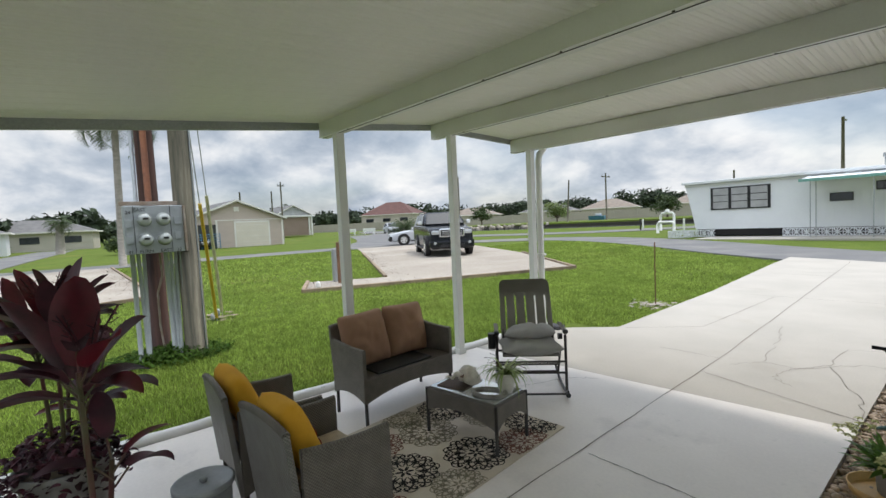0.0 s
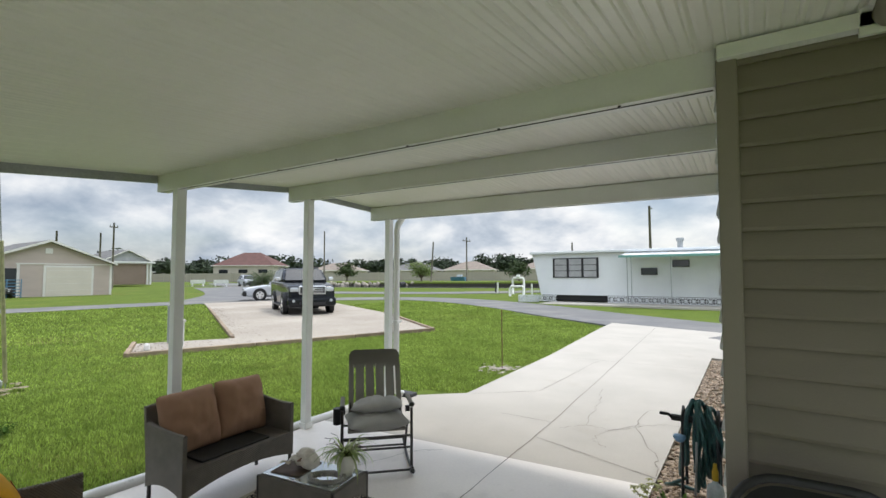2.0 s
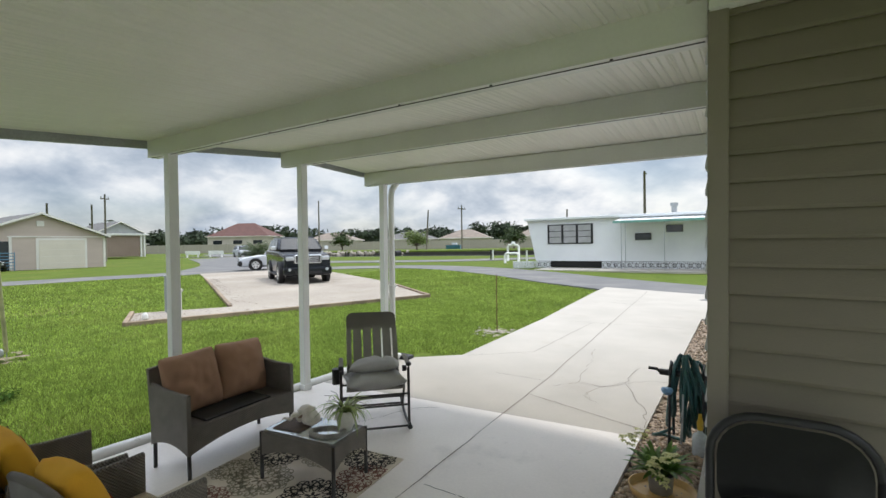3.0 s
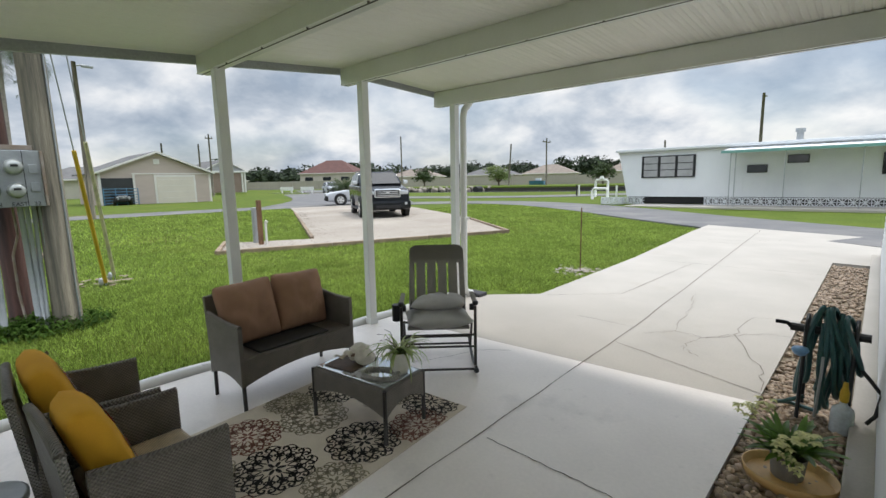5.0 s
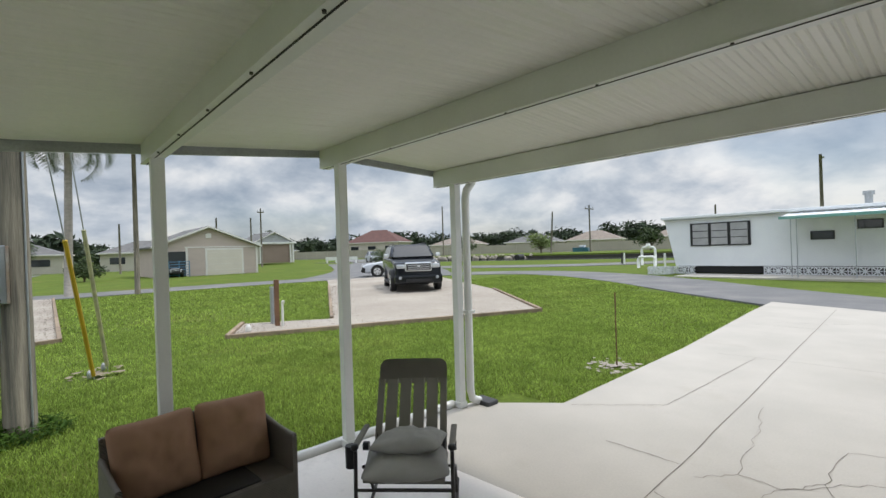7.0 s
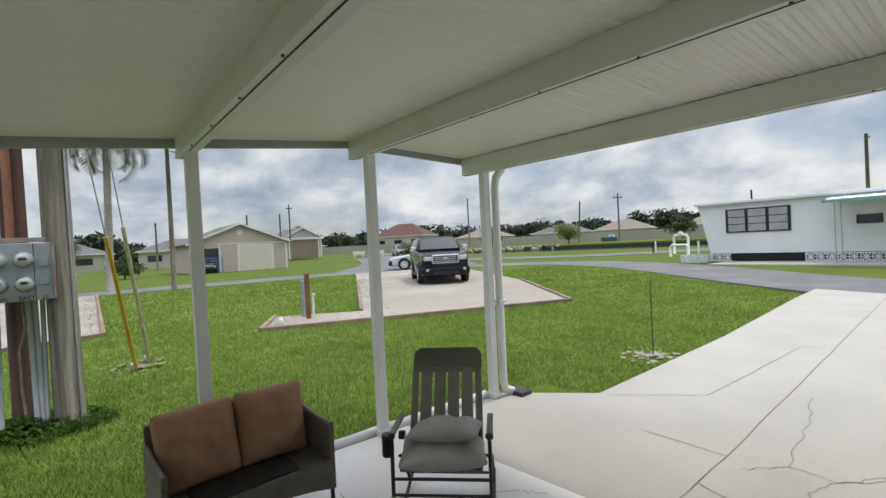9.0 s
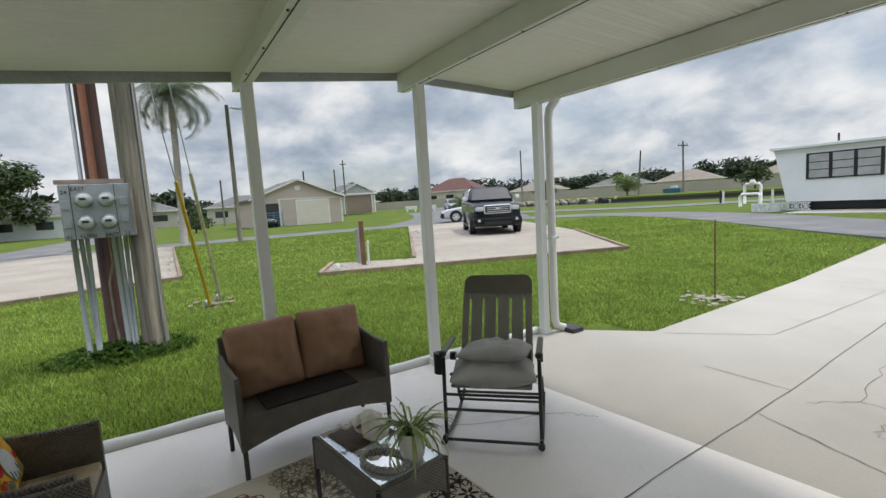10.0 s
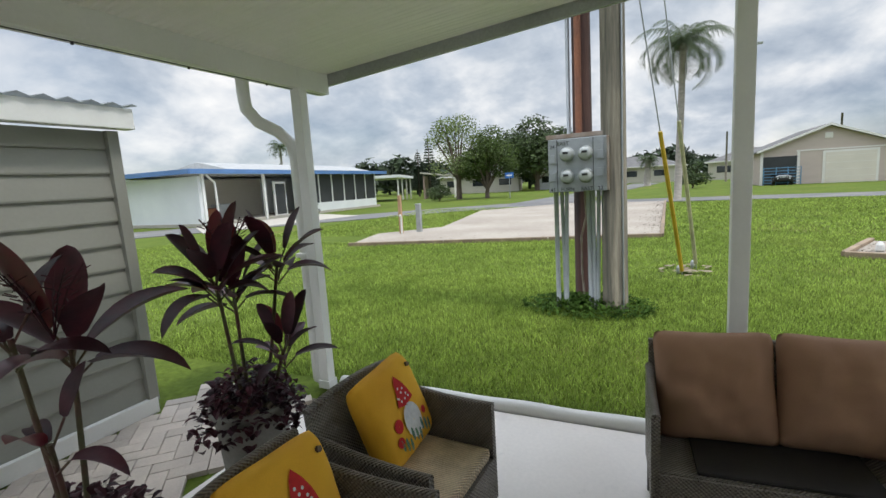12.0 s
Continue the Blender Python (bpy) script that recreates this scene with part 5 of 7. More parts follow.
bm = B()
for cx, cy, cz, n in ((-0.19, -0.03, 0.30, 12), (-0.12, 0.05, 0.34, 10), (0.0, -0.15, 0.24, 16), (0.07, -0.13, 0.29, 12), (0.03, -0.17, 0.17, 10)):
    for i in range(n):
        p = Vector((cx + random.uniform(-0.045, 0.045), cy + random.uniform(-0.035, 0.035), cz + random.uniform(-0.035, 0.035)))
        tilt = random.uniform(0, 6.28)
        for k in range(5):
            a = tilt + 2 * math.pi * k / 5
            strap_leaf(bm, p, a, 0.026, 0.016, 0.4, 0.9, 3, 0.3)
tagged(part("flowers", bm, "flower", e, "star-shaped pale yellow flowers"), kind="stuff")

e = thing("hose_reel", pose(3.64, 0.66, -0.02), "black hose reel loaded with a dark green hose on the pebbles", "hose reel")
for sx in (-1, 1):
    part("side_frame", tube(B(), [(0.115 * sx, -0.14, 0.0), (0.115 * sx, -0.10, 0.40), (0.115 * sx, -0.07, 0.60), (0.115 * sx, 0.0, 0.65), (0.115 * sx, 0.07, 0.60), (0.115 * sx, 0.10, 0.4), (0.115 * sx, 0.14, 0.0)], 0.011, 8), "plasticblack", e, smooth=True)
part("axle", tube(B(), [(-0.2, 0, 0.56), (0.18, 0, 0.56)], 0.025, 10), "plasticblack", e)
part("crank_handle", tube(B(), [(-0.2, 0, 0.56), (-0.21, -0.08, 0.60), (-0.27, -0.08, 0.60)], 0.012, 8), "plasticblack", e, smooth=True)
for k in range(13):
    x = -0.072 + 0.012 * k
    top, bot, d = random.uniform(0.57, 0.71), random.uniform(0.03, 0.34), random.uniform(0.06, 0.11)
    sway = random.uniform(-0.055, 0.055)
    pts = [(x + sway * (1 - math.cos(a)) + 0.012 * math.sin(2 * a + k), d * math.sin(a) * (0.75 + 0.25 * math.cos(a + 1)), (top + bot) / 2 + (top - bot) / 2 * math.cos(a)) for a in [2 * math.pi * i / 28 for i in range(29)]]
    part("hose_loop", tube(B(), pts, 0.0145, 8), "hose", e, smooth=True)
part("hose_tail", tube(B(), [(-0.09, -0.1, 0.16), (-0.19, -0.12, 0.10), (-0.24, -0.05, 0.06), (-0.17, 0.05, 0.035), (-0.02, 0.02, 0.03)], 0.0125, 8), "hose", e, smooth=True)
part("supply_hose", tube(B(), [(0.12, -0.05, 0.42), (0.2, -0.1, 0.34), (0.25, -0.12, 0.28), (0.235, -0.14, 0.16), (0.2, -0.14, 0.1)], 0.011, 8), "plasticblack", e, smooth=True)
part("wand", tube(B(), [(-0.03, -0.16, 0.07), (-0.02, -0.14, 0.34), (-0.02, -0.13, 0.44)], 0.008, 8), "galv", e, "grey metal watering wand")
part("spray_head", lathe(B(), [(0.012, 0.0), (0.03, 0.01), (0.045, 0.035), (0.04, 0.05), (0.015, 0.055)], 16, -0.13, -0.13, 0.42), "plasticblue", e, "pale blue spray head", smooth=True)
e = thing("water_jug", pose(3.735, 0.52, -0.012), "clear plastic bottle with a yellow pump top, against the wall", "bottle")
part("bottle", lathe(B(), [(0.05, 0), (0.056, 0.01), (0.056, 0.12), (0.05, 0.15), (0.02, 0.175), (0.016, 0.2)], 20), "clearjug", e, smooth=True)
part("cap", lathe(B(), [(0.018, 0.19), (0.022, 0.2), (0.022, 0.25), (0.014, 0.28), (0.012, 0.31)], 14), "plasticyellow", e, "yellow cap", smooth=True)

# ---- folding chair against the porch wall and a duct elbow ----
e = thing("folding_chair", pose(4.13, -1.58, 0, 0, 0, 3), "black folding chair leaning on the taupe wall", "folding chair")


def rounded(w, h, r, z0, y, n=6):
    pts = []
    for cx, cz, a0 in ((w / 2 - r, z0 + h - r, 0), (-w / 2 + r, z0 + h - r, 90), (-w / 2 + r, z0 + r, 180), (w / 2 - r, z0 + r, 270)):
        for i in range(n + 1):
            a = radians(a0 + 90 * i / n)
            pts.append((cx + r * math.cos(a), y, cz + r * math.sin(a)))
    return pts + [pts[0]]


part("back_frame", tube(B(), rounded(0.44, 1.02, 0.14, 0.015, 0), 0.014, 8), "plasticblack", e, smooth=True)
part("seat_frame", tube(B(), rounded(0.40, 0.62, 0.12, 0.16, -0.04), 0.012, 8), "plasticblack", e, smooth=True)
bm = B()
rim = rounded(0.40, 0.34, 0.12, 0.675, -0.006)[:-1]
bm.faces.new([bm.verts.new(p) for p in rim])
bmesh.ops.solidify(bm, geom=bm.faces[:], thickness=0.02)
part("backrest", bm, "plasticblack", e)
bm = B()
bm.faces.new([bm.verts.new(p) for p in rounded(0.38, 0.38, 0.08, 0.22, -0.03)[:-1]])
bmesh.ops.solidify(bm, geom=bm.faces[:], thickness=0.02)
part("seat", bm, "plasticblack", e)
e = thing("duct_elbow", pose(4.34, -1.5, 2.45), "grey duct elbow in a white wall plate under the ceiling", "duct")
part("wall_plate", box(B(), 0, 0.02, 0, 0.12, 0.02, 0.11, 0.003), "white", e)
part("pipe", tube(B(), [(0.02, 0.01, 0.0), (0.02, -0.07, 0.01), (0.025, -0.11, 0.05), (0.03, -0.12, 0.13)], 0.05, 14), "trim", e, smooth=True)

# ---- poles, meters, guys ----
random.seed(17)
e = thing("utility_pole", pose(-2.62, -2.15, -0.1), "weathered grey wooden utility pole in the lawn", "utility pole", "utility poles")
part("shaft", tube(B(), [(0, 0, 0), (0.0, -0.01, 3), (0.0, -0.03, 6), (0, -0.05, 9.4)], 0.132, 18, 0.10), "pole", e, smooth=True)
part("ground_wire", tube(B(), [(0.10, 0.09, 0.05), (0.096, 0.085, 1.4), (0.09, 0.085, 3), (0.075, 0.05, 8)], 0.009, 6), "galv", e, "grey cable clipped to the pole")
e = thing("utility_pole", pose(-2.86, -2.50, -0.1), "dark red-brown creosoted utility pole behind the meters", "utility pole", "utility poles")
part("shaft", tube(B(), [(0, 0, 0), (0, 0, 3), (0, 0.0, 9.0)], 0.112, 18, 0.088), "polered", e, smooth=True)
part("conduit", tube(B(), [(0.13, -0.02, 1.9), (0.125, -0.02, 3.5), (0.11, -0.02, 7)], 0.036, 10), "rust", e, "rusty steel riser pipe", smooth=True)
part("conduit", tube(B(), [(0.05, -0.14, 1.9), (0.045, -0.135, 3.5), (0.04, -0.12, 7)], 0.022, 8), "galv", e, "grey riser pipe", smooth=True)

e = thing("electric_meter_bank", pose(-2.55, -2.51, 1.27), "grey steel cabinet with four electric meters on the poles", "meter bank")
part("cabinet", box(B(), -0.03, 0, 0.285, 0.17, 0.60, 0.56, 0.008), "galv", e)
part("top_rail", box(B(), -0.02, 0, 0.595, 0.06, 0.66, 0.045, 0.004), "galvrust", e, "rust-stained top rail")
part("end_panel", box(B(), 0.0, 0.312, 0.285, 0.19, 0.022, 0.55, 0.003), "galvrust", e, "rust-streaked end panel")
for y in (-0.205, 0.165):
    part("seam", box(B(), 0.056, y, 0.285, 0.004, 0.006, 0.55, 0.0), "dark", e)
for y in (-0.10, 0.09):
    for z in (0.17, 0.40):
        mt = part("meter", lathe(B(), [(0.075, 0.0), (0.078, 0.012), (0.068, 0.03), (0.064, 0.085), (0.055, 0.10), (0.02, 0.104)], 24), "meterglass", e, "round domed meter", smooth=True)
        mt.matrix_local = pose(0.055, y, z, 0, 90, 0)
        part("dial", box(B(), 0.163, y, z + 0.012, 0.004, 0.055, 0.022, 0.0), "dark", mt).matrix_parent_inverse = pose(0.055, y, z, 0, 90, 0).inverted()
for y, z in ((0.235, 0.38), (0.235, 0.20), (-0.255, 0.36), (-0.255, 0.17)):
    part("breaker_cover", box(B(), 0.062, y, z, 0.02, 0.07, 0.09, 0.004), "galv", e)


def words(text, size, m, parent, material="dark"):
    c = bpy.data.curves.new("lettering", "FONT")
    c.body, c.size, c.align_x, c.extrude = text, size, "CENTER", 0.001
    tmp = bpy.data.objects.new("lettering", c)
    scene.collection.objects.link(tmp)
    bpy.context.view_layer.update()
    me = bpy.data.meshes.new_from_object(tmp.evaluated_get(bpy.context.evaluated_depsgraph_get()))
    bpy.data.objects.remove(tmp)
    me.materials.clear()
    me.materials.append(M[material])
    ob = new("lettering", me)
    ob.parent = parent
    ob.matrix_local = m
    return ob


for text, y, z in (("EAST", -0.14, 0.50), ("FURN", -0.10, 0.015), ("EAST", 0.10, 0.015), ("22", 0.235, 0.015), ("24", -0.255, 0.47), ("41", -0.255, 0.015)):
    words(text, 0.055, pose(0.0585, y, z, 90, 0, 90), e)
for k, y in enumerate((-0.24, -0.18, -0.125, 0.10, 0.15, 0.205, 0.26)):
    wob = 0.012 * math.sin(k * 2.3)
    part("conduit", tube(B(), [(-0.02 - 0.015 * (k % 2), y, 0.02), (-0.02 - 0.015 * (k % 2), y + wob, -0.6), (-0.03, y + wob * 2, -1.36)], 0.021 if k % 3 else 0.026, 10), "galv", e, smooth=True)
part("cable", tube(B(), [(-0.12, 0.05, 0.0), (-0.13, 0.06, -0.28), (-0.16, 0.0, -0.5), (-0.17, 0.0, -0.9), (-0.15, 0.03, -1.3)], 0.012, 8), "galvrust", e, smooth=True)

for (bx, by), mname, lab, hh, zt in (((-4.62, -1.42), "guard", "yellow plastic guard on a steel guy wire", 1.95, 5.0), ((-5.05, -1.22), "guardpale", "faded guard on a steel guy wire", 2.1, 7.3)):
    e = thing("guy_wire", pose(bx, by, -0.04), lab, "guy wire", "guy wires")
    d = Vector((-2.6 - bx, -2.18 - by, zt))
    part("wire", tube(B(), [(0, 0, 0), d * 0.5, d], 0.008, 6), "galv", e)
    part("guard", tube(B(), [d * 0.012, d * (hh / zt)], 0.026, 8), mname, e)
    part("anchor", lathe(B(), [(0.02, 0.0), (0.03, 0.04), (0.028, 0.09), (0.012, 0.12)], 10, -0.06, -0.05, 0), "galv", e, smooth=True)
bm = B()
for i in range(40):
    a, r = random.uniform(0, 6.28), random.uniform(0.02, 0.5)
    c = Vector((-4.85 + r * math.cos(a) * 0.9, -1.35 + r * math.sin(a) * 0.8, ground_z(-4.8, -1.3) + 0.004))
    n = 8
    rr = random.uniform(0.02, 0.07)
    bm.faces.new([bm.verts.new(c + Vector((rr * math.cos(2 * math.pi * k / n) * random.uniform(0.6, 1.2), rr * math.sin(2 * math.pi * k / n) * random.uniform(0.6, 1.2), 0.0008 * i * 0.2))) for k in range(n)])
tagged(obj("bare_soil", bm, "soil"), "bare sandy soil round the guy anchors", "soil", kind="stuff")
bm = B()
for i in range(60):
    a, r = random.uniform(0, 6.28), random.uniform(0.0, 0.55)
    c = Vector((0.29 + r * math.cos(a) * 0.9, 4.08 + r * math.sin(a) * 0.8, ground_z(0.3, 4.1) + 0.006 + 0.0002 * i))
    rr = random.uniform(0.02, 0.06)
    if c.x < 0.78:
        bm.faces.new([bm.verts.new(c + Vector((rr * math.cos(2 * math.pi * k / 8) * random.uniform(0.5, 1.2), rr * math.sin(2 * math.pi * k / 8) * random.uniform(0.5, 1.2), 0))) for k in range(8)])
tagged(obj("bare_sand", bm, "shell"), "pale bare sand round the stake", "sand", kind="stuff")
solid("marker_stake", tube(B(), [(0.29, 4.08, -0.1), (0.285, 4.08, 0.98)], 0.009, 6), "rod", "thin rusty steel stake standing in the lawn", "stake")
# leafy ground cover round the pole feet
bm = B()
for i in range(1500):
    a, r = random.uniform(0, 6.28), 0.62 * random.random() ** 0.8
    x, y = -2.62 + 0.75 * r * math.cos(a), -2.45 + 1.15 * r * math.sin(a)
    strap_leaf(bm, (x, y, ground_z(x, y) + random.uniform(0.02, 0.16) * (1.1 - r)), random.uniform(0, 6.28), random.uniform(0.05, 0.10), random.uniform(0.02, 0.035), random.uniform(0, 1.2), 1.2, 3, 0.3)
tagged(obj("ground_cover_vine", bm, "vine"), "leafy green vine round the pole feet", "vine", kind="stuff")


def pedestal(x, y, h, label_post, wood):
    solid("wooden_post", box(B(), 0, 0, h / 2, 0.10, 0.09, h + 0.1, 0.008), wood, label_post, "post", "hookup posts", m=pose(x, y, 0))
    e = thing("utility_pedestal", pose(x - 0.45, y + (0.12 if y > 0 else 0.4), 0), "grey metal power pedestal on the shell pad", "pedestal", "pedestals")
    part("box", box(B(), 0, 0, 0.44, 0.13, 0.15, 0.88, 0.012), "galv", e)
    part("lid", box(B(), 0.01, 0, 0.89, 0.15, 0.17, 0.04, 0.01), "galv", e)
    solid("water_pipe", tube(B(), [(0, 0, -0.05), (0, 0, 0.55), (0.03, 0, 0.6), (0.08, 0, 0.58)], 0.03, 8), "pvc", "pale water pipe with a tap", "pipe", "water pipes", m=pose(x + 0.12, y + 0.08, 0))


standing = names_so_far()
pedestal(-7.05, 2.32, 1.05, "brown wooden hookup post on the shell pad", "postbrown")
pedestal(-9.9, -8.75, 1.15, "orange-brown wooden hookup post on the shell pad", "postorange")
solid("plastic_bottle", lathe(B(), [(0.05, 0), (0.06, 0.02), (0.055, 0.10), (0.02, 0.15)], 12), "pvc", "white plastic jug lying on the pad corner", "bottle", m=pose(-6.75, 1.55, 0.04))


# ---- street poles and palms ----
def street_pole(x, y, h, r, label, arm=0.0, cross=0.0, z=0.0, lean_=0.0):
    e = thing("street_pole", pose(x, y, z - 0.2, 0, lean_, 0), label, "utility pole", "street poles")
    part("shaft", tube(B(), [(0, 0, 0), (0, 0, h / 2), (0, 0, h + 0.2)], r, 10, r * 0.7), "pole", e, smooth=True)
    if arm:
        part("arm", tube(B(), [(0, 0, h), (0, arm * 0.6, h + 0.12), (0, arm, h + 0.1)], 0.035, 6), "galv", e)
        part("lamp_head", box(B(), 0, arm, h + 0.06, 0.22, 0.45, 0.10, 0.03), "galv", e)
    if cross:
        part("crossarm", box(B(), 0, 0, h - 0.4, 0.12, cross, 0.14, 0.01), "pole", e)
        for k in (-0.42, 0, 0.42):
            part("insulator", tube(B(), [(0, k * cross, h - 0.33), (0, k * cross, h - 0.1)], 0.06, 6), "galv", e)


street_pole(-23.5, 2.18, 7.2, 0.13, "brown wooden street lamp pole by the road", 0.5)
for x, y, h, c, a, ln in ((-58.4, 16.2, 6.6, 0, 0, 0), (-66.5, 23.4, 7.4, 0, 0, 0), (-66.0, 24.7, 8.8, 1.0, 0, 0), (-54.9, 51.5, 9.1, 0, 0, 0), (-35.6, 55.0, 6.7, 0, 0, 4), (-33.4, 62.2, 7.8, 2.4, 0, 0),
                          (-2.7, 41.6, 7.8, 0, 0.8, 0), (-16.0, 62.0, 6.2, 0, 0, 0), (-65.9, 7.1, 6.2, 0, 0, 0)):
    street_pole(x, y, h, 0.14, "slim wooden utility pole beyond the road", a, c, 0, ln)


def frond(bm, base, yaw, length, rise, droop, leaflets, lw):
    p, ang = Vector(base), rise
    dx, dy = math.cos(yaw), math.sin(yaw)
    n = leaflets
    for i in range(n):
        ang -= droop / n
        q = p + Vector((dx * math.cos(ang), dy * math.cos(ang), math.sin(ang))) * length / n
        bm.faces.new([bm.verts.new(v) for v in (p + Vector((-dy, dx, 0)) * 0.02, p - Vector((-dy, dx, 0)) * 0.02, q)])
        L = lw * math.sin(math.pi * min(1, 0.15 + 0.8 * i / n))
        for s in (-1, 1):
            side = Vector((-dy * s, dx * s, 0))
            tip = q + side * L * 0.75 + Vector((dx, dy, 0)) * L * 0.45 - Vector((0, 0, 1)) * L * random.uniform(0.25, 0.6)
            bm.faces.new([bm.verts.new(v) for v in (p, p.lerp(q, 0.32), tip)])
            bm.faces.new([bm.verts.new(v) for v in (p.lerp(q, 0.5), p.lerp(q, 0.82), tip + (q - p) * 0.5 - Vector((0, 0, 0.25 * L)))])
        p = q


def palm(x, y, h, r, label, n=22, fl=2.6, droop=2.2, lw=0.7):
    e = thing("palm_tree", pose(x, y, -0.1), label, "palm tree", "palm trees")
    part("trunk", tube(B(), [(0, 0, 0), (0.05, 0.05, h * 0.3), (0.02, 0.12, h * 0.7), (0, 0.15, h)], r, 12, r * 0.75), "palmtrunk", e, smooth=True)
    boots = B()
    for i in range(26):
        a = i * 2.4
        p = Vector((0, 0.15, h - 0.5 + 0.02 * i))
        tube(boots, [p, p + Vector((math.cos(a) * r * 1.9, math.sin(a) * r * 1.9, 0.12))], 0.035, 4, 0.02)
    part("leaf_bases", boots, "bark", e)
    bm = B()
    for i in range(n):
        frond(bm, (0, 0.15, h), i * 2.4, fl * random.uniform(0.8, 1.1), 1.35 - 1.5 * i / n, droop * random.uniform(0.7, 1.1), 26, lw)
    part("crown", bm, "palmleaf", e, "drooping feathery fronds")


palm(-25.3, -0.37, 8.1, 0.19, "tall slim palm with drooping fronds by the road", 34, 2.9, 2.6, 0.75)
palm(-62, -2.0, 3.4, 0.45, "short stout cabbage palm on the far lawn", 26, 1.7, 2.0, 0.7)
palm(-52, -52, 8.5, 0.2, "far palm behind the blue-roofed home", 22, 2.4, 2.2, 0.8)
palm(-47, 33.6, 1.0, 0.3, "low bushy palm beside the far road", 34, 2.6, 1.5, 0.8)


# ---- trees ----
def leaf_cloud(bm, centers, count, size):
    """Small bent leaf clumps spread over the shells of several blobs."""
    for i in range(count):
        c, r = random.choice(centers)
        v = Vector((random.gauss(0, 1), random.gauss(0, 1), random.gauss(0, 1)))
        v.normalize()
        v = Vector((v.x, v.y, v.z * 0.8))
        p = Vector(c) + v * r * random.uniform(0.55, 1.08)
        a = Vector((random.uniform(-1, 1), random.uniform(-1, 1), random.uniform(-0.6, 0.6))).normalized() * size * random.uniform(0.6, 1.4)
        b = a.cross(v).normalized() * size * random.uniform(0.4, 0.9) if a.cross(v).length > 1e-4 else Vector((size, 0, 0))
        q = [bm.verts.new(p - a), bm.verts.new(p + b * 0.6 + v * size * 0.2), bm.verts.new(p + a), bm.verts.new(p - b * 0.6 + v * size * 0.2)]
        bm.faces.new(q)


def tree(x, y, h, w, label, material="foliage", n=2200, size=0.3, trunk_h=0.3, seed=1, name="tree"):
    random.seed(seed)
    e = thing(name, pose(x, y, -0.05), label, name.replace("_", " "), "trees")
    tr = B()
    tube(tr, [(0, 0, 0), (0.1, 0.05, h * trunk_h * 0.6), (0, 0.1, h * trunk_h * 1.3)], h * 0.035, 8, h * 0.022)
    centers = []
    for i in range(15):
        a, rr = i * 2.4, w * 0.5 * math.sqrt((i + 0.5) / 15) * 0.78
        c = Vector((rr * math.cos(a), rr * math.sin(a), h * (trunk_h + (0.86 - trunk_h) * (1 - (rr / (w * 0.5)) ** 2 * 0.6) * random.uniform(0.25, 1.0))))
        centers.append((c, min(w, h * 1.2) * random.uniform(0.16, 0.24)))
        tube(tr, [(0, 0.05, h * trunk_h * 0.9), c * 0.5 + Vector((0, 0, h * 0.12)), c], h * 0.014, 5, h * 0.004)
    part("trunk", tr, "bark", e, smooth=True)
    bm = B()
    leaf_cloud(bm, centers, n, size)
    part("crown", bm, material, e, "uneven crown of small leaves")
    return e


tree(-40.8, -16.2, 7.6, 6.0, "leafy green tree by the far lawn", "foliagemid", 6000, 0.17, 0.12, 4)
tree(-40.2, -18.9, 9.6, 6.4, "airy pale green tree with gaps in its crown", "foliagelight", 3400, 0.15, 0.22, 5)
tree(-65, -16.6, 11.6, 11.0, "large dark green oak behind the homes", "foliage", 7000, 0.32, 0.14, 6)
tree(-78, -24.0, 11.5, 13.0, "large dark green oak behind the homes", "foliage", 4500, 0.4, 0.14, 7)
tree(-45, 1.8, 2.6, 3.0, "rounded dark green shrub on the lawn", "foliage", 1400, 0.14, 0.1, 8, "shrub")
tree(-36, -19.2, 1.9, 2.4, "rounded shrub near the screened porch", "foliage", 900, 0.12, 0.1, 9, "shrub")
tree(-21.5, -21.9, 1.3, 1.2, "clipped green shrub by the porch door", "foliage", 700, 0.08, 0.1, 10, "shrub")
tree(-26, 66, 5.0, 4.0, "small round tree on the canal bank", "foliage", 900, 0.25, 0.3, 12)
tree(-41, 60, 4.6, 4.4, "small tree on the canal bank", "foliagelight", 900, 0.25, 0.3, 13)
tree(-60, 62, 5.0, 4.5, "small tree on the canal bank", "foliage", 800, 0.28, 0.3, 14)
tree(10, 60, 8.0, 10, "dark tree behind the white trailer", "foliage", 1800, 0.35, 0.2, 15)
for k, (x, y, h) in enumerate(((-58.6, -30.7, 8.6), (-58.2, -32.3, 6.8))):
    e = thing("norfolk_pine", pose(x, y, 0), "dark tiered pine behind the homes", "pine tree", "pines")
    part("trunk", tube(B(), [(0, 0, 0), (0, 0, h)], 0.14, 8, 0.03), "bark", e)
    bm = B()
    random.seed(40 + k)
    for t in range(17):
        z = h * (0.15 + 0.82 * t / 17)
        L = 1.7 * (1 - t / 18.5)
        for i in range(14):
            frond(bm, (0, 0, z), i * 0.45 + t, L, 0.3, 0.3, 9, 0.5)
    part("foliage", bm, "foliagefar", e, "flat tiers of needled branches")
# far woods along the horizon
random.seed(23)
bm = B()
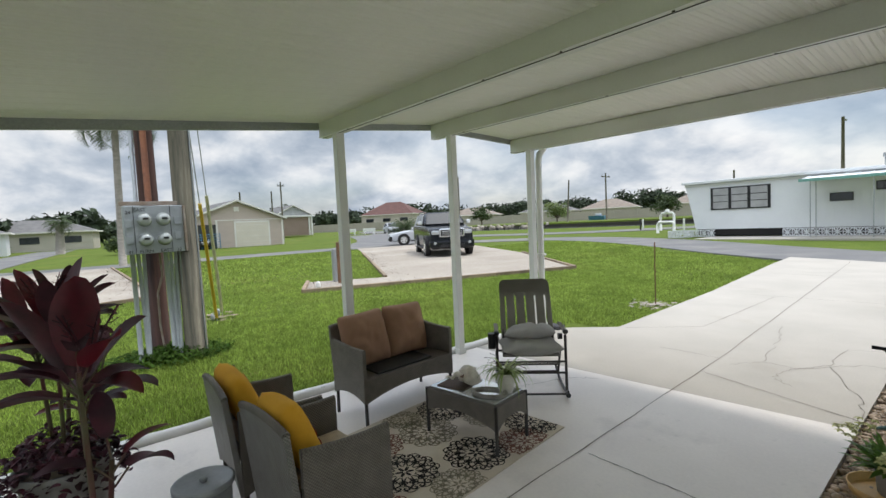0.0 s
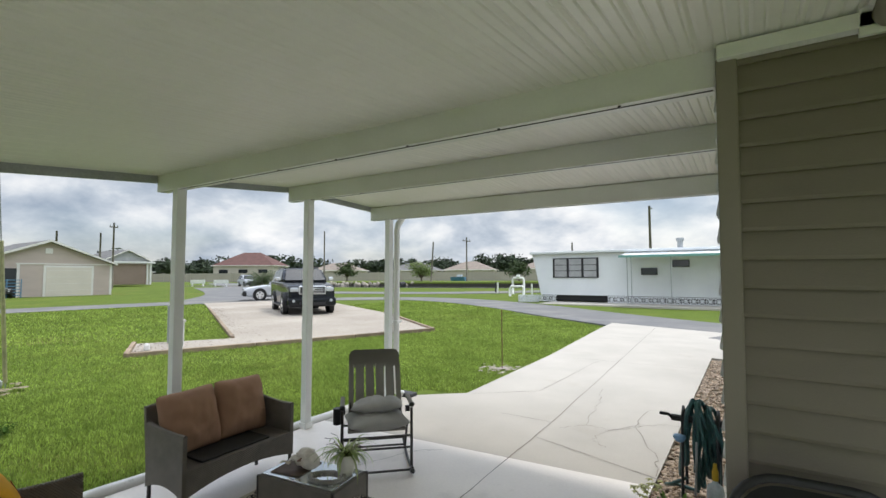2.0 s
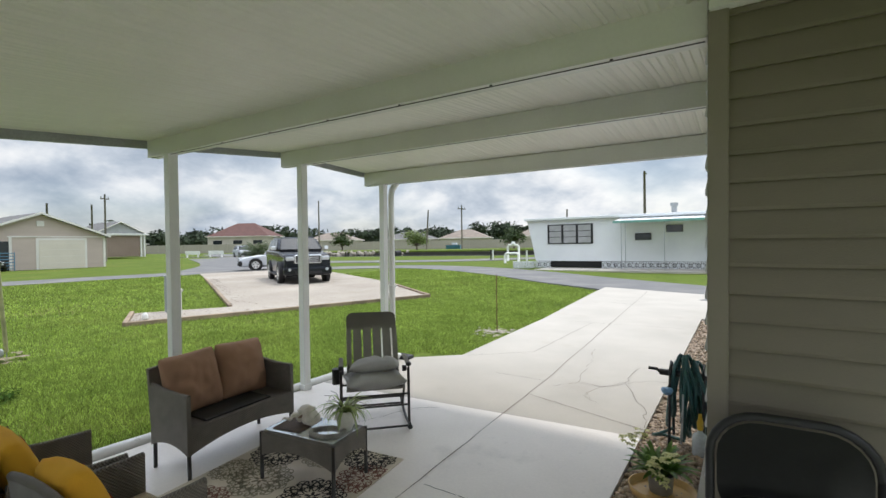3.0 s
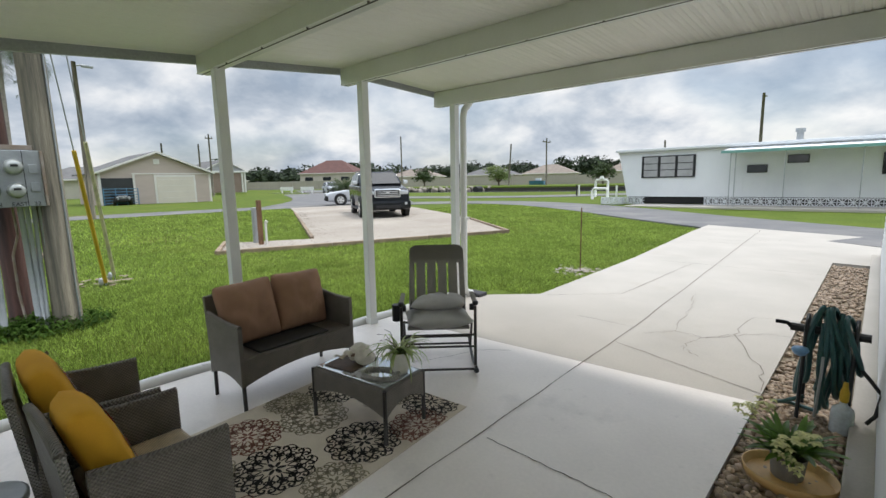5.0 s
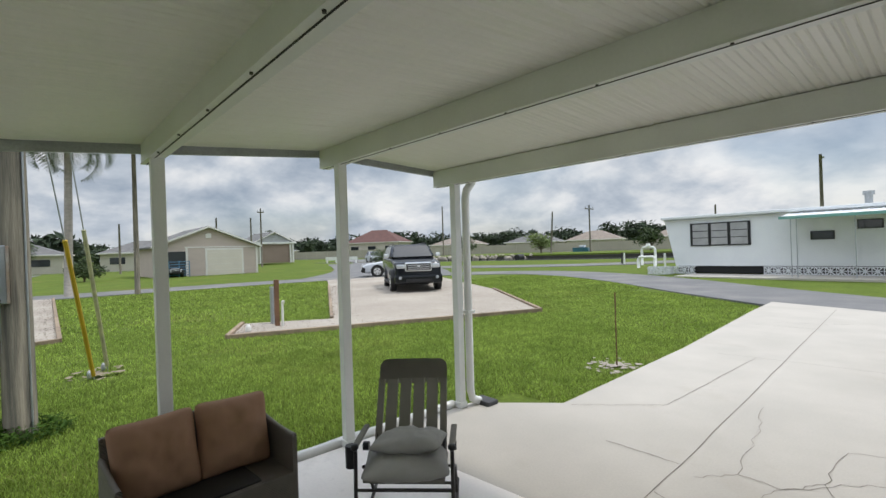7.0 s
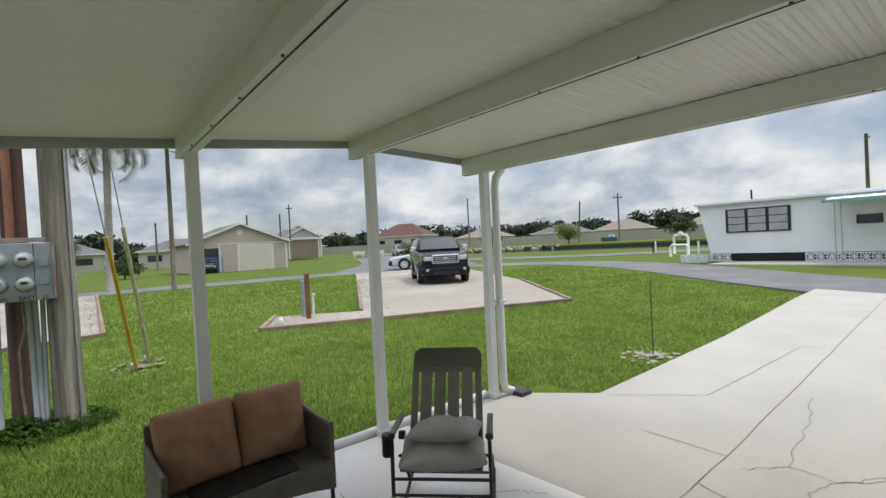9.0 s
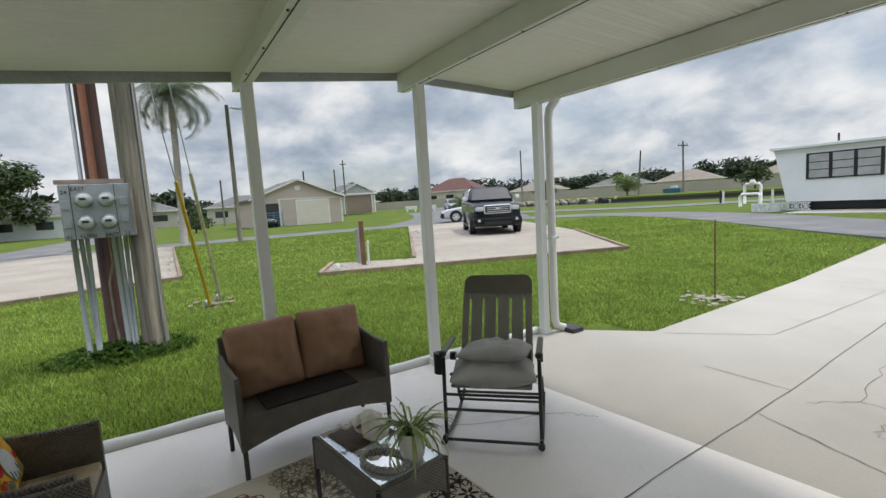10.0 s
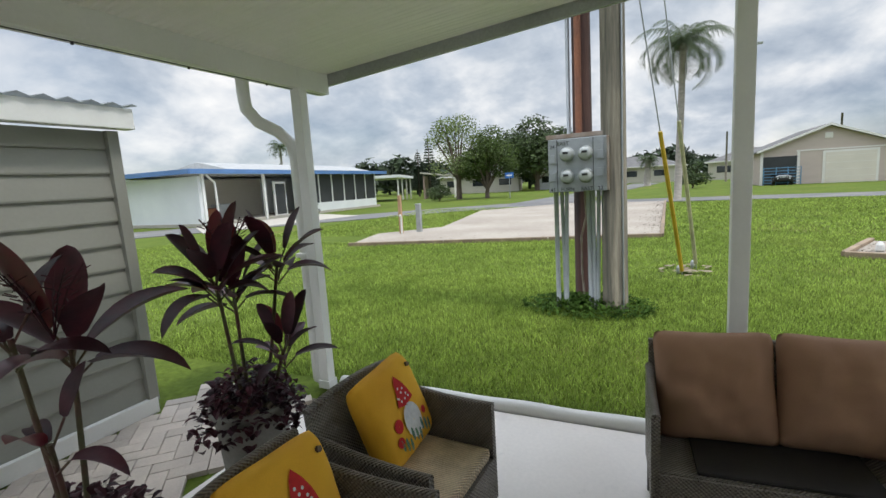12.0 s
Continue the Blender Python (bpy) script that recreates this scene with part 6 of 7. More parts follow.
for i in range(330):
    far = i < 260
    a = radians(random.uniform(84, 182)) if far else radians(random.uniform(178, 235))
    d = random.uniform(170, 240) if far else random.uniform(85, 130)
    x, y = d * math.cos(a), d * math.sin(a)
    if far and noise.noise((math.degrees(a) * 0.16, 3.3, 0.7)) < -0.45:
        continue
    h = random.uniform(5.5, 10.5) * (1.0 if far else 0.75)
    cs = [(Vector((x + random.uniform(-4, 4), y + random.uniform(-4, 4), h * random.uniform(0.3, 0.75))), h * random.uniform(0.25, 0.42)) for k in range(5)]
    leaf_cloud(bm, cs, 260, 1.05)
    tube(bm, [(x, y, 0), (x, y, h * 0.5)], 0.3, 5)
tagged(obj("far_trees", bm, "foliagefar"), "line of dark trees along the horizon", "trees", kind="stuff")


# ---- vehicles ----
def glass_quad(bm, q, s0, s1, t0, t1, off=0.008):
    """A pane on part of a quad given bottom-left, bottom-right, top-right, top-left."""
    a, b, c, d = [Vector(v) for v in q]
    nrm = (b - a).cross(d - a).normalized() * off
    P = lambda s, t: (a * (1 - s) + b * s) * (1 - t) + (d * (1 - s) + c * s) * t + nrm
    vs = [P(s0, t0), P(s1, t0), P(s1, t1), P(s0, t1)]
    lo = [bm.verts.new(v - nrm * 3) for v in vs]
    hi = [bm.verts.new(v) for v in vs]
    bm.faces.new(hi)
    for i in range(4):
        bm.faces.new((lo[i], lo[(i + 1) % 4], hi[(i + 1) % 4], hi[i]))
    bmesh.ops.recalc_face_normals(bm, faces=bm.faces[:])
    return bm


def car(m, L, W, H, paint, label, category, belt, hood, nose, wheel_r, wheelbase, big):
    e = thing("suv" if big else "car", m, label, category, "vehicles")
    hl, hw = L / 2, W / 2
    low = 0.30 if big else 0.24
    prof = [(-hl, low + 0.18), (-hl + 0.12, low), (hl - 0.22, low), (hl, low + 0.16), (hl - 0.02, nose - 0.12), (hl - 0.22, nose), (hl - 1.42, hood), (hl - 1.55, belt), (-hl + 0.10, belt + 0.04), (-hl + 0.02, belt - 0.1)]
    bm = B()
    a, b = [bm.verts.new((x, -hw, z)) for x, z in prof], [bm.verts.new((x, hw, z)) for x, z in prof]
    bm.faces.new(a[::-1]); bm.faces.new(b)
    for i in range(len(prof)):
        j = (i + 1) % len(prof)
        bm.faces.new((a[i], a[j], b[j], b[i]))
    for v in bm.verts:
        if v.co.x > hl - 0.3:
            v.co.y *= 0.90
        if v.co.z > nose - 0.05 and v.co.x > hl - 1.6:
            v.co.y *= 0.93
        if v.co.z < low + 0.05:
            v.co.y *= 0.94
    bmesh.ops.recalc_face_normals(bm, faces=bm.faces[:])
    bmesh.ops.bevel(bm, geom=bm.edges[:], offset=0.12, segments=5, affect="EDGES", profile=0.6)
    part("body", bm, paint, e, smooth=True)
    x0, x1 = -hl + 0.14, hl - 1.50
    xr0, xr1 = -hl + (0.34 if big else 0.75), hl - (2.3 if big else 2.35)
    wb, wt = hw - 0.05, hw - 0.24
    lo = [Vector(v) for v in ((x0, -wb, belt), (x1, -wb, belt), (x1, wb, belt), (x0, wb, belt))]
    hi = [Vector(v) for v in ((xr0, -wt, H), (xr1, -wt, H), (xr1, wt, H), (xr0, wt, H))]
    bm = B()
    vl, vh = [bm.verts.new(v) for v in lo], [bm.verts.new(v) for v in hi]
    bm.faces.new(vh); bm.faces.new(vl[::-1])
    for i in range(4):
        bm.faces.new((vl[i], vl[(i + 1) % 4], vh[(i + 1) % 4], vh[i]))
    bmesh.ops.bevel(bm, geom=bm.edges[:], offset=0.09, segments=4, affect="EDGES")
    part("cabin", bm, paint, e, smooth=True)
    part("windscreen", glass_quad(B(), (lo[1], lo[2], hi[2], hi[1]), 0.06, 0.94, 0.10, 0.90), "carglass", e, "tinted windscreen")
    part("rear_window", glass_quad(B(), (lo[3], lo[0], hi[0], hi[3]), 0.08, 0.92, 0.2, 0.88), "carglass", e)
    for s0, s1 in ((0.04, 0.30), (0.33, 0.60), (0.63, 0.90)):
        part("side_window", glass_quad(B(), (lo[0], lo[1], hi[1], hi[0]), s0, s1, 0.12, 0.86), "carglass", e)
        part("side_window", glass_quad(B(), (lo[2], lo[3], hi[3], hi[2]), 1 - s1, 1 - s0, 0.12, 0.86), "carglass", e)
    for sx in (-1, 1):
        for sy in (-1, 1):
            cx = sx * wheelbase / 2 + (0.05 if big else -0.02)
            part("wheel_arch", tube(B(), [(cx, sy * (hw - 0.16), wheel_r + 0.02), (cx, sy * (hw + 0.004), wheel_r + 0.02)], wheel_r + 0.065, 24), "plasticblack", e)
            w = part("wheel", tube(B(), [(cx, sy * (hw - 0.22), wheel_r), (cx, sy * (hw + 0.012), wheel_r)], wheel_r, 28), "tyre", e, smooth=False)
            part("rim", tube(B(), [(cx, sy * (hw - 0.02), wheel_r), (cx, sy * (hw + 0.018), wheel_r)], wheel_r * 0.66, 24), "chrome", w)
            for k in range(5):
                a = 2 * math.pi * k / 5 + 0.3
                part("spoke_gap", tube(B(), [(cx + wheel_r * 0.42 * math.cos(a), sy * (hw + 0.017), wheel_r + wheel_r * 0.42 * math.sin(a)), (cx + wheel_r * 0.42 * math.cos(a), sy * (hw + 0.021), wheel_r + wheel_r * 0.42 * math.sin(a))], wheel_r * 0.13, 8), "tyre", w)
        part("mirror", box(B(), hl - 1.75, sx * (hw + 0.09), belt + 0.12, 0.14, 0.20, 0.17, 0.04), "chrome" if big else paint, e)
        part("door_handle", box(B(), -0.1, sx * (hw + 0.012), belt - 0.14, 0.2, 0.03, 0.035, 0.01), "chrome" if big else paint, e)
        part("headlight", box(B(), hl - 0.10, sx * (hw - 0.335), nose - 0.18, 0.24, 0.34, 0.17, 0.06), "lamp_lens", e, "clear headlight")
        part("tail_light", box(B(), -hl + 0.05, sx * (hw - 0.13), belt - 0.12, 0.14, 0.18, 0.28, 0.04), "tail", e, "red tail light")
        part("fog_light", tube(B(), [(hl - 0.06, sx * (hw - 0.30), low + 0.28), (hl + 0.09, sx * (hw - 0.30), low + 0.28)], 0.06, 14), "lamp_lens", e)
        part("roof_rail", tube(B(), [(xr0 + 0.15, sx * (wt - 0.06), H + 0.045), (xr1 - 0.2, sx * (wt - 0.06), H + 0.045)], 0.022, 6), "plasticblack" if big else "chrome", e)
        part("side_step", box(B(), 0, sx * (hw - 0.02), low + 0.04, wheelbase - 0.95, 0.14, 0.07, 0.02), "plasticblack", e)
    part("bumper", box(B(), hl - 0.06, 0, low + 0.22, 0.26, W * 0.93, 0.36, 0.10), paint if big else "plasticblack", e)
    part("lower_intake", box(B(), hl + 0.085, 0, low + 0.16, 0.04, W * 0.5, 0.12, 0.01), "plasticblack", e)
    part("grille_frame", box(B(), hl - 0.03, 0, nose - 0.20, 0.16, W * 0.52, 0.36, 0.07), "chrome", e, "chrome grille surround")
    part("grille_recess", box(B(), hl + 0.04, 0, nose - 0.20, 0.03, W * 0.47, 0.27, 0.01), "plasticblack", e)
    for k in range(3):
        part("grille_bar", box(B(), hl + 0.056, 0, nose - 0.285 + 0.075 * k, 0.02, W * 0.41, 0.022, 0.006), "chrome", e)
    part("badge", lathe(B(), [(0.07, 0.0), (0.07, 0.02)], 16, 0, 0, 0, 0.7), "chrome", e).matrix_local = pose(hl + 0.06, 0, nose - 0.17, 90, 0, 90)
    return e


SUV_AT = pose(-12.95, 10.95, 0.03, 0, 0, -31)
car(SUV_AT, 5.3, 2.08, 1.93, "carblack", "black full-size SUV with a chrome grille, parked on the shell pad", "suv", 1.33, 1.31, 1.20, 0.41, 3.1, True)
car(pose(-22.3, 17.2, 0.02, 0, 0, -123), 4.7, 1.86, 1.62, "carwhite", "white crossover car on the road by the pad", "car", 0.98, 1.0, 0.84, 0.36, 2.8, False)
# a grey pickup and a blue boat far off, a golf cart in the garage bay
car(pose(-62, 42, 0, 0, 0, -20), 4.8, 1.9, 1.8, "carwhite", "pale grey van parked by the far wall", "van", 1.05, 1.1, 0.95, 0.36, 2.9, False)
e = thing("boat", pose(-39, 69, 0.3, 0, 0, 15), "small blue boat on a trailer by the far wall", "boat")
part("hull", slabx(B(), [(-0.9, 1.0), (-0.6, 0.3), (0.6, 0.3), (0.9, 1.0)], -1.3, 1.3), "blue", e)
part("cabin", box(B(), 0.2, 0, 1.2, 0.9, 1.0, 0.4, 0.1), "carwhite", e)
part("wheel", tube(B(), [(-0.5, -0.8, 0.0), (-0.5, 0.8, 0.0)], 0.3, 12), "tyre", e)


# ---- buildings ----
def gable_house(m, W, D, eave, apex_y, apex, wall, roof, label, over=0.35, name="house"):
    """A house whose gable faces +x: W along y, D back along -x; apex_y is the ridge's place."""
    e = thing(name, m, label, "house", "houses")
    poly = [(-W / 2, 0), (W / 2, 0), (W / 2, eave), (apex_y, apex), (-W / 2, eave)]
    part("wall", slabx(B(), poly, -D, 0), wall, e)
    for s in (-1, 1):
        edge, lowz = s * (W / 2 + over), eave - (apex - eave) * over / (W / 2 - s * apex_y)
        poly = [(apex_y, apex + 0.02), (edge, lowz + 0.02), (edge, lowz + 0.16), (apex_y, apex + 0.17)]
        part("roof", slabx(B(), poly, -D - over, over), roof, e)
        poly = [(apex_y, apex + 0.0), (edge, lowz + 0.0), (edge, lowz + 0.17), (apex_y, apex + 0.18)]
        part("bargeboard", slabx(B(), poly, over + 0.003, over + 0.06), "gartrim", e)
    return e


G = pose(-44.0, 11.25, 0.0)
e = gable_house(G, 9.0, 8.0, 2.75, -0.05, 4.5, "garwall", "shingle", "beige garage with a gable roof and a cream door", name="garage")
# no bay is hollowed out: a solid dark block gives its shade
part("garage_bay", box(B(), -0.9, -3.2, 1.15, 2.0, 2.3, 2.3, 0.0), "screen", e, "dark block standing in for the shaded open bay")
part("wall", box(B(), 0.02, -4.45, 1.35, 0.10, 0.18, 2.7, 0.0), "gartrim", e)
part("door_surround", box(B(), 0.03, 1.38, 1.25, 0.08, 3.5, 2.62, 0.01), "gartrim", e)
dr = part("garage_door", box(B(), 0.08, 1.38, 1.2, 0.06, 3.15, 2.4, 0.0), "garpanel", e, "cream sectional garage door")
for k in range(4):
    part("door_seam", box(B(), 0.112, 1.38, 0.5 + 0.55 * k, 0.006, 3.1, 0.02, 0.0), "gartrim", dr)
for y in (-1.95, 4.45):
    part("corner_board", box(B(), 0.03, y, 1.35, 0.06, 0.18, 2.7, 0.0), "gartrim", e)
part("vent", box(B(), 0.03, -0.05, 3.75, 0.06, 0.5, 0.45, 0.01), "gartrim", e, "louvred gable vent")
part("roof_band", box(B(), 0.02, 1.2, 2.68, 0.05, 6.6, 0.10, 0.0), "gartrim", e)
e = thing("metal_gate", G @ pose(0.9, -3.2, 0), "dark metal stock gate before the garage bay", "gate")
for k in range(6):
    part("rail", tube(B(), [(0, -1.25, 0.18 + 0.24 * k), (0, 1.25, 0.18 + 0.24 * k)], 0.03, 6), "blue", e)
for y in (-1.25, -0.4, 0.4, 1.25):
    part("upright", tube(B(), [(0, y, 0), (0, y, 1.45)], 0.035, 6), "blue", e)
car(G @ pose(-0.1, -3.15, 0.02), 2.6, 1.4, 1.75, "carblack", "dark golf cart standing in the garage bay", "golf cart", 0.9, 0.9, 0.8, 0.25, 1.7, False)

S2 = pose(-80, 32.4, 0.25)
e = gable_house(S2, 7.6, 9.0, 3.7, 0.0, 5.6, "stucco", "shingle", "small pale house with an open carport under its gable")
part("carport_opening", box(B(), -0.2, 0.2, 1.75, 0.9, 5.2, 3.3, 0.0), "pinkwall", e, "tan recessed carport wall")
for y in (-2.7, 2.9, 3.4):
    part("column", box(B(), 0.4, y, 1.8, 0.22, 0.22, 3.6, 0.02), "white", e)
part("gable_panel", slabx(B(), [(-3.7, 3.8), (3.7, 3.8), (0, 5.5)], 0.02, 0.06), "fascia", e)
part("beam", box(B(), 0.42, 0, 3.7, 0.4, 8.0, 0.3, 0.02), "white", e)


def hip_house(x, y, rz, w, d, eave, apex, wall, roof, label, windows=3):
    e = thing("house", pose(x, y, 0, 0, 0, rz), label, "house", "houses")
    part("wall", box(B(), 0, 0, eave / 2, w, d, eave, 0.0), wall, e)
    bm = B()
    o = 0.5
    lo = [bm.verts.new(v) for v in ((-w / 2 - o, -d / 2 - o, eave), (w / 2 + o, -d / 2 - o, eave), (w / 2 + o, d / 2 + o, eave), (-w / 2 - o, d / 2 + o, eave))]
    r = max(0.3, (w - d) / 2)
    a, b = bm.verts.new((-r, 0, apex)), bm.verts.new((r, 0, apex))
    bm.faces.new(lo[::-1])
    bm.faces.new((lo[0], lo[1], b, a)); bm.faces.new((lo[1], lo[2], b)); bm.faces.new((lo[2], lo[3], a, b)); bm.faces.new((lo[3], lo[0], a))
    part("roof", bm, roof, e)
    for k in range(windows):
        part("window", box(B(), -w / 2 + w * (k + 0.5) / windows, -d / 2, eave * 0.58, w / windows * 0.45, 0.1, eave * 0.36, 0.0), "window", e)
    part("fascia", box(B(), 0, 0, eave - 0.02, w + 2 * o + 0.05, d + 2 * o + 0.05, 0.2, 0.0), "gartrim", e)


# the long perimeter wall and the homes behind it
for k, (p, q) in enumerate((((-150, 62), (-95, 78)), ((-95, 78), (-40, 96)), ((-40, 96), (30, 118)))):
    d = Vector((q[0] - p[0], q[1] - p[1]))
    e = thing("perimeter_wall", pose((p[0] + q[0]) / 2, (p[1] + q[1]) / 2, 0, 0, 0, math.degrees(math.atan2(d.y, d.x))), "long beige panel wall with posts, far across the canal", "wall", kind="structure")
    n = int(d.length / 4.5)
    for i in range(n):
        part("panel", box(B(), -d.length / 2 + d.length * (i + 0.5) / n, 0, 1.2, d.length / n - 0.3, 0.15, 2.4, 0.0), "perimeter", e)
        part("pier", box(B(), -d.length / 2 + d.length * i / n, 0, 1.27, 0.32, 0.3, 2.54, 0.0), "perimeter", e)
for x, y, rz, w, d, ev, ap, wl_, rf, lab in ((-118, 82, 32, 17, 12, 4.6, 8.6, "stucco", "shinglered", "house with a red-brown hip roof and a row of windows"), (-92, 92, 30, 14, 10, 3.0, 5.2, "stucco", "shingletan", "low house with a hip roof behind the wall"),
                                             (-74, 104, 20, 14, 10, 3.0, 5.2, "stucco", "shingle", "low house with a grey hip roof behind the wall"), (-58, 108, 20, 13, 10, 3.0, 5.4, "stucco", "shingletan", "low house with a tan hip roof behind the wall"),
                                             (-40, 116, 18, 13, 10, 3.2, 5.6, "stucco", "shingletan", "low house with a tan hip roof behind the wall"), (-22, 122, 18, 15, 11, 5.6, 8.0, "stucco", "shingle", "two-storey pale house behind the wall"),
                                             (-6, 126, 18, 13, 10, 3.4, 6.0, "stucco", "shinglered", "low house with a red-brown roof behind the wall"), (-150, 60, 30, 14, 10, 3, 5.2, "stucco", "shingle", "low house with a grey roof behind the wall"),
                                             (-86, 14, 80, 13, 9, 2.8, 4.8, "stucco", "shingle", "pale house with a grey roof across the far lawn"), (-92, -4, 80, 15, 9, 2.8, 4.8, "stucco", "shingle", "pale house with a grey roof across the far lawn"),
                                             (-72, -12, 90, 11, 8, 2.6, 4.3, "trailer", "shingle", "pale home with a low roof beyond the palm"), (-68, -26, 100, 12, 7, 2.6, 4.2, "stucco", "shingle", "cream home behind the leafy tree")):
    hip_house(x, y, rz, w, d, ev, ap, wl_, rf, lab)

# canal: dark bank, rocks, water
tagged(obj("water", ribbon(B(), [(-75, 40), (-45, 45.5), (-25, 50), (0, 58), (30, 70)], 5.0, -0.1, 0.022), "water"), "still grey canal water", "water", kind="structure")
tagged(obj("bank", ribbon(B(), [(-52, 47.2), (-38, 50.4), (-24, 54.3), (2, 62), (32, 74)], 1.4, -0.1, 0.42), "bank"), "dark eroded canal bank", "bank", kind="structure")
tagged(obj("meadow", ribbon(B(), [(-60, 56), (-38, 61), (-24, 66), (2, 75), (34, 88)], 21.5, -0.1, 0.6), "grass"), "raised grassy bank beyond the canal", "grass", kind="structure")
random.seed(31)
rk = []
for k in range(4):
    bm = B()
    bmesh.ops.create_icosphere(bm, subdivisions=1, radius=0.36)
    for v in bm.verts:
        v.co *= random.uniform(0.7, 1.2)
    rk.append(obj("rock", bm, "rock"))
    rk[-1].data.name = "rock"
parent = thing("riprap", pose(-45, 46, 0), "heap of pale rocks along the canal bank", "rocks")
for i in range(120):
    o = rk[i] if i < 4 else new("rock", rk[i % 4].data)
    t = random.random()
    o.parent = parent
    o.location = (-8 + 17 * t + random.uniform(-0.4, 0.4), 0.5 + 3.9 * t + random.uniform(-0.9, 0.9), random.uniform(0.05, 0.45))
    o.rotation_euler = (random.uniform(0, 3), random.uniform(0, 3), random.uniform(0, 3))
solid("culvert_pipe", tube(B(), [(-36.2, 49.0, 0.35), (-36.0, 47.6, 0.3)], 0.42, 16), "dark", "dark culvert pipe in the canal bank", "culvert")

# ---- white trailer home ----
TR = pose(0, 23.6, 0)
e = thing("trailer_home", TR, "long white metal trailer home on a lattice skirt", "trailer home")
bm = B()
poly = [(-6.25, 0.42), (14, 0.42), (14, 2.86), (-6.78, 2.86)]
a, b = [bm.verts.new((x, 0, z)) for x, z in poly], [bm.verts.new((x, 3.2, z)) for x, z in poly]
bm.faces.new(a); bm.faces.new(b[::-1])
for i in range(4):
    bm.faces.new((a[i], a[(i + 1) % 4], b[(i + 1) % 4], b[i]))
bmesh.ops.recalc_face_normals(bm, faces=bm.faces[:])
part("body", bm, "trailer", e)
part("roof", box(B(), 3.6, 1.6, 2.93, 21.0, 3.6, 0.14, 0.03), "trailer", e)
part("gutter", box(B(), 3.6, -0.04, 2.78, 20.8, 0.05, 0.05, 0.0), "white", e)
for k in range(48):
    x = -1.0 + 0.3 * k
    if x < 13.5:
        part("batten", box(B(), x, -0.006, 1.55, 0.025, 0.014, 2.2, 0.0), "trailer", e)
win = part("window", box(B(), -4.14, -0.02, 2.01, 2.68, 0.05, 1.16, 0.0), "plasticblack", e, "three-part jalousie window with dark frames")
for k in range(3):
    cx = -5.0 + 0.86 * k
    part("pane", box(B(), cx, -0.05, 2.01, 0.72, 0.02, 1.04, 0.0), "blind", win)
    for j in range(2):
        part("bar", box(B(), cx, -0.064, 1.84 + 0.34 * j, 0.72, 0.012, 0.03, 0.0), "plasticblack", win)
for x0, x1, z0, z1 in ((-0.55, 0.27, 1.58, 1.96), (1.0, 1.8, 1.98, 2.36), (4.2, 5.2, 1.4, 2.3)):
    part("window", box(B(), (x0 + x1) / 2, -0.02, (z0 + z1) / 2, x1 - x0, 0.05, z1 - z0, 0.0), "plasticblack", e)
    part("pane", box(B(), (x0 + x1) / 2, -0.048, (z0 + z1) / 2, x1 - x0 - 0.08, 0.012, z1 - z0 - 0.08, 0.0), "window", e)
# near-black filler puts the crawl space's shade behind the lattice
part("underside", box(B(), 3.6, 1.6, 0.25, 19.6, 2.9, 0.36, 0.0), "dark", e, "near-black filler for the shaded crawl space")
aw = part("awning", slabx(B(), [(0.0, 2.76), (-1.7, 2.54), (-1.7, 2.57), (0.0, 2.79)], -1.3, 13.0), "trailer", e, "white ribbed metal awning")
for k in range(32):
    part("rib", slabx(B(), [(0.0, 2.792), (-1.7, 2.572), (-1.7, 2.60), (0.0, 2.82)], -1.28 + 0.44 * k, -1.22 + 0.44 * k), "trailer", aw)
part("awning_fascia", box(B(), 5.85, -1.725, 2.55, 14.4, 0.05, 0.12, 0.0), "aqua", e, "aqua scalloped awning edge")
for x in (-0.95, -0.75, 1.1, 3.6, 6.5):
    part("awning_post", tube(B(), [(x, -1.65, 0.0), (x, -1.65, 2.53)], 0.02, 6), "galv", e)
part("chimney", tube(B(), [(1.25, 1.5, 2.9), (1.25, 1.5, 3.45)], 0.14, 12), "galv", e)
part("chimney_cap", tube(B(), [(1.25, 1.5, 3.45), (1.25, 1.5, 3.62)], 0.2, 12), "galv", e)
sk = part("skirt", box(B(), -5.75, -0.02, 0.04, 0.05, 0.03, 0.05, 0.0), "white", e, "white ornamental lattice blocks")
blk = None
for k in range(54):
    x = -6.2 + 0.37 * k
    if -5.4 < x < -2.45:
        continue
    if blk is None:
        bm = B()
        for cx, cz, sx, sz, r in ((0, 0.02, 0.37, 0.04, 0), (0, 0.36, 0.37, 0.04, 0), (-0.17, 0.19, 0.03, 0.38, 0), (0, 0.19, 0.045, 0.46, 42), (0, 0.19, 0.045, 0.46, -42), (0, 0.19, 0.035, 0.34, 0), (0, 0.19, 0.34, 0.035, 0)):
            box(bm, 0, 0, 0, sx, 0.05, sz, 0.0, Matrix.Translation((cx, 0, cz)) @ Matrix.Rotation(radians(r), 4, "Y"))
        blk = bpy.data.meshes.new("lattice_block")
        bm.to_mesh(blk); bm.free(); blk.materials.append(M["trailer"])
    o = new("lattice_block", blk)
    o.parent = sk
    o.location = (x, -0.05, 0.02)
tagged(obj("pavement_trailer", box(B(), 4, 22.4, -0.02, 19, 2.3, 0.1, 0.0), "drive"), "concrete strip along the trailer", "pavement", kind="structure")
pl_ = thing("planter_ring", pose(-6.95, 23.3, 0), "round white lattice planter at the trailer's end", "planter")
for k in range(10):
    o = new("lattice_block", blk)
    o.parent, o.matrix_local = pl_, pose(0.58 * math.cos(k * 0.628), 0.58 * math.sin(k * 0.628), 0.0, 0, 0, 36 * k + 90)
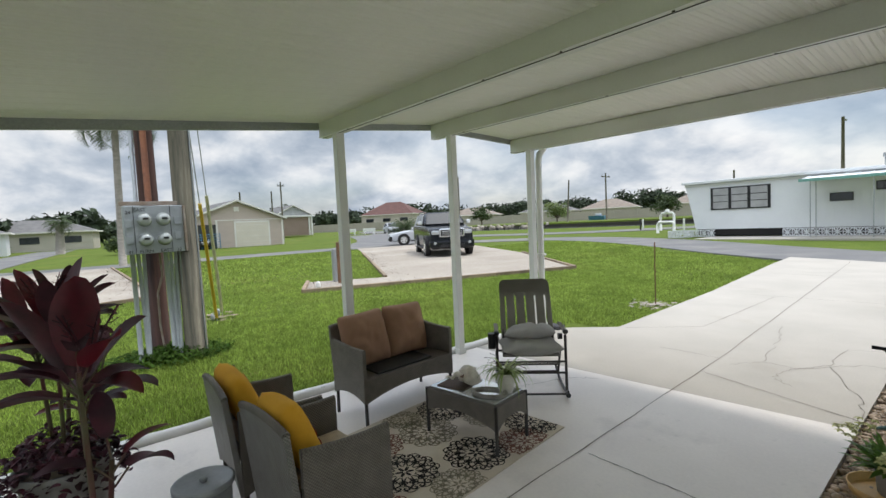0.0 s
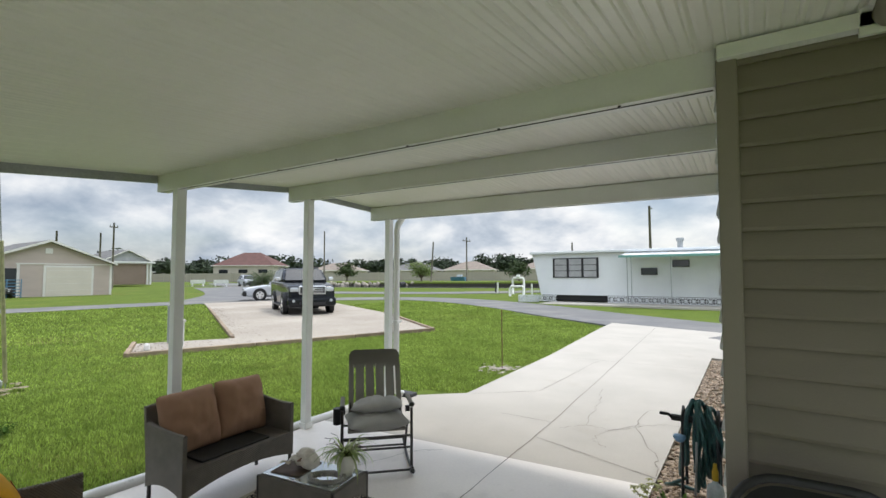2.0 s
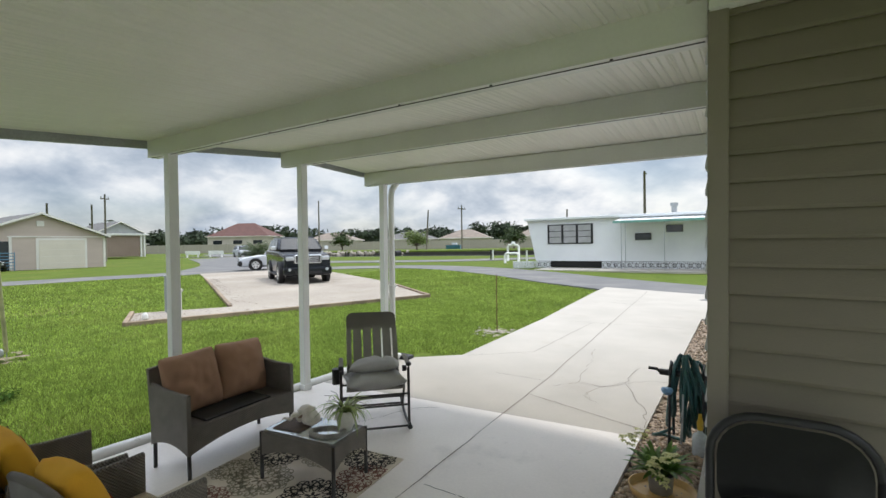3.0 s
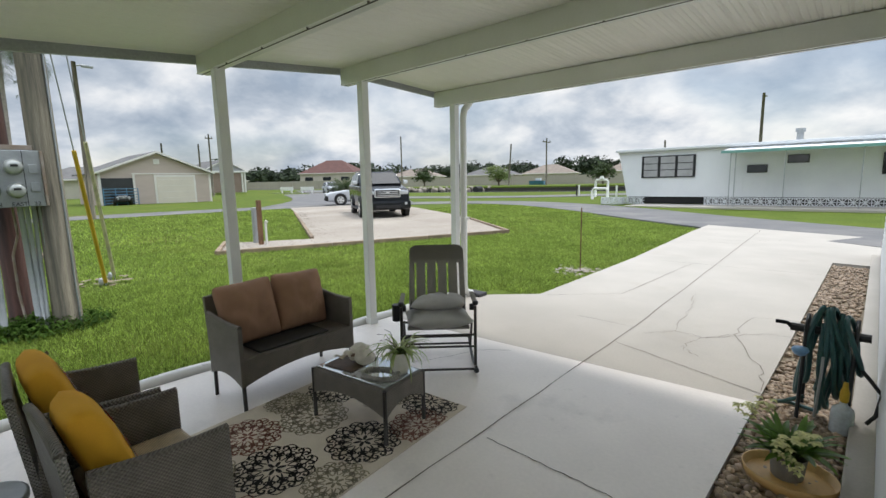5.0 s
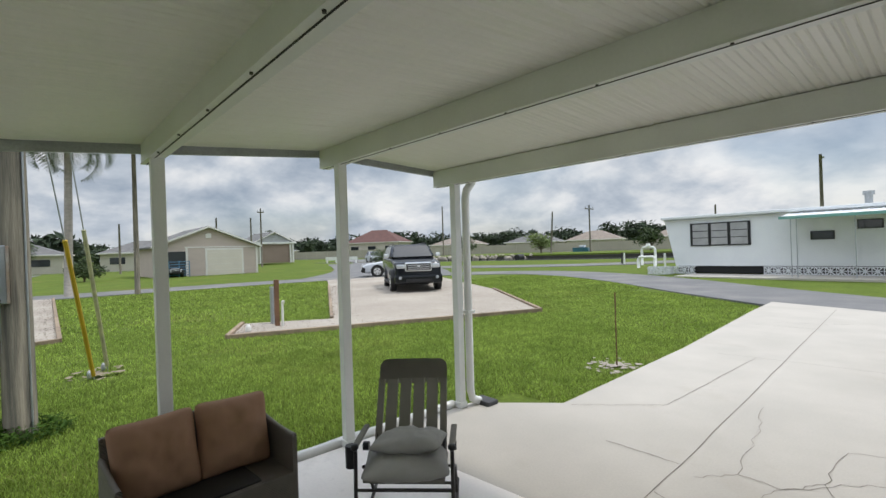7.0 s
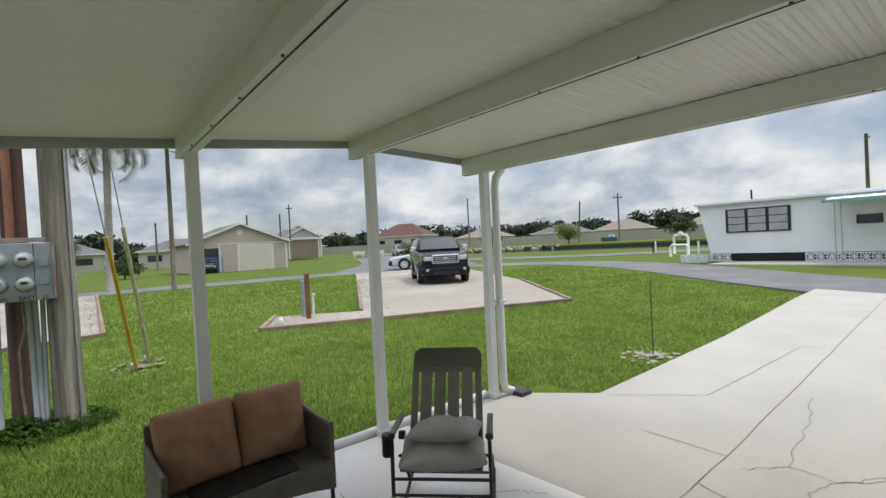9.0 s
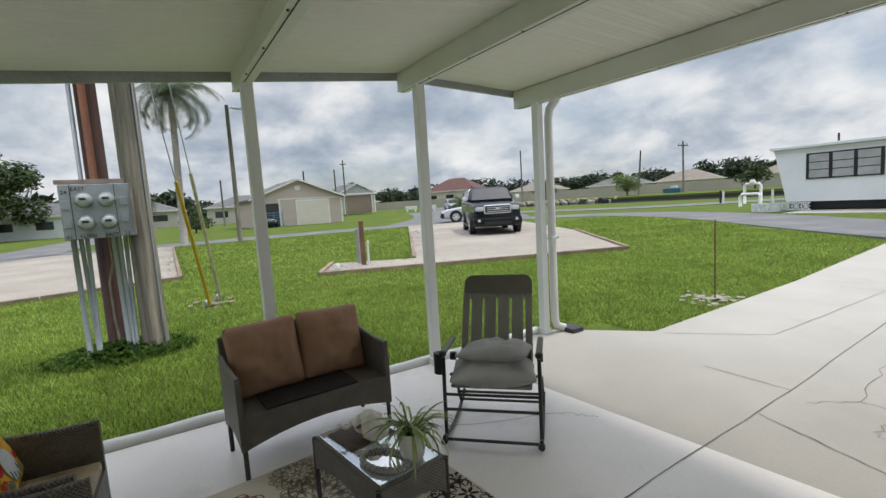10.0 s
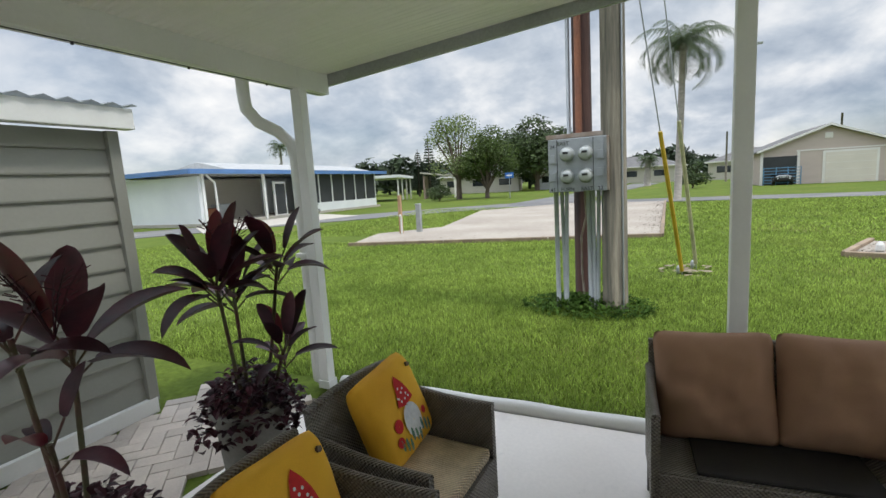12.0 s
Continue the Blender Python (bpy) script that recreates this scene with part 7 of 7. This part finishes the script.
# white pipe stands by the canal
for x, y, w, h in ((-11.8, 33, 1.0, 1.35), (-10.2, 29, 1.1, 0.75)):
    e = thing("pipe_stand", pose(x, y, 0), "white bent water pipe standing on the grass", "pipe", "pipe stands")
    part("pipe", tube(B(), [(-w / 2, 0, 0), (-w / 2, 0, h - 0.15), (-w / 2 + 0.1, 0, h), (w / 2 - 0.1, 0, h), (w / 2, 0, h - 0.15), (w / 2, 0, 0)], 0.09, 10), "white", e, smooth=True)
    if h > 1:
        part("valve", lathe(B(), [(0.14, 0), (0.2, 0.1), (0.12, 0.3)], 12, 0, 0, h), "white", e)
for x, y in ((-14.2, 34), (-9.4, 30), (-14.9, 35)):
    solid("marker_post", tube(B(), [(0, 0, 0), (0, 0, 0.95)], 0.07, 8), "white" if y != 35 else "dark", "short post by the canal road", "post", "marker posts", m=pose(x, y, 0))
for x, y in ((-70, 38.5), (-66, 40)):
    e = thing("road_barrier", pose(x, y, 0, 0, 0, 30), "white board barrier at the end of the road", "barrier", "barriers")
    part("board", box(B(), 0, 0, 0.75, 2.4, 0.12, 0.6, 0.02), "white", e)
    for s in (-1, 1):
        part("leg", box(B(), s * 0.9, 0, 0.25, 0.15, 0.3, 0.5, 0.0), "white", e)

# ---- blue-trimmed home ----
e = thing("mobile_home", pose(0, 0, 0), "white mobile home with blue roof trim, carport and screened porch", "mobile home")
part("wall", box(B(), -14.0, -25.6, 1.3, 0.25, 6.4, 2.5, 0.0), "trailer", e, "white end wall of the carport")
part("wall", box(B(), -22.5, -28.0, 1.3, 17.0, 3.0, 2.6, 0.0), "trailer", e)
part("carport_recess", box(B(), -17.9, -26.3, 1.25, 7.6, 0.3, 2.5, 0.0), "stucco", e, "shaded house wall in the carport")
part("door", box(B(), -19.7, -22.62, 1.15, 1.0, 0.1, 2.1, 0.0), "white", e, "white screen door")
part("door_screen", box(B(), -19.7, -22.55, 1.15, 0.78, 0.06, 1.85, 0.0), "screen", e)
part("porch_floor", box(B(), -22.4, -25.5, 0.05, 17.2, 6.2, 0.2, 0.0), "drive", e)
part("roof", box(B(), -22.4, -26.0, 2.78, 18.4, 8.0, 0.14, 0.0), "trailer", e)
part("roof_ridge", slabx(B(), [(-29.5, 2.85), (-22.6, 2.85), (-25.6, 3.5)], -31.0, -16.5), "fascia", e, "low grey gable roof")
part("fascia", box(B(), -22.4, -21.98, 2.76, 18.5, 0.08, 0.24, 0.0), "bluetrim", e, "bright blue fascia")
part("fascia", box(B(), -13.16, -26.0, 2.76, 0.08, 8.0, 0.24, 0.0), "bluetrim", e)
for x in (-14.1, -18.2, -21.7):
    part("post", box(B(), x, -22.35, 1.35, 0.14, 0.14, 2.6, 0.0), "white", e)
part("downspout", tube(B(), [(-14.3, -22.3, 2.6), (-14.8, -22.3, 2.2), (-14.9, -22.4, 0.2)], 0.06, 8), "white", e)
part("knee_wall", box(B(), -26.2, -22.5, 0.42, 8.6, 0.15, 0.6, 0.0), "trailer", e)
for k in range(6):
    x = -22.6 - 1.43 * k
    part("screen_panel", box(B(), x, -22.52, 1.68, 1.36, 0.05, 1.95, 0.0), "screen", e)
    part("mullion", box(B(), x - 0.715, -22.48, 1.68, 0.07, 0.1, 2.0, 0.0), "white", e)
part("screen_panel", box(B(), -30.5, -24.5, 1.5, 0.05, 4.0, 2.3, 0.0), "screen", e)
for x, y, mname, s in ((-16.0, -24.4, "rust", 0.7), (-17.2, -24.8, "galv", 0.9), (-15.2, -24.0, "blue", 0.45)):
    solid("stored_box", box(B(), 0, 0, s / 2, s, s * 0.8, s, 0.05), mname, "stored box in the shaded carport", "box", "stored things", m=pose(x, y, 0.15))
tagged(obj("driveway_home", prism(B(), [(-22, -21.8), (-13, -21.8), (-10.5, -18.2), (-19, -16.5)], -0.1, 0.035), "drive"), "pale concrete drive of the blue-trimmed home", "driveway", kind="structure")
# white carport, low cottages and signs beyond
e = thing("far_carport", pose(-46, -31, 0, 0, 0, 20), "white flat-roofed carport home beyond the screened porch", "carport")
part("roof", box(B(), 0, 0, 2.7, 11, 6, 0.3, 0.0), "trailer", e)
part("wall", box(B(), 0, -2.5, 1.3, 10, 0.3, 2.6, 0.0), "blind", e)
for x in (-5, -1.5, 2, 5):
    part("post", box(B(), x, 2.6, 1.3, 0.15, 0.15, 2.6, 0.0), "white", e)
e = thing("porch_shelter", pose(-48, -24.5, 0, 0, 0, 20), "cream porch shelter with posts and a rail", "shelter")
part("roof", slabx(B(), [(-2.0, 2.9), (2.0, 2.4), (2.0, 2.55), (-2.0, 3.05)], -2.2, 2.2), "stucco", e)
part("wall", box(B(), 0, -1.6, 1.3, 4, 0.2, 2.6, 0.0), "pinkwall", e)
for x in (-2, 2):
    part("post", box(B(), x, 1.9, 1.2, 0.15, 0.15, 2.4, 0.0), "gartrim", e)
part("rail", box(B(), 0, 1.9, 0.6, 4, 0.08, 0.9, 0.0), "gartrim", e)
e = thing("street_sign", pose(-37.5, -13.0, 0), "blue street sign on a thin post", "sign")
part("post", tube(B(), [(0, 0, 0), (0, 0, 2.2)], 0.035, 6), "galv", e)
part("plate", box(B(), 0, 0, 2.0, 0.06, 0.75, 0.5, 0.0), "signblue", e)
part("bar", box(B(), 0.034, 0, 2.0, 0.006, 0.5, 0.12, 0.0), "white", e)

# dry leaves and chips along the pad edges
random.seed(77)
bm = B()
for poly, sides in ((PAD_R, (0, 5, 6, 7)), (PAD_L, (0, 1))):
    for k in sides:
        p, q = Vector(poly[k]), Vector(poly[(k + 1) % len(poly)])
        n = int((q - p).length * 26)
        inward = Vector((-(q - p).y, (q - p).x)).normalized()
        for i in range(n):
            c = p.lerp(q, random.random()) + inward * abs(random.gauss(0.05, 0.35))
            a, r = random.uniform(0, 6.28), random.uniform(0.012, 0.045)
            d = Vector((math.cos(a), math.sin(a), 0)) * r
            s = Vector((-d.y, d.x, 0)) * 0.5
            c3 = Vector((c.x, c.y, 0.034))
            bm.faces.new([bm.verts.new(v) for v in (c3 - d, c3 + s + Vector((0, 0, 0.006)), c3 + d, c3 - s + Vector((0, 0, 0.006)))])
tagged(obj("leaf_litter", bm, "bark"), "dry brown leaf litter along the pad edges", "leaf litter", kind="stuff")

settle(standing)

# ---- pavers, pebbles and grass last ----
random.seed(5)
tagged(obj("pavement_bed", prism(B(), [(0.15, -5.0), (4.2, -5.0), (4.2, -3.87), (0.15, -3.87)], -0.2, -0.03), "joint"), "sand bed under the pavers", "pavement", kind="structure")
bm = box(B(), 0, 0, 0, 0.196, 0.096, 0.05, 0.004)
pv = bpy.data.meshes.new("paver")
bm.to_mesh(pv); bm.free(); pv.materials.append(M["paver"])
pav = thing("pavement", pose(0, 0, 0), "grey-tan concrete pavers laid in herringbone", "pavement", kind="structure")
count = 0
R45 = Matrix.Rotation(radians(45), 2)
for i in range(-30, 60):
    for j in range(-30, 60):
        for k, (ox, oy, rz) in enumerate(((0.1, 0.05, 0), (0.05, 0.2, 90))):
            # each pair of bricks steps along the diagonal
            bx, by = 0.1 * i + ox, 0.1 * i + oy
            px, py = bx + 0.2 * j, by - 0.2 * j
            q = R45 @ Vector((px - 1.0, py - 1.0)) + Vector((1.5, -4.5))
            if 0.25 < q.x < 3.4 and -4.9 < q.y < -3.92 and count < 330:
                o = new("paver", pv)
                o.parent = pav
                o.matrix_local = pose(q.x, q.y, -0.022 + random.uniform(-0.002, 0.002), random.uniform(-0.6, 0.6), random.uniform(-0.6, 0.6), 45 + rz)
                count += 1
pebs = []
for k in range(6):
    bm = B()
    bmesh.ops.create_icosphere(bm, subdivisions=1, radius=0.024)
    sx, sy, sz = random.uniform(0.8, 1.5), random.uniform(0.7, 1.1), random.uniform(0.5, 0.8)
    for v in bm.verts:
        v.co = Vector((v.co.x * sx, v.co.y * sy, v.co.z * sz)) * random.uniform(0.9, 1.1)
    me = bpy.data.meshes.new("pebble")
    bm.to_mesh(me); bm.free(); me.materials.append(M["pebble"]); me.shade_smooth()
    pebs.append(me)
bed = thing("pebble_strip", pose(3.54, 0, -0.03), "tan river pebbles spread along the house wall", "pebbles")
for i in range(300):
    o = new("pebble", pebs[i % 6])
    o.parent = bed
    o.location = (random.uniform(-0.205, 0.205), random.uniform(-1.3, 0.55), random.uniform(0.0, 0.02))
    o.rotation_euler = (random.uniform(-0.4, 0.4), random.uniform(-0.4, 0.4), random.uniform(0, 6.28))
rng = np.random.default_rng(9)
tv = [np.array([v.co[:] for v in me.vertices]) for me in pebs]
tf = [[list(p.vertices) for p in me.polygons] for me in pebs]
V, F, off = [], [], 0
for i in range(3600):
    k = i % 6
    a, sc = rng.uniform(0, 6.283), rng.uniform(0.7, 1.2)
    y = rng.uniform(-1.3, 1.2) if i < 2200 else rng.uniform(1.2, 6.8)
    rot = np.array([[math.cos(a), -math.sin(a), 0], [math.sin(a), math.cos(a), 0], [0, 0, 1]])
    V.append(tv[k] @ rot.T * sc + np.array([3.54 + rng.uniform(-0.212, 0.212), y, -0.024 + rng.uniform(0, 0.012)]))
    F += [[j + off for j in f] for f in tf[k]]
    off += len(tv[k])
me = bpy.data.meshes.new("pebble_fill")
me.from_pydata(np.concatenate(V).tolist(), [], F)
me.materials.append(island_vary(M["pebble"].copy(), 0.35))
me.shade_smooth()
tagged(new("pebble_fill", me), "tan river pebbles packed along the house wall", "pebbles", kind="stuff")


def inside(poly, x, y):
    c = np.zeros(len(x), bool)
    for (x0, y0), (x1, y1) in zip(poly, poly[1:] + poly[:1]):
        c ^= ((y0 > y) != (y1 > y)) & (x < (x1 - x0) * (y - y0) / (y1 - y0 + 1e-9) + x0)
    return c


DRIVE_EDGE = [(-0.02, 1.5), (0.705, 2.17), (0.61, 5.57), (0.27, 10.4), (0.2, 12.2)]


def lawn(x0, x1, y0, y1, n, h, w, rng):
    """Blades as single bent triangles pairs in one mesh."""
    pts = np.column_stack([rng.uniform(x0, x1, n), rng.uniform(y0, y1, n)])
    x, y = pts[:, 0], pts[:, 1]
    nx, ny = FAR[0][0] * x + FAR[0][1] * y, FAR[1][0] * x + FAR[1][1] * y
    edge = np.where(ny > 1.45, np.interp(ny, [p[1] for p in DRIVE_EDGE], [p[0] for p in DRIVE_EDGE]) - 0.01, -0.15)
    ok = (nx < edge) & ~inside(PAD_R, x, y) & ~inside(PAD_L, x, y)
    ok &= np.hypot((nx - 0.29) / 0.45, (ny - 4.08) / 0.4) > rng.uniform(0.3, 1.3, n)
    ok &= np.hypot((nx + 4.85) / 0.5, (ny + 1.35) / 0.4) > rng.uniform(0.2, 1.2, n)
    road = np.array(ROAD)
    for p, q in zip(road, road[1:]):
        t = np.clip(((pts - p) @ (q - p)) / ((q - p) @ (q - p)), 0, 1)
        ok &= np.hypot(*(pts - p - t[:, None] * (q - p)).T) > 1.9
    pts = pts[ok]
    n = len(pts)
    gz = np.array([ground_z(px, py) for px, py in pts]) - 0.005
    a, hh, ww = rng.uniform(0, 6.283, n), h * rng.uniform(0.5, 1.3, n), w * rng.uniform(0.6, 1.3, n)
    lean_, la = hh * rng.uniform(0.2, 1.0, n), rng.uniform(0, 6.283, n)
    base = np.column_stack([pts, gz])
    side = np.column_stack([np.cos(a) * ww / 2, np.sin(a) * ww / 2, np.zeros(n)])
    ld = np.column_stack([np.cos(la), np.sin(la), np.zeros(n)])
    mid = base + ld * (lean_ * 0.35)[:, None] + np.column_stack([np.zeros(n), np.zeros(n), hh * 0.62])
    tip = base + ld * lean_[:, None] + np.column_stack([np.zeros(n), np.zeros(n), hh])
    verts = np.stack([base - side, base + side, mid + side * 0.7, mid - side * 0.7, tip], 1).reshape(-1, 3)
    idx = np.arange(n)[:, None] * 5
    quads = (idx + np.array([[0, 1, 2, 3]])).tolist()
    tris = (idx + np.array([[3, 2, 4]])).tolist()
    return verts, quads, tris


rng = np.random.default_rng(4)
V, F, off = [], [], 0
for args in ((-4.2, 0, -6.5, 2.2, 150000, 0.052, 0.0075), (-4.2, 1.0, 2.2, 7.0, 75000, 0.050, 0.008), (-9.5, -4.2, -8, 8, 110000, 0.05, 0.010),
             (-23, -9.5, -14, 14, 100000, 0.06, 0.024), (-4.2, 1.0, 7, 14, 40000, 0.05, 0.012), (-14, -4.2, 8, 21, 60000, 0.06, 0.02), (-8, 0, -16, -6.5, 40000, 0.05, 0.012)):
    v, q, t = lawn(*args, rng)
    V.append(v)
    F += (np.array(q) + off).tolist() + (np.array(t) + off).tolist()
    off += len(v)
me = bpy.data.meshes.new("grass")
me.from_pydata(np.concatenate(V).tolist(), [], F)
me.materials.append(M["blade"])
grass = tagged(new("grass", me), "short bright green lawn blades", "grass", kind="stuff")
grass.matrix_basis = FAR
